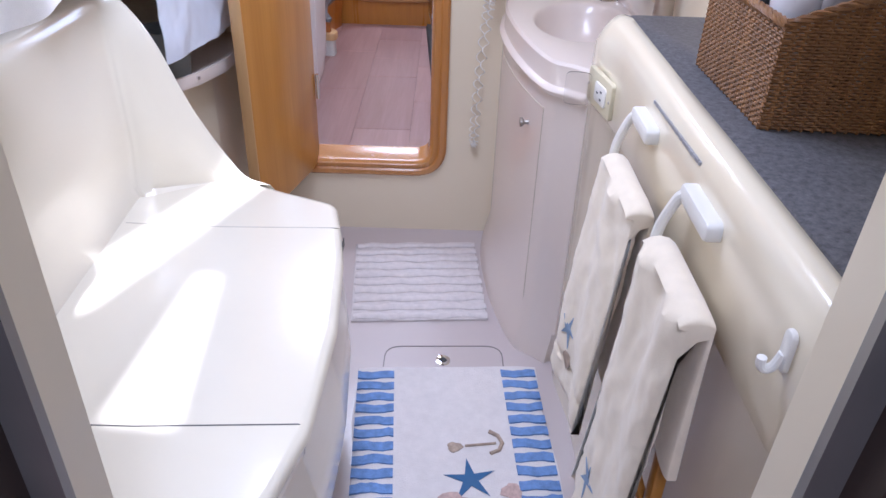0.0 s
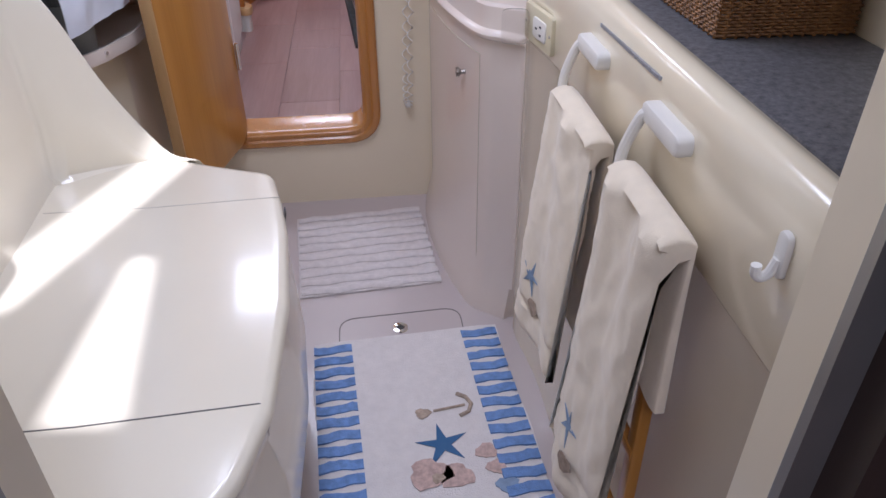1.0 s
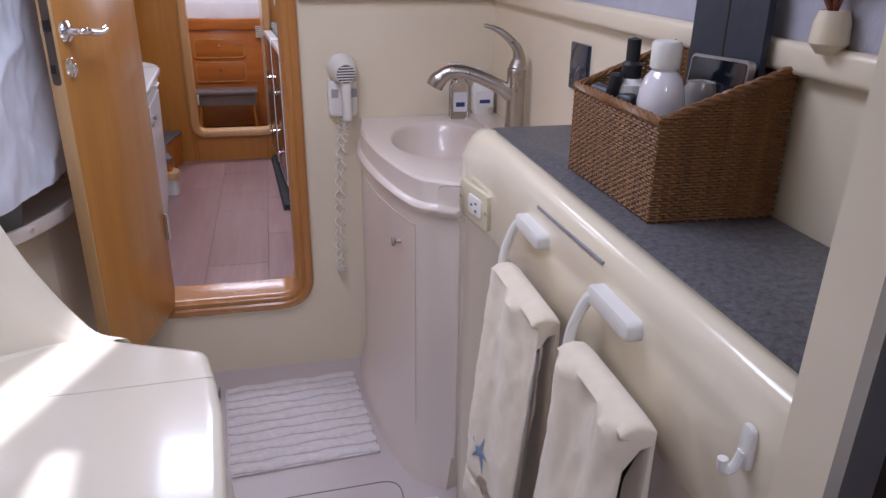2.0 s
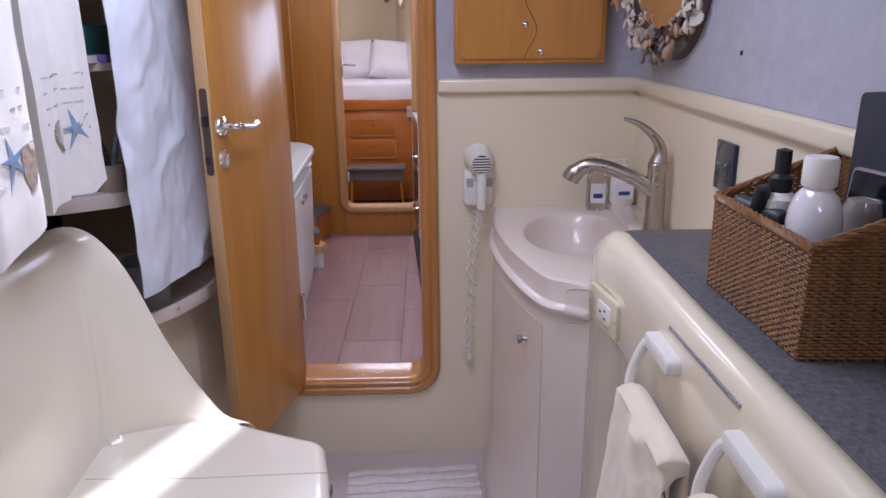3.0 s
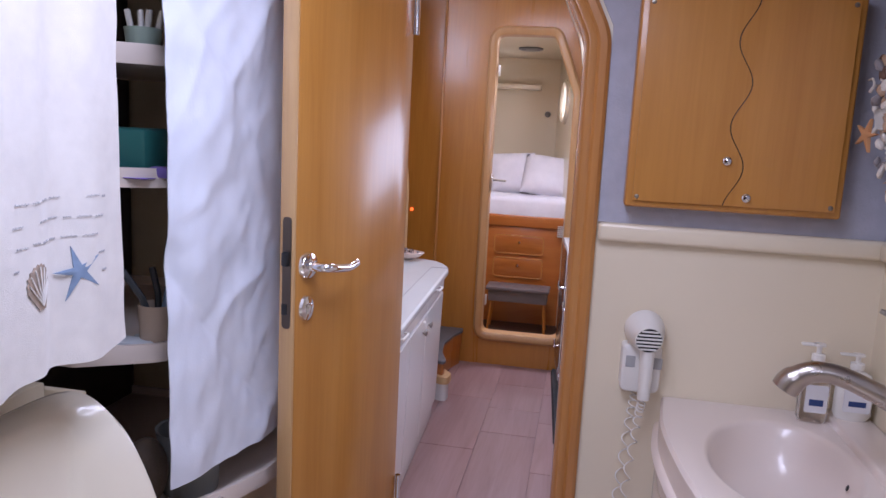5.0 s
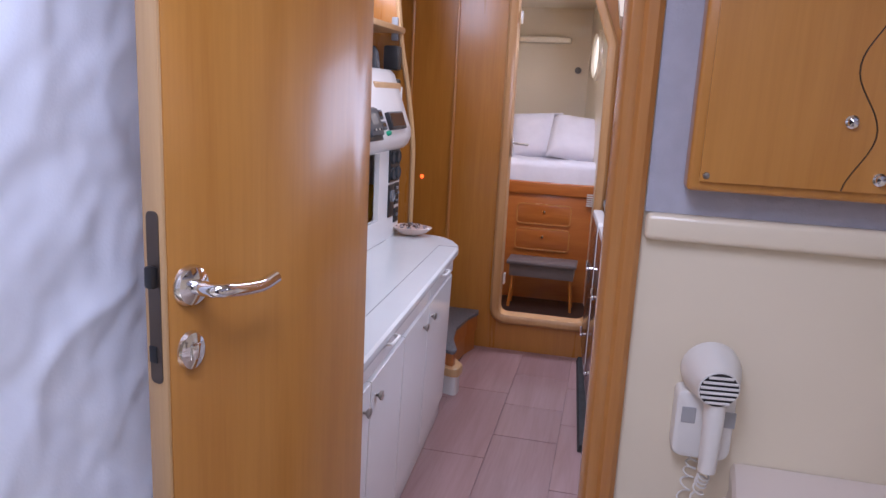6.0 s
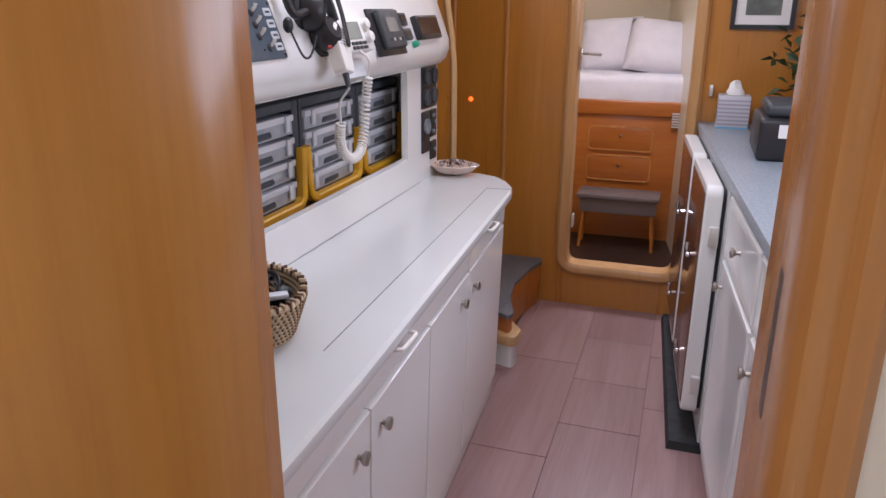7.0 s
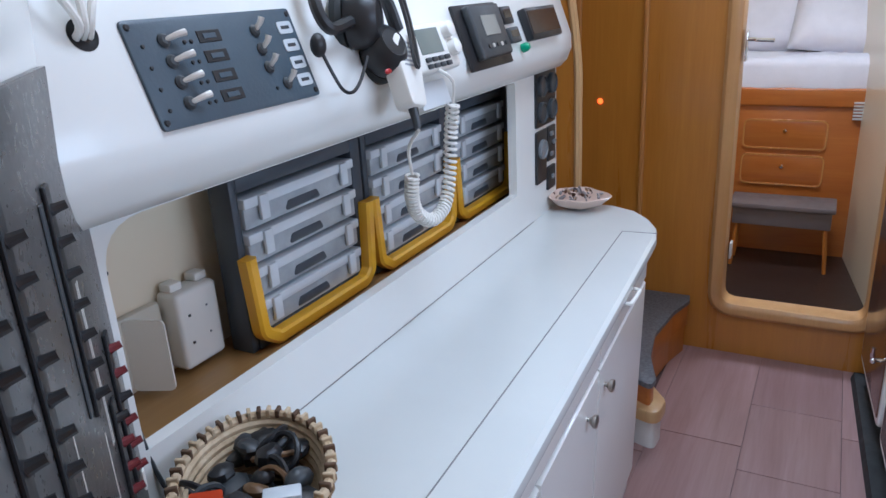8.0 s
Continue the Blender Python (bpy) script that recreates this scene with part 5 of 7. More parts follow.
def shell_mesh(kind, mat):
    t = bmesh.new()
    if kind == 0:       # spiral cone
        tube(t, [(0.10 * k - 0.42, 0.05 * math.sin(k * 1.6), 0.05 * math.cos(k * 1.6)) for k in range(9)], 0.34, 8, [0.35, 0.95, 0.80, 0.88, 0.64, 0.70, 0.44, 0.40, 0.10])
    elif kind == 1:     # ribbed fan
        n = 18
        rim = [Vector((math.cos(a) * (1 + 0.05 * (k % 2)), math.sin(a) * (1 + 0.05 * (k % 2)), 0.12 * (k % 2))) for k, a in enumerate(-0.5 + (math.pi + 1.0) * k / (n - 1) for k in range(n))]
        base, mid = t.verts.new((0, -0.5, 0.1)), [t.verts.new((p.x * 0.55, p.y * 0.55 - 0.1, 0.42 + p.z)) for p in rim]
        rv, bv = [t.verts.new(p) for p in rim], [t.verts.new((p.x, p.y, -0.1)) for p in rim]
        for i in range(n - 1):
            t.faces.new((base, mid[i], mid[i + 1]))
            t.faces.new((mid[i], rv[i], rv[i + 1], mid[i + 1]))
            t.faces.new((rv[i], bv[i], bv[i + 1], rv[i + 1]))
    elif kind == 2:     # oyster lump
        ball(t, (0, 0, 0), 0.8, 9, (1, 0.7, 0.4))
        for v in t.verts:
            v.co *= 1 + 0.3 * noise.noise(v.co * 3)
    else:               # branching coral
        tube(t, [(0.9 * math.cos(k * 0.9) * (0.4 + 0.08 * k), 0.9 * math.sin(k * 0.9) * (0.4 + 0.08 * k), 0.12 * k) for k in range(9)], 0.17, 6, [0.6, 1, 0.8, 1.1, 0.8, 1, 0.7, 0.8, 0.3])
    bmesh.ops.recalc_face_normals(t, faces=t.faces[:])
    me = bpy.data.meshes.new("shell")
    t.to_mesh(me)
    t.free()
    me.polygons.foreach_set("use_smooth", [True] * len(me.polygons))
    me.materials.append(mat)
    return me


shells = [shell_mesh(k, m) for k in range(4) for m in shell_mats]
rnd = random.Random(11)
for k in range(280):
    a = 2 * math.pi * (k + rnd.uniform(-0.6, 0.6)) / 280
    s = rnd.uniform(1.08, 1.50)
    dark = math.sin(a * 1.5 + 1) > 0.7
    kind = rnd.choice((0, 0, 1, 2, 2, 3))
    me = shells[kind * 4 + (rnd.choice((1, 2, 3, 3)) if dark else rnd.choice((0, 0, 0, 1, 2)))]
    ob = new("shell", me)
    ob.parent = mir
    ob.matrix_parent_inverse = Matrix.Translation(-mir.location)
    y, z = MC[0] + MY * s * math.cos(a), MC[1] + MZ * s * math.sin(a)
    size = rnd.uniform(0.011, 0.022)
    ob.matrix_basis = Matrix.Translation((0.617 + (MC[0] - y) * 0.16 - rnd.uniform(0, 0.016), y, z)) @ Euler((rnd.uniform(-0.6, 0.6), radians(-90) + rnd.uniform(-0.6, 0.6), rnd.uniform(0, 6.28))).to_matrix().to_4x4() @ Matrix.Diagonal((size, size, size, 1))
t = star(bmesh.new(), (2.452, 1.435), 0.030, lambda u, v, w: Vector((0.566 + (2.46 - u) * 0.3 - w, u, v)), 0.006, 0.3, 0.3)
part("starfish", t, plain("orange_starfish", (0.55, 0.28, 0.12), 0.7), mir, "small orange starfish")

mir.location += Vector((-0.017, 0.020, 0.004))

# ---- basket and what it holds ----
WICKER = wood("brown_wicker", (0.14, 0.058, 0.015), (0.31, 0.145, 0.043), "z", 0.5, 0.2, 3.0)
bk = placed("wicker_basket", (0.56, 1.35, 1.002), "brown wicker desk basket with compartments", "basket")
BZ = 1.002
quad = [Vector((0.466, 1.484)), Vector((0.471, 1.22)), Vector((0.646, 1.212)), Vector((0.641, 1.492))]
top_z = lambda x: BZ + 0.135 + max(0.0, (x - 0.470)) * 0.37


def wall_points(step):
    pts = []
    for a, b in zip(quad, quad[1:] + quad[:1]):
        n = max(2, round((b - a).length / step))
        pts += [a.lerp(b, k / n) for k in range(n)]
    return pts


wp = wall_points(0.0036)
cen = sum(quad, Vector((0, 0))) / 4
norms = []
for i, p in enumerate(wp):
    d = (wp[(i + 1) % len(wp)] - wp[i - 1]).normalized()
    norms.append(Vector((d.y, -d.x)) * (1 if Vector((d.y, -d.x)).dot(p - cen) > 0 else -1))
t = bmesh.new()
row = 0
z = BZ + 0.004
while z < BZ + 0.21:
    run = []
    for i in range(len(wp) + 1):
        p, nn = wp[i % len(wp)], norms[i % len(wp)]
        if z < top_z(p.x):
            k = (i // 2 + row) % 2
            off = (0.0016 if k else -0.0009) + 0.0004 * noise.noise(Vector((i * 0.3, row, 0)))
            run.append(Vector((p.x + nn.x * off, p.y + nn.y * off, z + 0.0004 * noise.noise(Vector((i * 0.2, row * 3, 2))))))
        else:
            if len(run) > 2:
                tube(t, run, 0.0020, 5)
            run = []
    if len(run) > 2:
        tube(t, run, 0.0020, 5)
    z += 0.0040
    row += 1
part("weave", t, WICKER, bk, "woven brown cane")
t = bmesh.new()
for i in range(0, len(wp), 4):
    p = wp[i]
    cyl(t, (p.x, p.y, BZ), (p.x, p.y, top_z(p.x)), 0.0024, 5)
part("ribs", t, WICKER, bk)
t = bmesh.new()
rp = wall_points(0.008)
for ph in (0, 1.6, 3.1, 4.7):
    tube(t, [Vector((p.x + 0.004 * math.cos(i * 0.9 + ph), p.y + 0.004 * math.cos(i * 0.9 + ph), top_z(p.x) + 0.004 * math.sin(i * 0.9 + ph))) for i, p in enumerate(rp + rp[:1])], 0.0032, 5)
part("rim", t, WICKER, bk, "twisted cane rim")
for p, q in (((0.545, 1.216), (0.540, 1.488)), ((0.470, 1.36), (0.545, 1.358))):
    t = bmesh.new()
    for k in range(22):
        zz = BZ + 0.004 + 0.0056 * k
        n = 36
        tube(t, [(p[0] + (q[0] - p[0]) * i / n + (0.0018 if (i + k) % 2 else -0.0018) * (1 if p[0] > 0.5 else 0), p[1] + (q[1] - p[1]) * i / n + (0.0018 if (i + k) % 2 else -0.0018) * (0 if p[0] > 0.5 else 1), zz) for i in range(n + 1)], 0.0026, 4)
    part("divider", t, WICKER, bk)
part("floor", box(bmesh.new(), 0.472, 0.640, 1.222, 1.482, BZ, BZ + 0.006), WICKER, bk)

bot = placed("lotion_bottle", (0.507, 1.292, BZ + 0.006), "clear plastic bottle with white lotion and a white cap", "bottle")
part("body", lathe(bmesh.new(), [(0.022, 0), (0.028, 0.006), (0.029, 0.10), (0.032, 0.138), (0.030, 0.155), (0.024, 0.172), (0.017, 0.180), (0.017, 0.188)], (0.507, 1.292, BZ + 0.006), 28, 0.95, 1.1), plain("cloudy_lotion", (0.74, 0.72, 0.74), 0.12, coat=0.6), bot)
part("cap", lathe(bmesh.new(), [(0.019, 0.184), (0.0195, 0.186), (0.0195, 0.214), (0.017, 0.218), (0, 0.218)], (0.507, 1.292, BZ + 0.006), 24), PLASTIC, bot)
bt = placed("spray_bottle", (0.515, 1.40, BZ + 0.006), "white bottle with a black cap", "bottle")
part("body", lathe(bmesh.new(), [(0.020, 0), (0.023, 0.01), (0.024, 0.145), (0.012, 0.155)], (0.515, 1.40, BZ + 0.006), 18), PLASTIC, bt)
part("cap", lathe(bmesh.new(), [(0.014, 0.150), (0.015, 0.172), (0.010, 0.177), (0.010, 0.208), (0, 0.211)], (0.515, 1.40, BZ + 0.006), 16), BLACK, bt)
t = lathe(bmesh.new(), [(0.010, 0), (0.011, 0.14), (0.009, 0.150), (0, 0.152)], m=Matrix.Translation((0.490, 1.43, BZ + 0.02)) @ Matrix.Rotation(radians(14), 4, "X"), seg=14)
single("marker", t, BLACK, "black tube standing in the basket", "tube")
t = lathe(bmesh.new(), [(0.011, 0), (0.012, 0.075), (0.009, 0.08), (0, 0.082)], m=Matrix.Translation((0.482, 1.445, BZ + 0.135)) @ Matrix.Rotation(radians(95), 4, "X") @ Matrix.Rotation(radians(20), 4, "Y"), seg=14)
single("lint_roller", t, DARK, "dark cylinder lying on the basket rim", "tube")
t = lathe(bmesh.new(), [(0.024, 0), (0.026, 0.145), (0.020, 0.160), (0, 0.162)], (0.580, 1.315, BZ + 0.006), 20)
single("cream_jar", t, plain("amber_grey_jar", (0.30, 0.27, 0.25), 0.2, coat=0.4), "dull brown jar in the basket", "jar")


def tablet(name, x0, tilt, y0, y1, h, mat, label, z, lean=0):
    yc = (y0 + y1) / 2
    m = Matrix.Translation((x0, yc, z)) @ Matrix.Rotation(radians(tilt), 4, "Y") @ Matrix.Rotation(radians(lean), 4, "X") @ Matrix.Translation((0, -yc, 0))
    ob = placed(name, (x0, (y0 + y1) / 2, z), label, "tablet")
    t = slab(bmesh.new(), rounded([(y0, 0), (y1, 0), (y1, h), (y0, h)], 0.010, 4), 0.0, 0.011, on_yz(0), 0.002)
    t.transform(m)
    part("case", t, mat, ob)
    return ob, m


NAVY = plain("navy_leatherette", (0.020, 0.028, 0.045), 0.5, bumps=0.3, bscale=500)
ob, m = tablet("tablet_case", 0.602, 4, 1.228, 1.398, 0.275, NAVY, "navy blue closed tablet case standing in the basket", BZ + 0.02, -6)
t = box(bmesh.new(), -0.001, 0.0005, 1.312, 1.317, 0.002, 0.273)
t.transform(m)
part("fold", t, BLACK, ob)
ob, m = tablet("tablet", 0.572, 7, 1.228, 1.365, 0.190, plain("silver_case", (0.5, 0.5, 0.52), 0.3, 0.8), "small tablet with a dark screen in the basket", BZ + 0.012, -3)
t = slab(bmesh.new(), rounded([(1.232, 0.004), (1.361, 0.004), (1.361, 0.186), (1.232, 0.186)], 0.006, 4), 0.0, -0.0012, on_yz(0))
t.transform(m)
part("screen", t, plain("black_screen", (0.008, 0.01, 0.015), 0.08, coat=0.5), ob)

# little pot with dried flowers on the wall rail
pot = placed("wall_pot", (0.628, 1.155, 1.232), "cream shell pot with dried red flowers on the rail", "vase")
part("pot", lathe(bmesh.new(), [(0.012, 0), (0.022, 0.012), (0.020, 0.035), (0.016, 0.048), (0.013, 0.044), (0, 0.03)], (0.630, 1.15, 1.226), 18), CREAM, pot)
t = bmesh.new()
rnd = random.Random(8)
for k in range(16):
    x, y = 0.630 + rnd.uniform(-0.018, 0.012), 1.15 + rnd.uniform(-0.03, 0.03)
    z = 1.30 + rnd.uniform(0, 0.06)
    tube(t, [(0.630, 1.15, 1.262), ((x + 0.630) / 2, (y + 1.15) / 2, 1.285), (x, y, z)], 0.0012, 4)
    ball(t, (x, y, z), rnd.uniform(0.005, 0.009), 6, (1, 1, 0.7))
part("dried_bouquet", t, plain("dried_red", (0.22, 0.07, 0.04), 0.8, spread=0.5, scale=80), pot)

# chrome keyhole and handle on the cabin side of the aft doorway
t = lathe(bmesh.new(), [(0.012, 0), (0.011, 0.003), (0.006, 0.004), (0.004, 0.001), (0, 0.001)], m=Matrix.Translation((-0.300, 0.698, 0.93)) @ Matrix.Rotation(radians(90), 4, "X") @ Matrix.Diagonal((0.7, 1.1, 1, 1)), seg=18)
single("keyhole_plate", t, CHROME, "small chrome keyhole plate on dark wood", "keyhole plate")
t = tube(bmesh.new(), curve([(0.436, 0.698, 1.06), (0.436, 0.67, 1.055), (0.434, 0.655, 1.02), (0.430, 0.66, 0.95), (0.428, 0.698, 0.94)], 5), 0.006, 10)
single("cabin_pull", t, CHROME, "chrome pull handle on dark wood", "handle")

# ---- passage: chart counter ----
CT = 0.75
front_x = lambda y: -0.495 - 0.010 * (y - 2.64) / 0.46 if y < 3.1 else -0.505 - 0.062 * (y - 3.1) / 1.34
ctr = placed("chart_counter", (-0.75, 3.6, 0.0), "white lacquered counter with drawers and doors", "counter")
edge_pts = [Vector((front_x(y), y)) for y in (2.64, 2.9, 3.1, 3.4, 3.7, 4.0, 4.3, 4.42)] + [Vector(p) for p in ((-0.583, 4.50), (-0.615, 4.565), (-0.665, 4.625), (-0.735, 4.658), (-0.90, 4.668), (-1.10, 4.668), (-1.10, 2.64))]
rings = [[Vector((p.x, p.y, CT + w)) for p in inset(edge_pts, d)] for d, w in ((0.010, -0.032), (0.003, -0.029), (0.0, -0.018), (0.002, -0.006), (0.010, 0.0))]
part("counter_top", loft(bmesh.new(), rings, True, True, True), COUNTER, ctr, "pale glossy counter top")
body = [p.copy() for p in inset(edge_pts, 0.028)]
part("carcass", loft(bmesh.new(), [[Vector((p.x, p.y, 0.0)) for p in inset(edge_pts, 0.05)], [Vector((p.x, p.y, 0.10)) for p in inset(edge_pts, 0.045)], [Vector((p.x, p.y, CT - 0.03)) for p in body]], True, False, True), WHITE, ctr)
t = tube(bmesh.new(), [(-0.610, 3.165, CT + 0.0003), (-0.656, 4.436, CT + 0.0003), (-0.571, 4.444, CT + 0.0003)], 0.0012, 6)
part("lid_joint", t, plain("joint_grey", (0.24, 0.24, 0.24), 0.6), ctr, "dark joint of the lifting lid")


def front_panel(name, y0, y1, z0, z1, thick=0.014, r=0.0):
    lp = rounded([(y0, z0), (y1, z0), (y1, z1), (y0, z1)], r, 3)
    t = bmesh.new()
    rings = []
    for d, w in ((0, -0.02), (0, thick * 0.6), (0.003, thick), (0.012, thick)):
        rings.append([Vector((front_x(p.x) - 0.026 - 0.02 * (CT - p.y) / CT + w, p.x, p.y)) for p in inset(lp, d)])
    loft(t, rings, True, True, True)
    return part(name, t, WHITE, ctr)


for y0, y1, py in ((2.70, 3.903, 3.32), (3.907, 4.375, 4.125)):
    d = front_panel("drawer", y0, y1, 0.660, 0.726)
    x = front_x(py) - 0.020
    t = tube(bmesh.new(), curve([(x, py - 0.042, 0.714), (x + 0.022, py - 0.040, 0.714), (x + 0.028, py - 0.030, 0.714), (x + 0.028, py + 0.030, 0.714), (x + 0.022, py + 0.040, 0.714), (x, py + 0.042, 0.714)], 4), 0.0045, 8)
    part("pull", t, PLASTIC, d, "white bow pull")
for y0, y1, ky in ((2.70, 3.163, 3.106), (3.167, 3.533, 3.222), (3.537, 3.903, 3.820), (3.907, 4.375, 3.955)):
    d = front_panel("cabinet_door", y0, y1, 0.10, 0.650)
    x = front_x(ky) - 0.024
    t = lathe(bmesh.new(), [(0.005, 0), (0.0045, 0.012), (0.013, 0.020), (0.013, 0.026), (0, 0.029)], m=Matrix.Translation((x, ky, 0.591)) @ Matrix.Rotation(radians(90), 4, "Y"), seg=16)
    part("knob", t, NICKEL, d, "small metal knob")

# ---- console behind the counter ----
con = placed("instrument_console", (-1.0, 3.8, CT), "white moulded instrument console above the counter", "console")
face_hole = rounded([(3.165, 0.852), (4.330, 0.852), (4.330, 1.132), (3.165, 1.132)], [0.0, 0.0, 0.015, 0.06], 6)
part("face", pierced(bmesh.new(), rect(3.05, 4.62, CT, 1.15), [face_hole], -0.022, 0.0, on_yz(-0.895)), WHITE, con)
prof = [(-0.917, 1.132), (-0.895, 1.134), (-0.868, 1.142), (-0.850, 1.160), (-0.8385, 1.190), (-0.8395, 1.223), (-0.8795, 1.334), (-0.922, 1.452), (-0.940, 1.468), (-1.00, 1.472), (-1.12, 1.472), (-1.12, 1.132)]
rings = [[Vector((x, y, z)) for x, z in prof] for y in (3.05, 3.5, 4.0, 4.50, 4.58)]
rings.append([Vector((x - 0.012 if x > -1 else x, 4.61, z)) for x, z in prof])
rings.append([Vector((x - 0.04 if x > -1 else x, 4.625, z)) for x, z in prof])
part("upper_face", loft(bmesh.new(), rings, True, True, True), WHITE, con)
part("recess_back", box(bmesh.new(), -1.135, -1.0882, 3.05, 4.60, CT, 1.132), CREAM, con)
part("recess_end", box(bmesh.new(), -1.0882, -0.918, 4.555, 4.62, CT, 1.132), WHITE, con)
single("rack_shelf", box(bmesh.new(), -1.0875, -0.9175, 3.05, 4.554, 0.79, 0.812, 0.002), wood("oak_shelf", (0.28, 0.15, 0.045), (0.38, 0.22, 0.08), "y", 0.4), "oiled wooden shelf in the console recess", "shelf")
part("counter_joint", tube(bmesh.new(), [(-0.8945, 3.17, CT + 0.0006), (-0.8945, 4.44, CT + 0.0006)], 0.001, 6), GREYTRIM, con, "dark joint along the counter")
part("side_end", box(bmesh.new(), -1.10, -0.90, 4.622, 4.64, CT, 1.40, 0.004), WHITE, con)

# gauges at the console's end
gp = placed("gauge_panel", (-0.895, 4.5, 0.98), "black panels of round engine gauges", "gauges")
for y0, y1, z0, z1 in ((4.455, 4.600, 0.996, 1.138), (4.455, 4.530, 0.846, 0.986), (4.540, 4.600, 0.891, 0.986), (4.540, 4.600, 0.811, 0.876)):
    part("plate", slab(bmesh.new(), rounded([(y0, z0), (y1, z0), (y1, z1), (y0, z1)], 0.005, 3), 0.0, 0.006, on_yz(-0.895), 0.0015), BLACK, gp)
GREYDIAL = plain("dial_grey", (0.20, 0.21, 0.22), 0.3)
for y, z, r in ((4.490, 1.101, 0.028), (4.565, 1.101, 0.028), (4.490, 1.033, 0.028), (4.565, 1.033, 0.028), (4.492, 0.936, 0.026)):
    part("gauge", lathe(bmesh.new(), [(r, 0), (r, 0.008), (r * 0.86, 0.010), (r * 0.82, 0.006), (0, 0.006)], m=Matrix.Translation((-0.889, y, z)) @ Matrix.Rotation(radians(90), 4, "Y"), seg=22), DARK if r > 0.027 else GREYDIAL, gp)
for y, z in ((4.560, 0.966), (4.580, 0.941), (4.560, 0.911), (4.570, 0.846)):
    part("key", box(bmesh.new(), -0.889, -0.882, y - 0.009, y + 0.009, z - 0.006, z + 0.006, 0.002), GREYDIAL, gp)

# tackle box racks
CLEAR = plain("frosted_plastic", (0.52, 0.56, 0.60), 0.25, spread=0.12, scale=25, trans=0.25, coat=0.3)
CLEAR2 = plain("frosted_latch", (0.66, 0.70, 0.74), 0.25, spread=0.05, coat=0.3)
GREYFR = plain("slate_plastic", (0.055, 0.065, 0.08), 0.45, spread=0.08)
RX, RZ = -1.000, 0.812


def tackle_rack(y0):
    rk = placed("tackle_rack", (RX - 0.06, y0 + 0.16, RZ), "slate tackle rack with four clear cases and a yellow bail", "storage rack", "tackle racks in the recess")
    W, Hh, D = 0.347, 0.285, 0.045
    for name, b in (("side", (RX - D, RX, y0, y0 + 0.016, RZ, RZ + Hh)), ("side", (RX - D, RX, y0 + W - 0.030, y0 + W, RZ, RZ + Hh)), ("top", (RX - D, RX, y0 + 0.016, y0 + W - 0.030, RZ + Hh - 0.022, RZ + Hh)), ("base", (RX - D, RX + 0.002, y0 + 0.016, y0 + W - 0.030, RZ, RZ + 0.028))):
        part(name, box(bmesh.new(), *b, 0.003), GREYFR, rk)
    part("rear", box(bmesh.new(), RX - D, RX - D + 0.006, y0 + 0.016, y0 + W - 0.030, RZ + 0.028, RZ + Hh - 0.022), GREYFR, rk)
    ch = (Hh - 0.055) / 4
    for k in range(4):
        z = RZ + 0.030 + k * ch
        a, b = y0 + 0.020, y0 + W - 0.036
        case = part("case", box(bmesh.new(), RX - D + 0.01, RX + 0.004, a, b, z, z + ch - 0.010, 0.004), CLEAR, rk, "clear plastic case")
        part("lid", box(bmesh.new(), RX - D + 0.01, RX + 0.008, a - 0.001, b + 0.001, z + ch - 0.024, z + ch - 0.007, 0.003), CLEAR2, case)
        for yy in (a + 0.030, b - 0.045):
            part("clasp", box(bmesh.new(), RX + 0.006, RX + 0.013, yy, yy + 0.020, z + 0.010, z + ch - 0.008, 0.002), CLEAR2, case)
        t = slab(bmesh.new(), rounded([((a + b) / 2 - 0.052, z + 0.006), ((a + b) / 2 + 0.045, z + 0.006), ((a + b) / 2 + 0.035, z + 0.022), ((a + b) / 2 - 0.042, z + 0.022)], 0.005, 3), 0.0, 0.0055, on_yz(RX), 0.001)
        part("grip_slot", t, GREYFR, case)
    lp = [Vector(p) for p in ((y0 + 0.004, RZ + 0.165), (y0 + 0.014, RZ + 0.035), (y0 + 0.045, RZ + 0.014), (y0 + W - 0.040, RZ + 0.014), (y0 + W - 0.020, RZ + 0.032), (y0 + W - 0.012, RZ + 0.165))]
    path = [Vector((RX + 0.014, p.x, p.y)) for p in rounded(lp, [0, 0.02, 0.02, 0.02, 0.02, 0], 3)]
    rings = []
    for i, p in enumerate(path):
        d = (path[min(i + 1, len(path) - 1)] - path[max(i - 1, 0)]).normalized()
        nrm = Vector((0, -d.z, d.y))
        rings.append([p + nrm * s * 0.0115 + Vector((w, 0, 0)) for s, w in ((-1, -0.012), (-1, 0.006), (-0.6, 0.010), (0.6, 0.010), (1, 0.006), (1, -0.012))])
    part("bail", loft(bmesh.new(), rings, True, True, True), YELLOW, rk, "yellow retaining bail")


for k in range(3):
    tackle_rack(3.466 + 0.353 * k)

# sockets in the recess
so = placed("shore_socket", (-1.10, 3.39, 0.812), "white socket box with its cover flap open", "socket")
part("box", box(bmesh.new(), -1.0880, -1.0430, 3.370, 3.453, 0.82, 0.945, 0.008, 3), PLASTIC, so)
part("base", box(bmesh.new(), -1.0880, -1.0730, 3.288, 3.366, 0.825, 0.935, 0.004), plain("ivory_box", (0.62, 0.58, 0.48), 0.4), so)
t = slab(bmesh.new(), rounded([(0, 0), (0.062, 0), (0.062, 0.112), (0, 0.112)], 0.010, 4), 0, 0.004, lambda u, v, w: Vector((u, w, v)))
t.transform(Matrix.Translation((-1.0730, 3.295, 0.822)) @ Matrix.Rotation(radians(24), 4, "Z"))
part("flap", t, PLASTIC, so, "open white cover flap")
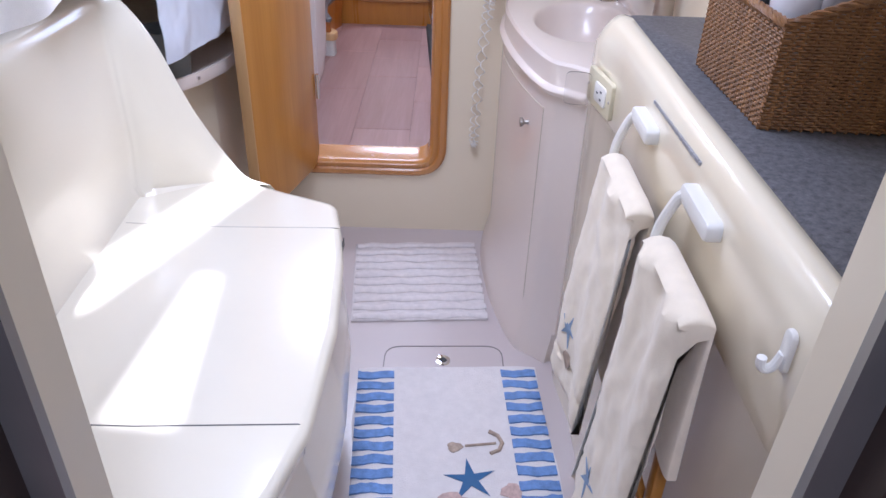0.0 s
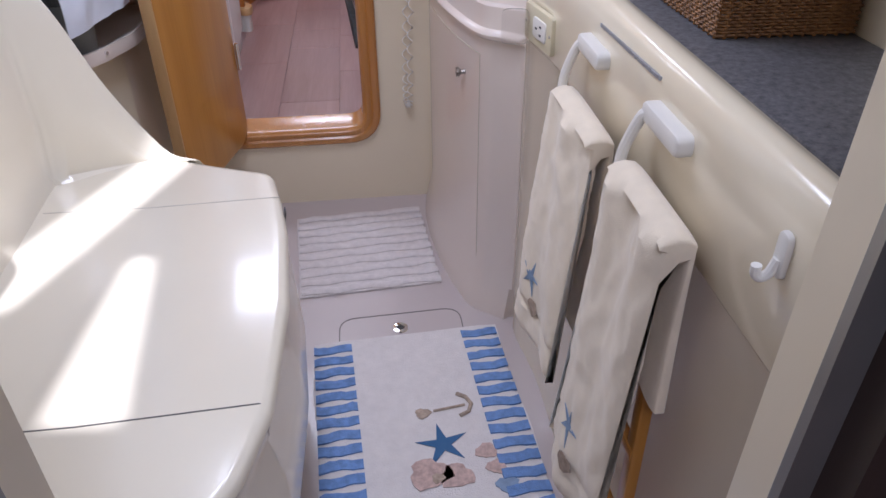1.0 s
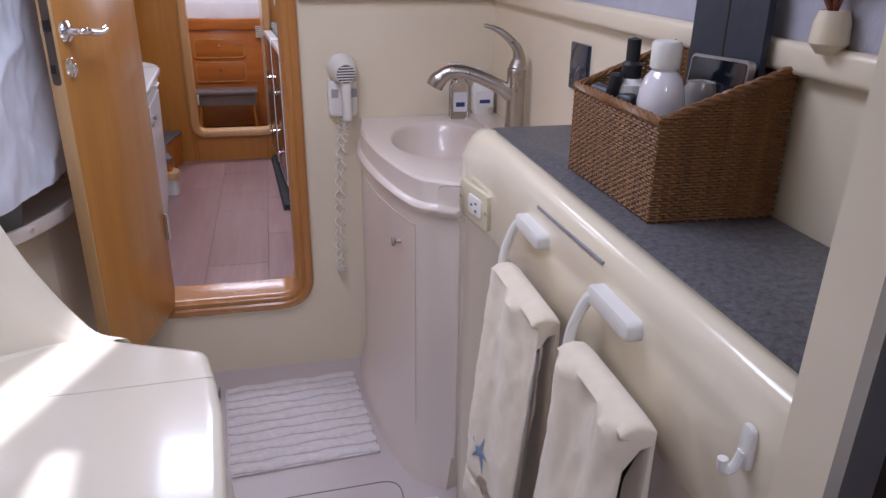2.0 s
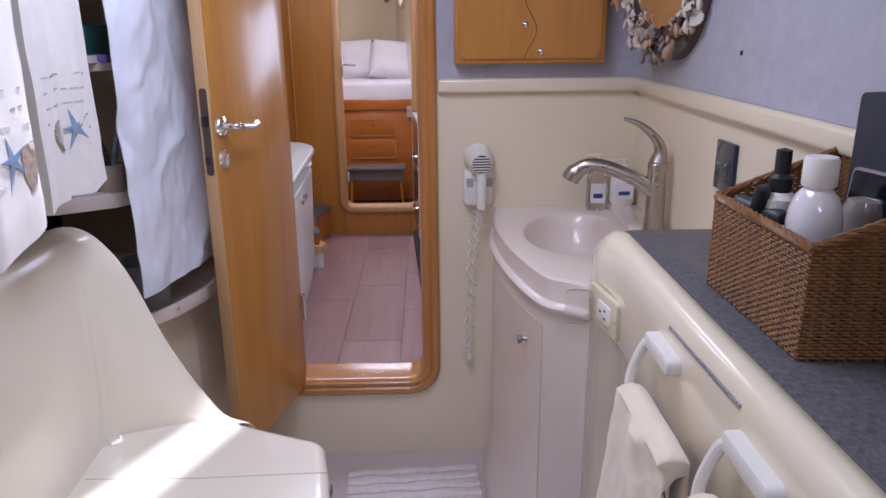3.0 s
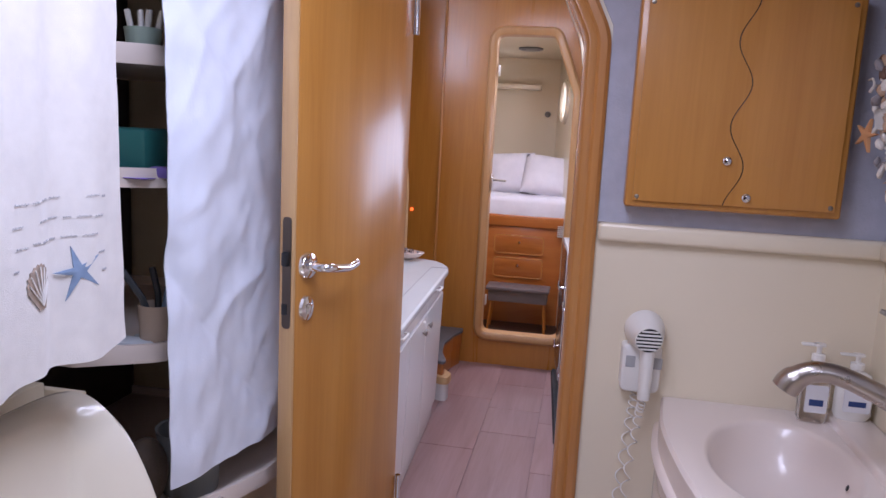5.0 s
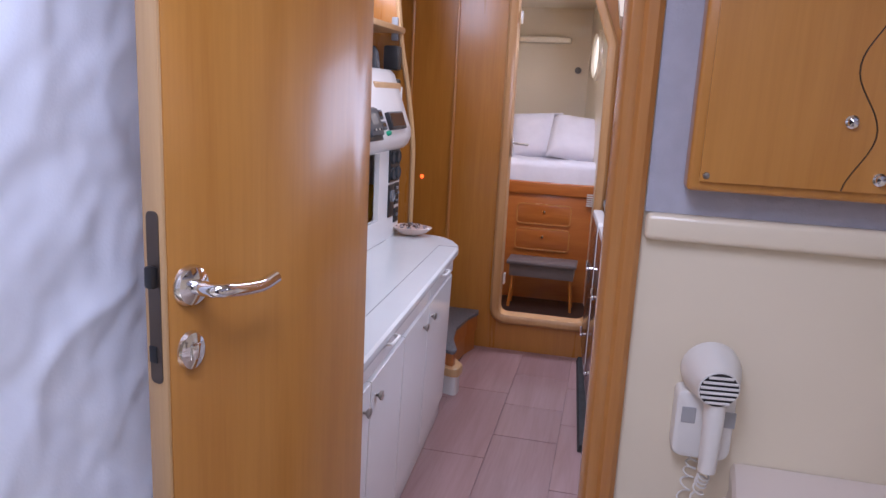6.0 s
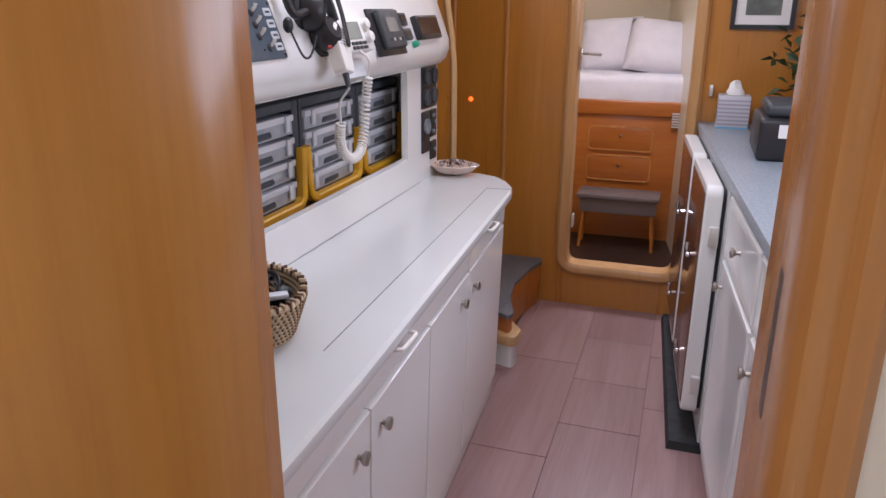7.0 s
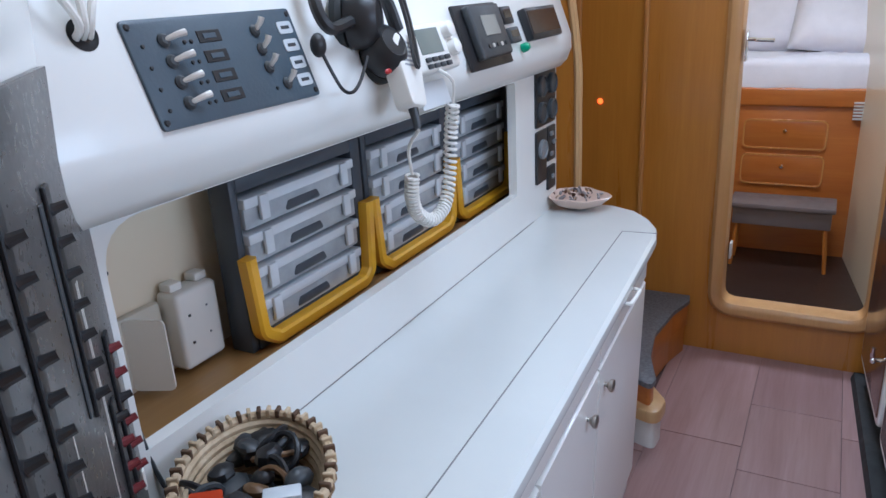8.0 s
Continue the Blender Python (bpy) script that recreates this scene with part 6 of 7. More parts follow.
for z in (0.860, 0.905):
    part("slot", box(bmesh.new(), -1.0432, -1.0415, 3.388, 3.392, z, z + 0.004), BLACK, so)
    part("slot", box(bmesh.new(), -1.0432, -1.0415, 3.424, 3.427, z + 0.004, z + 0.007, 0.0003, 1), GREYDIAL, so)
for y in (3.388, 3.438):
    part("lug", box(bmesh.new(), -1.0830, -1.0580, y - 0.012, y + 0.012, 0.945, 0.958, 0.003), PLASTIC, so)
t = lathe(bmesh.new(), [(0.004, 0), (0, 0.001)], m=Matrix.Translation((-1.0875, 3.300, 1.002)) @ Matrix.Rotation(radians(90), 4, "Y"), seg=10)
single("recess_hole", t, BLACK, "small dark screw hole in the recess", "screw hole")

# ---- instruments on the sloping face ----
SL = Matrix(((0, -0.3394, 0.9406, -0.8395), (1, 0, 0, 0), (0, 0.9406, 0.3394, 1.223), (0, 0, 0, 1)))


def on_slope(u, v, w):
    return SL @ Vector((u, v, w))


def sbox(u0, u1, v0, v1, w0, w1, bev=0.002, seg=2):
    return box(bmesh.new(), u0, u1, v0, v1, w0, w1, bev, seg, SL)


sp = placed("toggle_board", (-0.85, 3.35, 1.28), "blue grey switch panel with toggles and blank labels", "switch panel")
PANEL = plain("slate_blue_panel", (0.06, 0.085, 0.11), 0.4, spread=0.1, bumps=0.2)
part("plate", slab(bmesh.new(), rounded([(3.226, 0.0), (3.498, 0.0), (3.498, 0.120), (3.226, 0.120)], 0.006, 3), 0.0, 0.004, on_slope, 0.001), PANEL, sp)
for u in (3.233, 3.491):
    for v in (0.008, 0.112):
        part("screw", lathe(bmesh.new(), [(0.004, 0.004), (0.003, 0.006), (0, 0.006)], m=SL @ Matrix.Translation((u, v, 0)), seg=10), BLACK, sp)
SILVER = plain("satin_metal", (0.72, 0.70, 0.66), 0.35, 0.5)
for k in range(4):
    v = 0.024 + 0.0235 * k
    for u, flip in ((3.273, 1), (3.419 if k else 3.441, -1)):
        part("toggle_base", lathe(bmesh.new(), [(0.008, 0.004), (0.008, 0.006), (0.005, 0.009), (0, 0.009)], m=SL @ Matrix.Translation((u, v, 0)), seg=14), DARK, sp)
        part("toggle", tube(bmesh.new(), [on_slope(u, v, 0.006), on_slope(u + (0.012 if flip > 0 else 0.004), v + (0.002 if flip > 0 else 0.007), 0.015), on_slope(u + (0.022 if flip > 0 else 0.006), v + (0.003 if flip > 0 else 0.012), 0.018)], 0.0038, 8, [0.7, 1, 1.1]), SILVER, sp, "metal toggle")
    part("label_frame", sbox(3.323, 3.359, v - 0.007, v + 0.007, 0.004, 0.0052, 0.0004, 1), BLACK, sp)
    part("label_bar", sbox(3.331, 3.351, v - 0.003, v + 0.003, 0.0052, 0.0060, 0.0002, 1), PANEL, sp)
    part("label", slab(bmesh.new(), rounded([(3.463, v - 0.008), (3.491, v - 0.008), (3.491, v + 0.008), (3.463, v + 0.008)], 0.004, 3), 0.004, 0.0052, on_slope), plain("grey_white_tag", (0.55, 0.58, 0.6), 0.5), sp, "pale blank tag")
    part("label_bar", sbox(3.469, 3.485, v - 0.0022, v + 0.0022, 0.0052, 0.0058, 0.0002, 1), DARK, sp)
    for u in (3.301, 3.311, 3.243, 3.419):
        part("lamp", lathe(bmesh.new(), [(0.0025, 0.004), (0.002, 0.0058), (0, 0.006)], m=SL @ Matrix.Translation((u, v - 0.004, 0)), seg=8), BLACK, sp)

# cable hole with white cables
t = lathe(bmesh.new(), [(0.017, 0.0006), (0.0, 0.0006)], m=SL @ Matrix.Translation((3.183, 0.110, 0)), seg=20)
single("cable_hole", t, BLACK, "round dark cable hole in the console", "cable hole")
for k, c in enumerate(((-0.008, 3.145, 0.25), (0.0, 3.185, 0.26), (0.008, 3.215, 0.25))):
    t = tube(bmesh.new(), curve([on_slope(3.183 + c[0], 0.106, -0.004), on_slope(3.178 + c[0], 0.120, 0.018), on_slope(c[1], 0.18, 0.02), on_slope(c[1] + 0.01, c[2], 0.002)], 5), 0.0042, 8)
    single("cable", t, PLASTIC, "white cable running into the console", "cable", "console cables")

rad = placed("radio", (-0.86, 3.84, 1.25), "white marine radio with a grey display", "radio")
part("case", sbox(3.690, 3.878, -0.012, 0.070, 0.0, 0.030, 0.008, 3), PLASTIC, rad)
part("display", sbox(3.752, 3.828, 0.018, 0.060, 0.0295, 0.0312, 0.0006, 1), plain("lcd_grey", (0.16, 0.19, 0.18), 0.15), rad)
for k in range(8):
    u, v = 3.755 + 0.022 * (k % 4), 0.008 - 0.011 * (k // 4)
    part("button", sbox(u, u + 0.016, v - 0.004, v + 0.004, 0.030, 0.0345, 0.0015), DARK, rad)
for u, v in ((3.855, 0.052), (3.857, 0.020)):
    part("dial", lathe(bmesh.new(), [(0.014, 0.029), (0.013, 0.044), (0.010, 0.046), (0, 0.046)], m=SL @ Matrix.Translation((u, v, 0)), seg=18), PLASTIC, rad)
part("text_plate", sbox(3.745, 3.845, -0.066, -0.022, 0.0, 0.002, 0.0005, 1), plain("pale_grey_plate", (0.6, 0.62, 0.64), 0.4), rad)
mic = placed("microphone", (-0.80, 3.69, 1.21), "white handheld microphone with a coiled cord", "microphone")
MM = SL @ Matrix.Translation((3.664, -0.005, 0.040)) @ Matrix.Rotation(radians(-14), 4, "Z")
part("body", slab(bmesh.new(), rounded([(-0.020, -0.055), (0.020, -0.055), (0.034, 0.045), (0.022, 0.058), (-0.022, 0.058), (-0.034, 0.045)], 0.010, 4), -0.016, 0.016, lambda u, v, w: MM @ Vector((u, v, w)), 0.006), PLASTIC, mic)
for k in range(6):
    part("speaker_slit", box(bmesh.new(), -0.018, 0.018, 0.006 + 0.007 * k, 0.009 + 0.007 * k, 0.0155, 0.0165, 0, 1, MM), plain("slit_grey", (0.35, 0.35, 0.37), 0.6), mic)
part("strain_relief", tube(bmesh.new(), [MM @ Vector((0, -0.053, 0)), MM @ Vector((0.004, -0.085, -0.002))], 0.008, 10, [1.0, 0.7]), DARK, mic)
p0 = MM @ Vector((0.005, -0.088, -0.002))
part("cord_straight", tube(bmesh.new(), curve([p0, (-0.818, 3.690, 1.11), (-0.83, 3.715, 1.06)], 4), 0.003, 6), PLASTIC, mic)
cp = curve([(-0.83, 3.715, 1.06), (-0.835, 3.718, 1.02), (-0.835, 3.735, 0.985), (-0.83, 3.775, 0.963), (-0.83, 3.825, 0.977), (-0.83, 3.850, 1.03), (-0.825, 3.852, 1.10), (-0.812, 3.842, 1.16)], 8)
part("cord_coil", tube(bmesh.new(), helix(cp, 0.0105, 44, 9), 0.0032, 6), PLASTIC, mic, "coiled white cord")
part("cord_end", tube(bmesh.new(), curve([(-0.812, 3.842, 1.16), (-0.802, 3.825, 1.20), (-0.812, 3.790, 1.224), (-0.825, 3.770, 1.228)], 4), 0.0032, 6), PLASTIC, mic)

hs = placed("headset", (-0.83, 3.62, 1.28), "black padded headset with a boom microphone hung on the console", "headset")
for u, v, w, r, turn in ((3.626, 0.086, 0.032, 0.037, 18), (3.648, 0.038, 0.034, 0.033, -12)):
    m = SL @ Matrix.Translation((u, v, w)) @ Matrix.Rotation(radians(turn), 4, "X") @ Matrix.Rotation(radians(turn), 4, "Y")
    part("ear_cup", lathe(bmesh.new(), [(r * 0.80, -0.030), (r * 0.98, -0.022), (r, -0.004), (r * 0.90, 0.012), (r * 0.62, 0.022), (r * 0.55, 0.020), (0, 0.021)], m=m, seg=24, sy=1.18), BLACK, hs)
    part("cushion", lathe(bmesh.new(), [(r * 0.55, -0.040), (r * 0.95, -0.044), (r * 1.04, -0.034), (r * 0.95, -0.026), (r * 0.55, -0.028)], m=m, seg=24, sy=1.18), RUBBER, hs, "soft black ear cushion")
part("band", tube(bmesh.new(), curve([on_slope(3.590, 0.085, 0.03), on_slope(3.535, 0.080, 0.03), on_slope(3.528, 0.125, 0.03), on_slope(3.570, 0.190, 0.03), on_slope(3.650, 0.215, 0.03), on_slope(3.700, 0.165, 0.03), on_slope(3.690, 0.060, 0.036)], 6), 0.009, 8), BLACK, hs)
part("yoke", tube(bmesh.new(), curve([on_slope(3.600, 0.115, 0.045), on_slope(3.640, 0.128, 0.052), on_slope(3.672, 0.105, 0.052), on_slope(3.685, 0.060, 0.046)], 5), 0.007, 8), DARK, hs)
part("boom", tube(bmesh.new(), curve([on_slope(3.504, 0.054, 0.026), on_slope(3.510, 0.022, 0.026), on_slope(3.522, -0.004, 0.024), on_slope(3.545, -0.010, 0.022), on_slope(3.572, 0.004, 0.024), on_slope(3.605, 0.034, 0.026)], 6), 0.0026, 6), BLACK, hs)
part("boom_mic", ball(bmesh.new(), on_slope(3.503, 0.060, 0.026), 0.013, 12, (0.8, 1, 1.25)), BLACK, hs)
part("red_mark", ball(bmesh.new(), on_slope(3.622, 0.004, 0.040), 0.006, 8, (0.6, 1.4, 0.7)), plain("red_plastic_mark", (0.45, 0.03, 0.03), 0.4), hs, "small red mark")
part("strap", tube(bmesh.new(), curve([on_slope(3.705, 0.150, 0.055), on_slope(3.690, 0.070, 0.060), on_slope(3.664, 0.006, 0.064), on_slope(3.672, 0.002, 0.064), on_slope(3.698, 0.068, 0.060), on_slope(3.718, 0.150, 0.055)], 5), 0.0032, 6), BLACK, hs)

ap = placed("autopilot_display", (-0.86, 4.10, 1.25), "black instrument unit with a small display", "instrument")
part("frame", sbox(3.955, 4.152, -0.028, 0.100, 0.0, 0.008, 0.003), BLACK, ap)
part("unit", sbox(3.985, 4.125, -0.012, 0.092, 0.008, 0.026, 0.005, 3), DARK, ap)
part("display", sbox(4.022, 4.092, 0.030, 0.070, 0.0255, 0.0272, 0.0005, 1), plain("dim_lcd", (0.20, 0.20, 0.19), 0.12), ap)
for k in range(5):
    part("button", lathe(bmesh.new(), [(0.0045, 0.025), (0.004, 0.028), (0, 0.028)], m=SL @ Matrix.Translation((4.02 + 0.020 * k, 0.010, 0)), seg=10), SILVER if k % 2 else BLACK, ap)
for k, (u0, u1, v0, v1, h, m) in enumerate(((4.168, 4.222, 0.050, 0.088, 0.01, BLACK), (4.170, 4.225, 0.008, 0.042, 0.012, DARK), (4.270, 4.465, 0.004, 0.076, 0.020, BLACK))):
    ob = placed("small_instrument", on_slope((u0 + u1) / 2, (v0 + v1) / 2, 0), "small black instrument on the console", "instrument", "small instruments")
    part("case", sbox(u0, u1, v0, v1, 0.0, h, 0.004), m, ob)
    part("screen", sbox(u0 + 0.008, u1 - 0.008, v0 + 0.012, v1 - 0.008, h - 0.0004, h + 0.001, 0.0003, 1), plain("screen_dark", (0.03, 0.02, 0.02), 0.1), ob)
t = lathe(bmesh.new(), [(0.010, 0), (0.010, 0.012), (0.006, 0.018), (0, 0.019)], m=SL @ Matrix.Translation((4.236, -0.006, 0)), seg=16)
single("green_knob", t, plain("green_plastic", (0.02, 0.30, 0.16), 0.3), "round green knob on the console", "knob")

# upper part: white back panel, shelves, radio handset, speakers
single("console_back", box(bmesh.new(), -1.14, -1.12, 3.05, 4.74, 1.13, 1.80), WHITE, "white panel behind the radios", "panel", kind="structure")
single("radio_shelf", box(bmesh.new(), -1.12, -0.90, 4.25, 4.62, 1.375, 1.415, 0.008, 3), PALEWOOD, "pale solid wood radio shelf", "shelf")
hr = placed("handheld_radio", (-0.97, 4.45, 1.415), "dark handheld radio leaning in its cradle", "radio")
HM = Matrix.Translation((-0.965, 4.46, 1.415)) @ Matrix.Rotation(radians(-22), 4, "X") @ Matrix.Rotation(radians(-14), 4, "Y")
part("body", box(bmesh.new(), -0.018, 0.018, -0.032, 0.032, 0.005, 0.150, 0.008, 3, HM), DARK, hr)
part("screen", box(bmesh.new(), 0.0175, 0.0192, -0.020, 0.020, 0.095, 0.130, 0.0005, 1, HM), plain("screen_grey", (0.16, 0.18, 0.2), 0.2), hr)
part("antenna", tube(bmesh.new(), [HM @ Vector((0, -0.022, 0.145)), HM @ Vector((0, -0.024, 0.19)), HM @ Vector((0, -0.03, 0.29))], 0.008, 8, [1, 0.9, 0.5]), BLACK, hr)
part("volume_dial", lathe(bmesh.new(), [(0.008, 0.148), (0.008, 0.166), (0, 0.167)], m=HM @ Matrix.Translation((0, 0.012, 0)), seg=12), BLACK, hr)
for k in range(6):
    part("key", box(bmesh.new(), 0.0175, 0.0195, -0.016 + 0.012 * (k % 3), -0.008 + 0.012 * (k % 3), 0.060 + 0.014 * (k // 3), 0.068 + 0.014 * (k // 3), 0.0005, 1, HM), GREYDIAL, hr)
for y, z, m in ((4.36, 1.415, DARK), (4.30, 1.415, BLACK)):
    t = box(bmesh.new(), -1.0, -0.96, y - 0.02, y + 0.02, z, z + 0.10, 0.008, 2)
    tube(t, [(-0.98, y, z + 0.095), (-0.985, y - 0.01, z + 0.19)], 0.006, 8)
    single("spare_radio", t, m, "black spare handset on the radio shelf", "radio", "spare handsets")
for z, h in ((1.47, 0.105), (1.372, 0.062)):
    t = box(bmesh.new(), -1.0, -0.93, 4.655, 4.715, z, z + h, 0.010, 2)
    single("speaker", t, BLACK, "small black speaker on the wood panel", "speaker", "speakers")
single("upper_wood_shelf", box(bmesh.new(), -1.12, -0.92, 4.05, 4.72, 1.63, 1.655, 0.006), PALEWOOD, "pale wooden upper shelf", "shelf")
t = box(bmesh.new(), -1.06, -0.95, 3.78, 4.02, 1.40, 1.44, 0.014, 3)
single("black_pouch", t, BLACK, "black pouch lying on top of the console", "pouch")

# wood side panel with a pale edge, beyond the console
pe = curve([(-0.868, 0.752, 0), (-0.868, 1.00, 0), (-0.872, 1.16, 0), (-0.905, 1.40, 0), (-0.945, 1.62, 0), (-0.985, 2.02, 0), (-0.99, 2.25, 0)], 5)
lp = [Vector((p.x, p.y)) for p in pe] + [Vector((-1.9, 2.25)), Vector((-1.9, 0.2)), Vector((-0.868, 0.2))]
t = bmesh.new()
loft(t, [[Vector((p.x, 4.735, p.y)) for p in lp], [Vector((p.x, 4.755, p.y)) for p in lp]], True, True, True)
single("side_panel", t, GOLDEN, "varnished golden wooden panel beside the console", "panel", kind="structure")
t = tube(bmesh.new(), [(p.x, 4.735, p.y) for p in pe], 0.012, 8)
single("panel_edge", t, PALEWOOD, "pale rounded edge strip of the panel", "trim", kind="structure")
t = lathe(bmesh.new(), [(0.010, 0), (0.009, 0.004), (0, 0.005)], m=Matrix.Translation((-0.98, FORE - 0.001, 0.93)) @ Matrix.Rotation(radians(90), 4, "X"), seg=14)
single("indicator_lamp", t, glow("orange_lamp", (1.0, 0.12, 0.01), 3.0), "small orange indicator lamp on the bulkhead", "lamp")
t = box(bmesh.new(), -0.985, -0.955, 4.715, 4.735, 1.60, 1.70, 0.004)
single("grey_box", t, plain("grey_case", (0.3, 0.32, 0.34), 0.4), "grey box on the wood panel", "box")

# ---- breaker cabinet set at an angle ----
Q1, Q2 = Vector((-0.905, 3.158)), Vector((-0.57, 2.835))
brk = placed("breaker_cabinet", (-0.85, 2.85, CT), "white corner cabinet with a dark breaker panel", "cabinet")
lp = [Q2, Q1, Vector((-1.10, 3.158)), Vector((-1.10, 2.64)), Vector((-0.57, 2.64))]
t = loft(bmesh.new(), [[Vector((p.x, p.y, z)) for p in lp] for z in (CT, 1.45)], True, True, True)
part("carcass", t, WHITE, brk)
du = (Q1 - Q2).normalized()
dn = Vector((-du.y, du.x)) * -1
dn = dn if dn.x > 0 else -dn
BM = Matrix(((du.x, 0, dn.x, Q2.x), (du.y, 0, dn.y, Q2.y), (0, 1, 0, 0), (0, 0, 0, 1)))
LB = (Q1 - Q2).length
on_brk = lambda u, v, w: BM @ Vector((u, v, w))
part("panel", slab(bmesh.new(), rounded([(0.012, CT + 0.012), (LB - 0.012, CT + 0.012), (LB - 0.004, 1.303), (0.012, 1.303)], 0.004, 2), 0.0, 0.006, on_brk, 0.001), plain("graphite_panel", (0.075, 0.072, 0.07), 0.3, spread=0.15, scale=30), brk, "dark graphite breaker panel")
RED = plain("dark_red_plastic_tip", (0.16, 0.02, 0.025), 0.4)
for c, (u, v0, v1) in enumerate(((0.395, 0.86, 1.04), (0.352, 0.775, 0.985), (0.285, 1.01, 1.22), (0.235, 0.775, 0.95), (0.14, 0.80, 1.25), (0.06, 0.80, 1.25))):
    part("switch_strip", box(bmesh.new(), u - 0.009, u + 0.009, v0, v1, 0.006, 0.010, 0.001, 1, BM), BLACK, brk)
    v = v0 + 0.018
    while v < v1 - 0.01:
        part("breaker", tube(bmesh.new(), [on_brk(u, v, 0.009), on_brk(u + 0.001, v + 0.001, 0.013), on_brk(u + 0.003, v + 0.003, 0.021)], 0.0048, 8, [1.2, 0.95, 0.8]), BLACK if c > 1 or int(v * 100) % 4 == 0 else RED, brk)
        v += 0.0285
for u, v0, v1 in ((0.262, 1.02, 1.21), (0.212, 0.80, 0.94)):
    part("dark_lens", box(bmesh.new(), u - 0.006, u + 0.006, v0, v1, 0.006, 0.008, 0.001, 1, BM), DARK, brk)
for u, v in ((0.332, 1.02), (0.326, 1.02), (0.30, 0.88), (0.19, 0.95)):
    part("white_line", box(bmesh.new(), u - 0.001, u + 0.001, v - 0.07, v + 0.1, 0.006, 0.0066, 0, 1, BM), PLASTIC, brk)
part("tag", box(bmesh.new(), 0.402, 0.412, 0.84, 0.865, 0.011, 0.014, 0.001, 1, BM), PLASTIC, brk)
t = tube(bmesh.new(), curve([(-0.905, 3.165, 0.90), (-0.89, 3.175, 0.80), (-0.86, 3.20, 0.757), (-0.80, 3.26, 0.754)], 4), 0.003, 6)
single("power_lead", t, DARK, "thin dark lead on the counter", "cable")

# ---- things on the counter ----
STRAW = wood("straw_coil", (0.46, 0.34, 0.20), (0.70, 0.57, 0.39), "x", 0.7, 0.0, 4.0)
cb = placed("coiled_basket", (-0.79, 3.215, CT), "oval coiled straw basket full of small gear", "basket")
CBM = Matrix.Translation((-0.770, 3.207, CT)) @ Matrix.Rotation(radians(38), 4, "Z") @ Matrix.Diagonal((0.98, 0.94, 0.95, 1))
for k in range(9):
    z, r = 0.006 + 0.0098 * k, 0.80 + 0.035 * k
    pts = [CBM @ Vector((0.085 * r * math.cos(a), 0.125 * r * math.sin(a), z)) for a in (2 * math.pi * i / 40 for i in range(41))]
    part("coil", tube(bmesh.new(), pts, 0.0062, 8), STRAW, cb)
DKSTR = plain("dark_stitch", (0.12, 0.07, 0.04), 0.8)
t = bmesh.new()
for k in range(8):
    z, r = 0.011 + 0.0098 * k, 0.80 + 0.035 * (k + 0.5)
    for i in range(48):
        a = 2 * math.pi * (i + 0.5 * (k % 2)) / 48
        c = CBM @ Vector((0.085 * r * math.cos(a) * 1.062, 0.125 * r * math.sin(a) * 1.042, z))
        box(t, c.x - 0.0016, c.x + 0.0022, c.y - 0.0022, c.y + 0.0022, c.z - 0.004, c.z + 0.004)
tagged(part("stitching", t, plain("tan_stitch", (0.26, 0.17, 0.09), 0.8), cb), kind="stuff")
for i in range(44):
    a = 2 * math.pi * i / 44
    c = CBM @ Vector((0.085 * 1.08 * math.cos(a), 0.125 * 1.08 * math.sin(a), 0.0885))
    part("rim_stitch", box(bmesh.new(), -0.007, 0.007, -0.0026, 0.0026, -0.006, 0.0065, 0.001, 1, Matrix.Translation(c) @ Matrix.Rotation(a + radians(38), 4, "Z")), DKSTR if i % 2 else STRAW, cb)
part("bottom", lathe(bmesh.new(), [(0.8, 0.003), (0, 0.003)], m=CBM @ Matrix.Diagonal((0.085, 0.125, 1, 1)), seg=30), STRAW, cb)
rnd = random.Random(21)
GEAR = [BLACK, DARK, DARK, plain("olive_gear", (0.10, 0.09, 0.03), 0.4), plain("brown_gear", (0.16, 0.09, 0.04), 0.4), BLACK, BLACK, DARK]
for k in range(34):
    a, r = rnd.uniform(0, 6.28), math.sqrt(rnd.random()) * 0.80
    c = CBM @ Vector((0.085 * r * math.cos(a), 0.125 * r * math.sin(a), rnd.uniform(0.045, 0.085)))
    if k % 3 == 0:
        rot = Euler((rnd.uniform(0.3, 1.4), rnd.uniform(-0.6, 0.6), rnd.uniform(0, 6.28))).to_matrix()
        pts = [c + rot @ Vector((0.024 * math.cos(2 * math.pi * i / 16), 0.019 * math.sin(2 * math.pi * i / 16), 0)) for i in range(17)]
        t = tube(bmesh.new(), pts, 0.004, 6)
    else:
        t = ball(bmesh.new(), c, rnd.uniform(0.016, 0.028), 10, (rnd.uniform(0.6, 1.2), rnd.uniform(0.6, 1.3), rnd.uniform(0.4, 0.8)))
        for v in t.verts:
            v.co += (v.co - c) * 0.35 * noise.noise(v.co * 60)
    single("small_gear", t, rnd.choice(GEAR), "dark small gear piled in the straw basket", "gear", "gear in the basket")
t = slab(bmesh.new(), rounded([(-0.018, -0.03), (0.018, -0.03), (0.018, 0.03), (-0.018, 0.03)], 0.003, 2), 0, 0.003, lambda u, v, w: CBM @ (Matrix.Translation((-0.045, -0.075, 0.085)) @ Matrix.Rotation(radians(55), 4, "X") @ Vector((u, v, w))))
single("orange_card", t, plain("orange_red_card", (0.75, 0.08, 0.02), 0.4), "orange red card in the straw basket", "card")
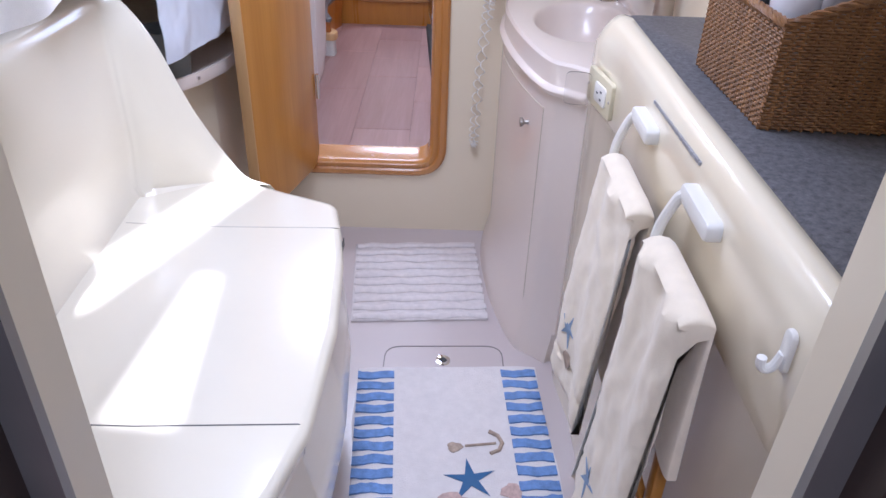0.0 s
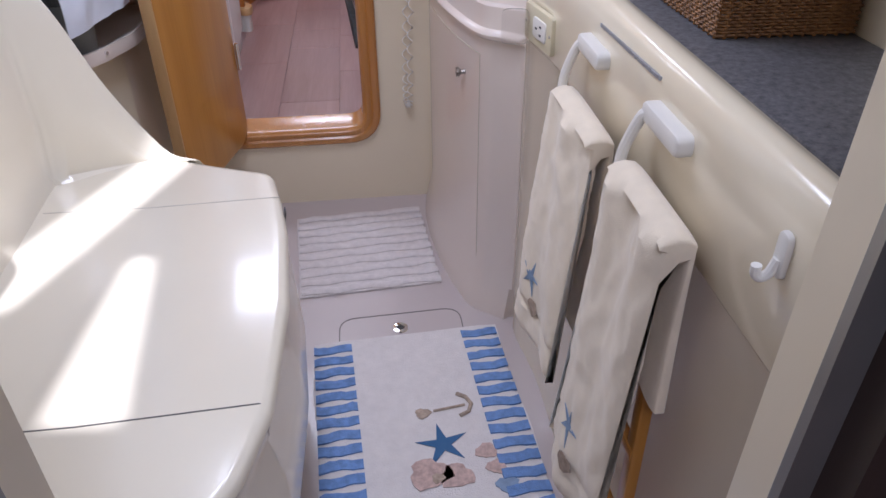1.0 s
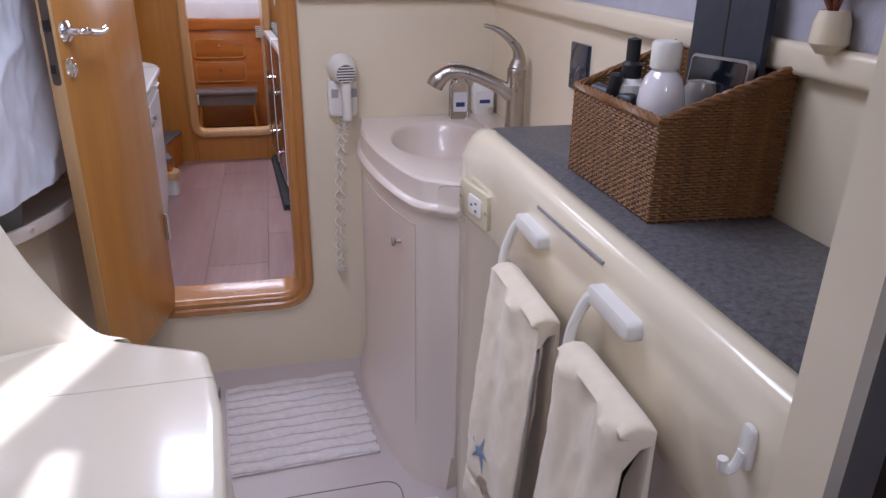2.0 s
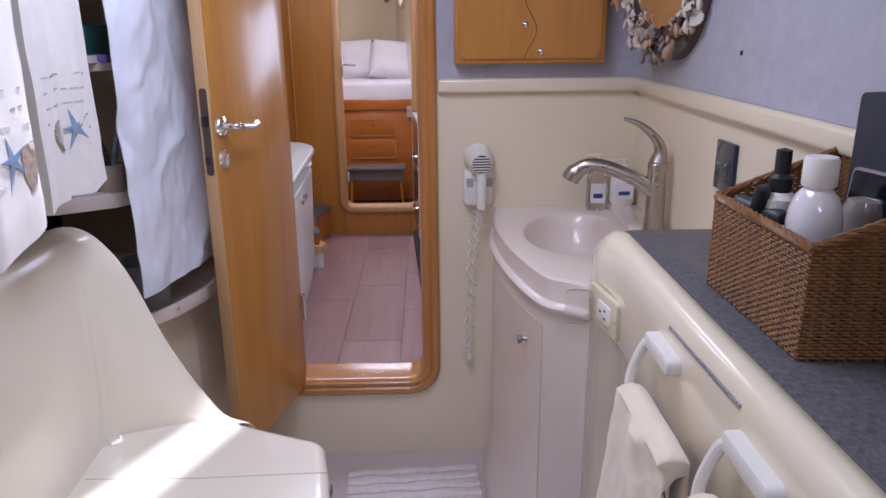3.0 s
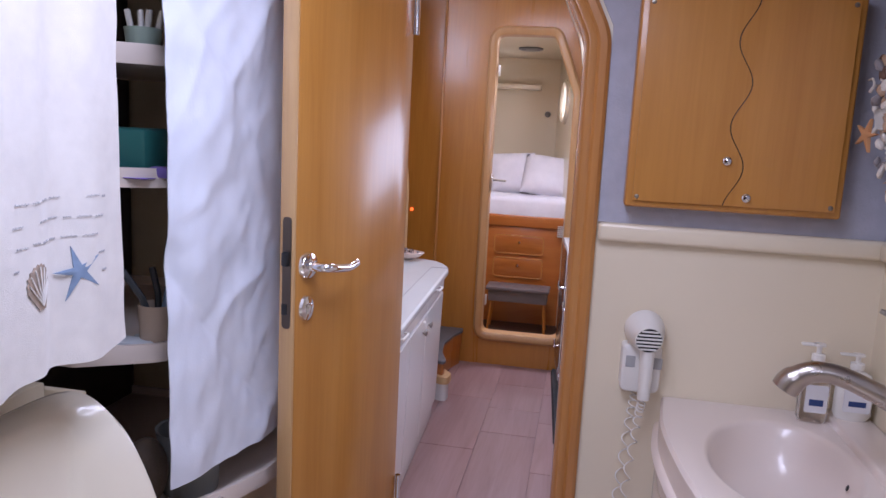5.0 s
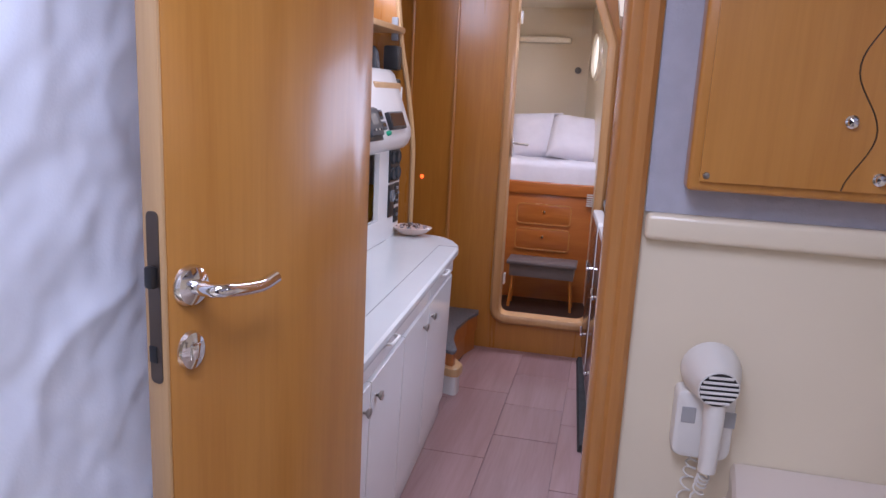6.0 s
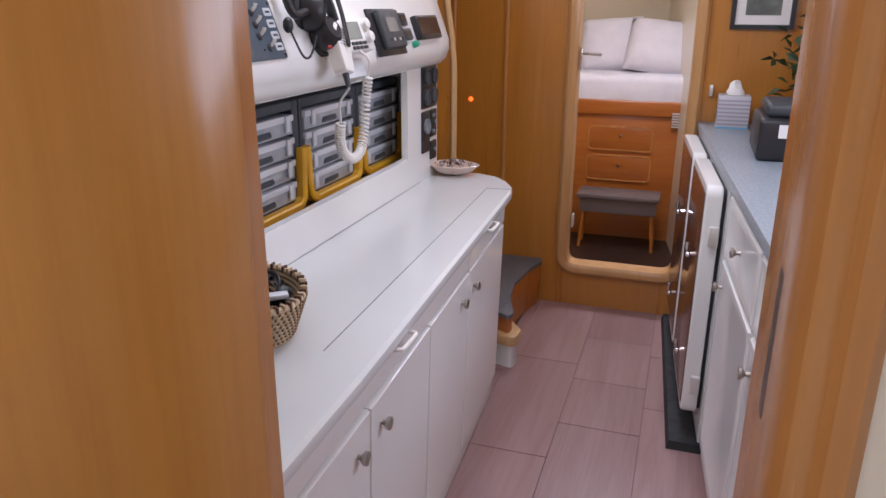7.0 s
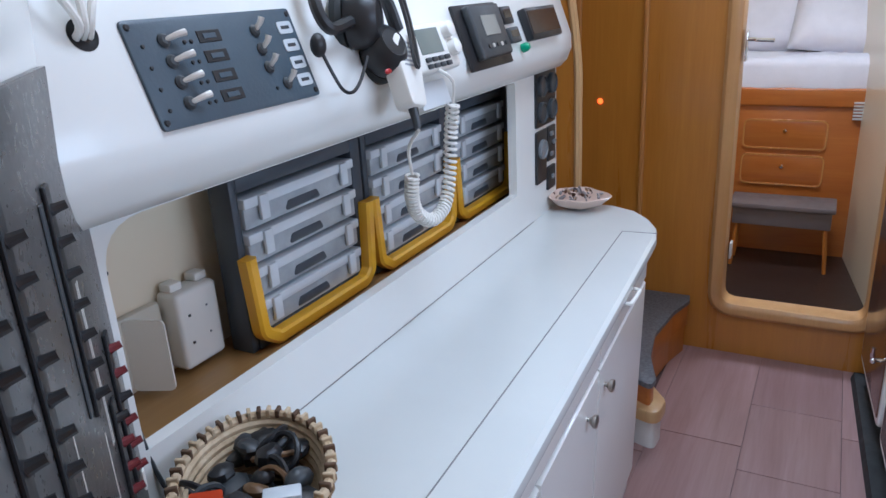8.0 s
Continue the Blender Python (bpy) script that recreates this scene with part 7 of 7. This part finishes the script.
t = box(bmesh.new(), -0.022, 0.022, -0.012, 0.012, 0, 0.010, 0.003, 2, CBM @ Matrix.Translation((0.035, -0.055, 0.082)))
single("clear_clip", t, CLEAR2, "pale plastic clip in the straw basket", "clip")

dish = placed("shell_dish", (-0.822, 4.595, CT), "pink shell dish heaped with small shells", "dish")
t = bmesh.new()
rings = []
for s, z in ((0.35, 0.004), (0.7, 0.016), (1.0, 0.040), (0.96, 0.042), (0.6, 0.020), (0.1, 0.012)):
    rings.append([Vector((-0.822 + 0.085 * s * math.cos(a) * (1 + 0.12 * math.cos(3 * a)), 4.595 + 0.075 * s * math.sin(a) * (1 + 0.10 * math.sin(5 * a)), CT + z)) for a in (2 * math.pi * k / 28 for k in range(28))])
part("dish", loft(t, rings, True, True, True), plain("pink_shell", (0.72, 0.55, 0.46), 0.3, coat=0.4), dish)
for k in range(40):
    a, r = rnd.uniform(0, 6.28), math.sqrt(rnd.random())
    ob = new("shell", shells[rnd.choice((0, 4, 8)) + rnd.choice((1, 2, 2, 3))])
    ob.parent, ob.matrix_parent_inverse = dish, Matrix.Translation(-dish.location)
    s = rnd.uniform(0.007, 0.012)
    ob.matrix_basis = Matrix.Translation((-0.822 + 0.07 * r * math.cos(a), 4.595 + 0.06 * r * math.sin(a), CT + 0.040 + 0.012 * (1 - r))) @ Euler((rnd.uniform(0, 6), rnd.uniform(0, 6), 0)).to_matrix().to_4x4() @ Matrix.Diagonal((s, s, s, 1))

# ---- step beyond the counter ----
stp = placed("corner_step", (-0.8, 5.0, 0.0), "low corner step with a grey top and wooden nose", "step")
lp = [Vector(p) for p in ((-1.1, 4.68), (-0.70, 4.68), (-0.605, 4.63), (-0.60, 4.68), (-0.648, 4.82), (-0.668, 4.98), (-0.645, 5.18), (-0.612, 5.30), (-0.62, 5.345), (-1.1, 5.345))]
lp = rounded(lp, [0, 0, 0.03, 0.03, 0.1, 0.1, 0.1, 0.02, 0, 0], 4)
part("tread", slab(bmesh.new(), lp, 0.196, 0.212, on_xy(0), 0.003), GRANITE, stp, "grey speckled tread")
part("nose", slab(bmesh.new(), inset(lp, 0.006), 0.11, 0.196, on_xy(0), 0.004), CHERRY_X, stp, "wooden nose")
part("base", slab(bmesh.new(), inset(lp, 0.014), 0.0, 0.11, on_xy(0)), CHERRY, stp)
lp2 = rounded([(-0.75, 4.66), (-0.575, 4.60), (-0.57, 4.70), (-0.66, 4.82), (-0.75, 4.84)], 0.04, 5)
part("lower_base", slab(bmesh.new(), inset(lp2, 0.012), 0.0, 0.095, on_xy(0)), WHITE, stp)
part("lower_nose", slab(bmesh.new(), lp2, 0.095, 0.135, on_xy(0), 0.010), PALEWOOD, stp, "pale rounded lower nose")

# ---- galley side ----
wx = lambda y: 0.133 - 0.0785 * (y - 3.64)
lp = [Vector((wx(2.645), 2.645)), Vector((wx(5.34), 5.34)), Vector((0.72, 5.34)), Vector((0.72, 2.645))]
lp = lp[::-1]
single("galley_worktop", slab(bmesh.new(), lp, 0.852, 0.882, on_xy(0), 0.006), speckle("blue_grey_laminate", [(0.3, (0.16, 0.19, 0.22)), (0.55, (0.30, 0.34, 0.37)), (0.8, (0.46, 0.50, 0.52))], 120, 0.35), "blue grey speckled galley worktop", "worktop")


def galley_unit(y0, y1):
    g = placed("galley_cabinet", (wx((y0 + y1) / 2) + 0.02, (y0 + y1) / 2, 0.0), "white lacquered galley cabinet with drawer and door", "cabinet", "galley cabinets")
    off = 0.018
    q = [Vector((wx(y0) + off, y0)), Vector((wx(y1) + off, y1)), Vector((0.70, y1)), Vector((0.70, y0))]
    part("carcass", loft(bmesh.new(), [[Vector((p.x, p.y, z)) for p in q] for z in (0.0, 0.851)], True, True, True), WHITE, g)
    for name, z0, z1 in (("drawer", 0.665, 0.835), ("door", 0.06, 0.650)):
        lp = rounded([(y0 + 0.008, z0), (y1 - 0.008, z0), (y1 - 0.008, z1), (y0 + 0.008, z1)], 0.0, 3)
        rings = [[Vector((wx(p.x) + off - w, p.x, p.y)) for p in inset(lp, d)] for d, w in ((0, 0), (0, 0.008), (0.004, 0.013), (0.022, 0.013), (0.028, 0.009))]
        pn = part(name, loft(bmesh.new(), rings, True, True, True), WHITE, g)
        ky, kz = ((y0 + y1) / 2, 0.75) if name == "drawer" else (y1 - 0.05, 0.58)
        part("knob", lathe(bmesh.new(), [(0.006, 0), (0.005, 0.010), (0.014, 0.018), (0.014, 0.024), (0, 0.026)], m=Matrix.Translation((wx(ky) + off - 0.010, ky, kz)) @ Matrix.Rotation(radians(-90), 4, "Y"), seg=14), NICKEL, pn, "small metal knob")


for y0 in (2.66, 3.19, 3.72):
    galley_unit(y0, y0 + 0.525)
fr = placed("fridge", (0.10, 4.75, 0.0), "white front-opening fridge with two brown faced doors", "fridge")
part("carcass", loft(bmesh.new(), [[Vector((p[0], p[1], z)) for p in ((wx(4.26) + 0.005, 4.26), (wx(5.30) + 0.005, 5.30), (0.70, 5.30), (0.70, 4.26))] for z in (0.035, 0.850)], True, True, True), WHITE, fr)
BROWN = plain("brown_door_face", (0.12, 0.05, 0.03), 0.25, spread=0.1, coat=0.4)
for y0, y1, x0 in ((4.285, 4.74, 0.030), (4.79, 5.24, -0.010)):
    lp = rounded([(y0, 0.115), (y1, 0.115), (y1, 0.845), (y0, 0.845)], 0.035, 5)
    sk = lambda y: x0 - 0.0785 * (y - y0)
    d = part("door", loft(bmesh.new(), [[Vector((sk(p.x) + w, p.x, p.y)) for p in inset(lp, dd)] for dd, w in ((0.004, 0.046), (0, 0.042), (0, 0.004), (0.004, 0.0), (0.020, 0.0))], True, True, True), WHITE, fr)
    part("gasket", loft(bmesh.new(), [[Vector((sk(p.x) + w, p.x, p.y)) for p in inset(lp, 0.012)] for w in (0.046, 0.058)], True, False, False), RUBBER, d)
    part("face_panel", loft(bmesh.new(), [[Vector((sk(p.x) + w, p.x, p.y)) for p in inset(lp, dd)] for dd, w in ((0.024, 0.001), (0.024, -0.0025), (0.026, -0.003))], True, True, True), BROWN, d, "brown face panel")
    for z in (0.30, 0.62):
        yy = y0 + 0.07
        t = tube(bmesh.new(), curve([(sk(yy), yy, z), (sk(yy) - 0.022, yy, z), (sk(yy) - 0.028, yy, z + 0.012), (sk(yy) - 0.028, yy, z + 0.035)], 4), 0.006, 8)
        ball(t, (sk(yy) - 0.024, yy, z - 0.004), 0.010, 10)
        part("latch", t, CHROME, d, "chrome latch")
    for z in (0.22, 0.70):
        part("hinge", box(bmesh.new(), x0 + 0.018, x0 + 0.046, y0 - 0.014, y0 + 0.002, z - 0.03, z + 0.03, 0.004), SILVER, d, "grey metal hinge")
t = loft(bmesh.new(), [[Vector((x, y, z)) for x, y in lpz] for z, lpz in ((0.0, ((-0.002, 4.25), (-0.062, 5.30), (0.10, 5.30), (0.105, 4.25))), (0.028, ((0.006, 4.256), (-0.054, 5.298), (0.10, 5.298), (0.105, 4.256))))], True, True, True)
single("rubber_plinth", t, RUBBER, "black rubber strip on the floor under the fridge", "plinth")

tb = placed("tissue_box", (0.12, 5.22, 0.882), "pale striped tissue box with a tissue pulled up", "tissue box")
part("carton", box(bmesh.new(), 0.065, 0.180, 5.17, 5.285, 0.882, 1.005, 0.003), plain("pale_carton", (0.50, 0.50, 0.52), 0.6), tb)
for k in range(7):
    part("stripe", box(bmesh.new(), 0.0642, 0.1808, 5.1692, 5.2858, 0.895 + 0.015 * k, 0.901 + 0.015 * k), plain("mauve_stripe", (0.34, 0.30, 0.34), 0.6), tb)
part("blue_edge", box(bmesh.new(), 0.0640, 0.181, 5.169, 5.286, 0.882, 0.888), plain("light_blue", (0.15, 0.40, 0.60), 0.5), tb)
t = ball(bmesh.new(), (0.123, 5.228, 1.015), 0.03, 12, (1, 0.6, 1.6))
for v in t.verts:
    v.co += Vector((noise.noise(v.co * 40), noise.noise(v.co * 40 + Vector((5, 0, 0))), 0)) * 0.014
part("tissue", t, PLASTIC, tb)
pr = placed("printer", (0.27, 4.66, 0.882), "black compact printer on the galley worktop", "printer")
part("body", box(bmesh.new(), 0.165, 0.42, 4.52, 4.82, 0.882, 1.01, 0.014, 3), BLACK, pr)
part("lid", box(bmesh.new(), 0.185, 0.41, 4.56, 4.81, 1.01, 1.05, 0.014, 3), DARK, pr)
part("slot", box(bmesh.new(), 0.1635, 0.170, 4.57, 4.78, 0.925, 0.955, 0.002), DARK, pr)
part("paper_tag", box(bmesh.new(), 0.22, 0.30, 4.5185, 4.5205, 0.955, 0.995), PLASTIC, pr)
pic = placed("framed_picture", (0.20, FORE, 1.36), "small picture in a black frame with white mount", "picture")
part("frame", moulding(bmesh.new(), [Vector(p) for p in ((0.078, 1.247), (0.310, 1.247), (0.310, 1.50), (0.078, 1.50))], [(0, -0.001), (0, -0.018), (0.016, -0.018), (0.018, -0.008), (0.018, -0.001)], on_xz(FORE)), BLACK, pic)
part("mount", box(bmesh.new(), 0.094, 0.294, FORE - 0.008, FORE - 0.002, 1.263, 1.484), PLASTIC, pic)
part("print", box(bmesh.new(), 0.130, 0.258, FORE - 0.010, FORE - 0.0078, 1.300, 1.447), plain("dim_print", (0.12, 0.13, 0.11), 0.5, spread=0.5, scale=20), pic)
LEAFG = plain("dark_green_leaf", (0.03, 0.06, 0.02), 0.5, spread=0.4, scale=30)
pl = placed("potted_plant", (0.38, 5.15, 0.882), "dark green trailing plant in a pot", "plant")
part("pot", lathe(bmesh.new(), [(0.05, 0), (0.065, 0.11), (0.058, 0.11), (0.045, 0.01), (0, 0.01)], (0.38, 5.15, 0.882), 20), DARK, pl)
rnd = random.Random(31)
t = bmesh.new()
for k in range(150):
    a, b = rnd.uniform(0, 6.28), rnd.random()
    c = Vector((0.38 + 0.16 * b * math.cos(a), 5.15 + 0.13 * b * math.sin(a), 1.02 + rnd.uniform(0, 0.36) * (1.1 - 0.6 * b)))
    mtx = Matrix.Translation(c) @ Euler((rnd.uniform(-1, 1), rnd.uniform(-1, 1), rnd.uniform(0, 6.28))).to_matrix().to_4x4()
    vs = [t.verts.new(mtx @ Vector(p)) for p in ((0, 0, 0), (0.012, 0.02, 0.004), (0, 0.055, -0.006), (-0.012, 0.02, 0.004))]
    t.faces.new(vs)
tagged(part("foliage", t, LEAFG, pl), kind="stuff")
part("stems", tube(bmesh.new(), [(0.38, 5.15, 0.95), (0.37, 5.14, 1.10), (0.39, 5.15, 1.30)], 0.006, 6), LEAFG, pl)

# latches on the forward hatchway
hw = placed("hatchway_latch", (-0.50, FORE, 1.12), "chrome lever latch at the hatchway frame", "latch")
part("plate", box(bmesh.new(), -0.498, -0.492, FORE - 0.005, FORE + 0.045, 1.07, 1.17, 0.002), CHROME, hw)
part("lever", tube(bmesh.new(), [(-0.492, FORE + 0.01, 1.14), (-0.470, FORE + 0.01, 1.14), (-0.462, FORE - 0.01, 1.14), (-0.41, FORE - 0.015, 1.138)], 0.006, 8), CHROME, hw)
for z in (0.40, 1.78):
    single("hatch_hinge", box(bmesh.new(), -0.497, -0.489, FORE + 0.005, FORE + 0.045, z - 0.03, z + 0.03, 0.002), SILVER, "small metal hinge in the hatchway", "hinge", "hatchway hinges")
single("hasp", box(bmesh.new(), 0.030, 0.045, FORE - 0.02, FORE, 0.985, 1.03, 0.003), SILVER, "small metal hasp on the bulkhead", "hasp")
lv = placed("louvre_vent", (-0.07, 6.86, 0.66), "small metal louvre vent on the berth front", "vent")
for k in range(6):
    part("slat", box(bmesh.new(), -0.13, -0.04, 6.872, 6.882, 0.62 + 0.016 * k, 0.63 + 0.016 * k, 0.002), SILVER, lv)

# ---- forward cabin ----
bed = placed("berth", (-0.4, 7.4, -0.12), "built-in cherry berth with two drawers", "bed")
part("base", box(bmesh.new(), -1.28, 0.06, 6.90, 7.93, -0.12, 0.735, 0.006), CHERRY_X, bed)
part("bolster", box(bmesh.new(), -1.28, 0.06, 6.878, 6.905, 0.68, 0.775, 0.010, 3), CHERRY_X, bed, "rounded front rail")
for z0, z1 in ((0.460, 0.605), (0.265, 0.420)):
    lp = rounded([(-0.63, z0), (-0.235, z0), (-0.235, z1), (-0.63, z1)], 0.03, 5)
    d = part("drawer", slab(bmesh.new(), lp, 0.0, -0.010, on_xz(6.90), 0.003), CHERRY_X, bed)
    part("drawer_edge", moulding(bmesh.new(), lp, [(-0.006, 0), (-0.006, -0.013), (0.003, -0.013), (0.003, 0)], on_xz(6.90)), TRIMWOOD, d)
    part("knob", lathe(bmesh.new(), [(0.010, 0), (0.010, 0.008), (0, 0.009)], m=Matrix.Translation((-0.432, 6.889, (z0 + z1) / 2 + 0.02)) @ Matrix.Rotation(radians(90), 4, "X"), seg=14), CHROME, d)
QUILT = plain("white_quilt", (0.78, 0.75, 0.78), 0.6, spread=0.04, scale=12, bumps=0.4, bscale=60)
t = box(bmesh.new(), -1.27, 0.05, 6.885, 7.92, 0.735, 0.93, 0.05, 5)
bmesh.ops.subdivide_edges(t, edges=[e for e in t.edges if e.calc_length() > 0.3], cuts=22, use_grid_fill=True)
for v in t.verts:
    v.co += Vector((0, noise.noise(v.co * 8), noise.noise(v.co * 9) + 0.6 * noise.noise(v.co * 21))) * 0.014
single("mattress", t, QUILT, "white quilted mattress on the berth", "mattress")


def pillow(x0, x1, y, tilt):
    t = bmesh.new()
    bmesh.ops.create_grid(t, x_segments=14, y_segments=12, size=1)
    other = t.copy()
    for s, b in ((1, t), (-1, other)):
        for v in b.verts:
            e = (1 - v.co.x ** 4) * (1 - v.co.y ** 4)
            v.co = Vector((v.co.x, v.co.y, s * 0.46 * max(0, e) ** 0.5 + 0.03 * noise.noise(v.co * 2.5)))
    merge(t, other)
    bmesh.ops.remove_doubles(t, verts=t.verts[:], dist=0.06)
    t.transform(Matrix.Translation(((x0 + x1) / 2, y, 1.085)) @ Matrix.Rotation(radians(0.7 * (tilt - 22)), 4, "Y") @ Matrix.Rotation(radians(90 - tilt), 4, "X") @ Matrix.Diagonal(((x1 - x0) / 2, 0.18, 0.22, 1)))
    single("pillow", t, QUILT, "plump white pillow standing on the mattress", "pillow", "pillows", angle=70)


pillow(-0.78, -0.37, 7.33, 16)
pillow(-0.46, -0.03, 7.20, 30)
st = placed("step_stool", (-0.39, 6.62, -0.12), "grey step stool with thin wooden legs", "stool")
STG = plain("grey_painted_wood", (0.17, 0.135, 0.125), 0.5, spread=0.1)
part("top", box(bmesh.new(), -0.645, -0.150, 6.58, 6.80, 0.205, 0.232, 0.006), STG, st)
part("apron", box(bmesh.new(), -0.625, -0.165, 6.60, 6.78, 0.115, 0.205, 0.004), STG, st)
for x, dx in ((-0.60, -0.02), (-0.19, 0.02)):
    for y in (6.62, 6.76):
        part("leg", tube(bmesh.new(), [(x, y, 0.12), (x + dx, y, -0.12)], 0.010, 8), CHERRY, st)
single("wall_ledge", box(bmesh.new(), -0.95, -0.40, 7.78, 7.95, 1.83, 1.875, 0.01), CREAM, "cream ledge on the berth wall", "ledge", kind="structure")
t = lathe(bmesh.new(), [(0.10, 0), (0.10, -0.012), (0.085, -0.018), (0.03, -0.02), (0, -0.02)], (-0.46, 7.15, 2.12), 28)
single("ceiling_vent", t, plain("smoked_vent", (0.16, 0.16, 0.17), 0.3), "round smoked vent in the cabin ceiling", "vent")
t = lathe(bmesh.new(), [(0.028, 0), (0.026, -0.02), (0.012, -0.035), (0, -0.036)], m=Matrix.Translation((-0.33, 7.95, 1.62)) @ Matrix.Rotation(radians(-90), 4, "X"), seg=16)
single("reading_lamp", t, GREYDIAL, "small grey reading lamp on the wall, switched off", "lamp")
single("port_glow", box(bmesh.new(), 0.30, 0.31, 6.6, 8.4, 1.2, 2.2), glow("bright_sky", (0.95, 0.98, 1.0), 6.0), "bright sky outside the porthole", "backdrop", kind="structure")
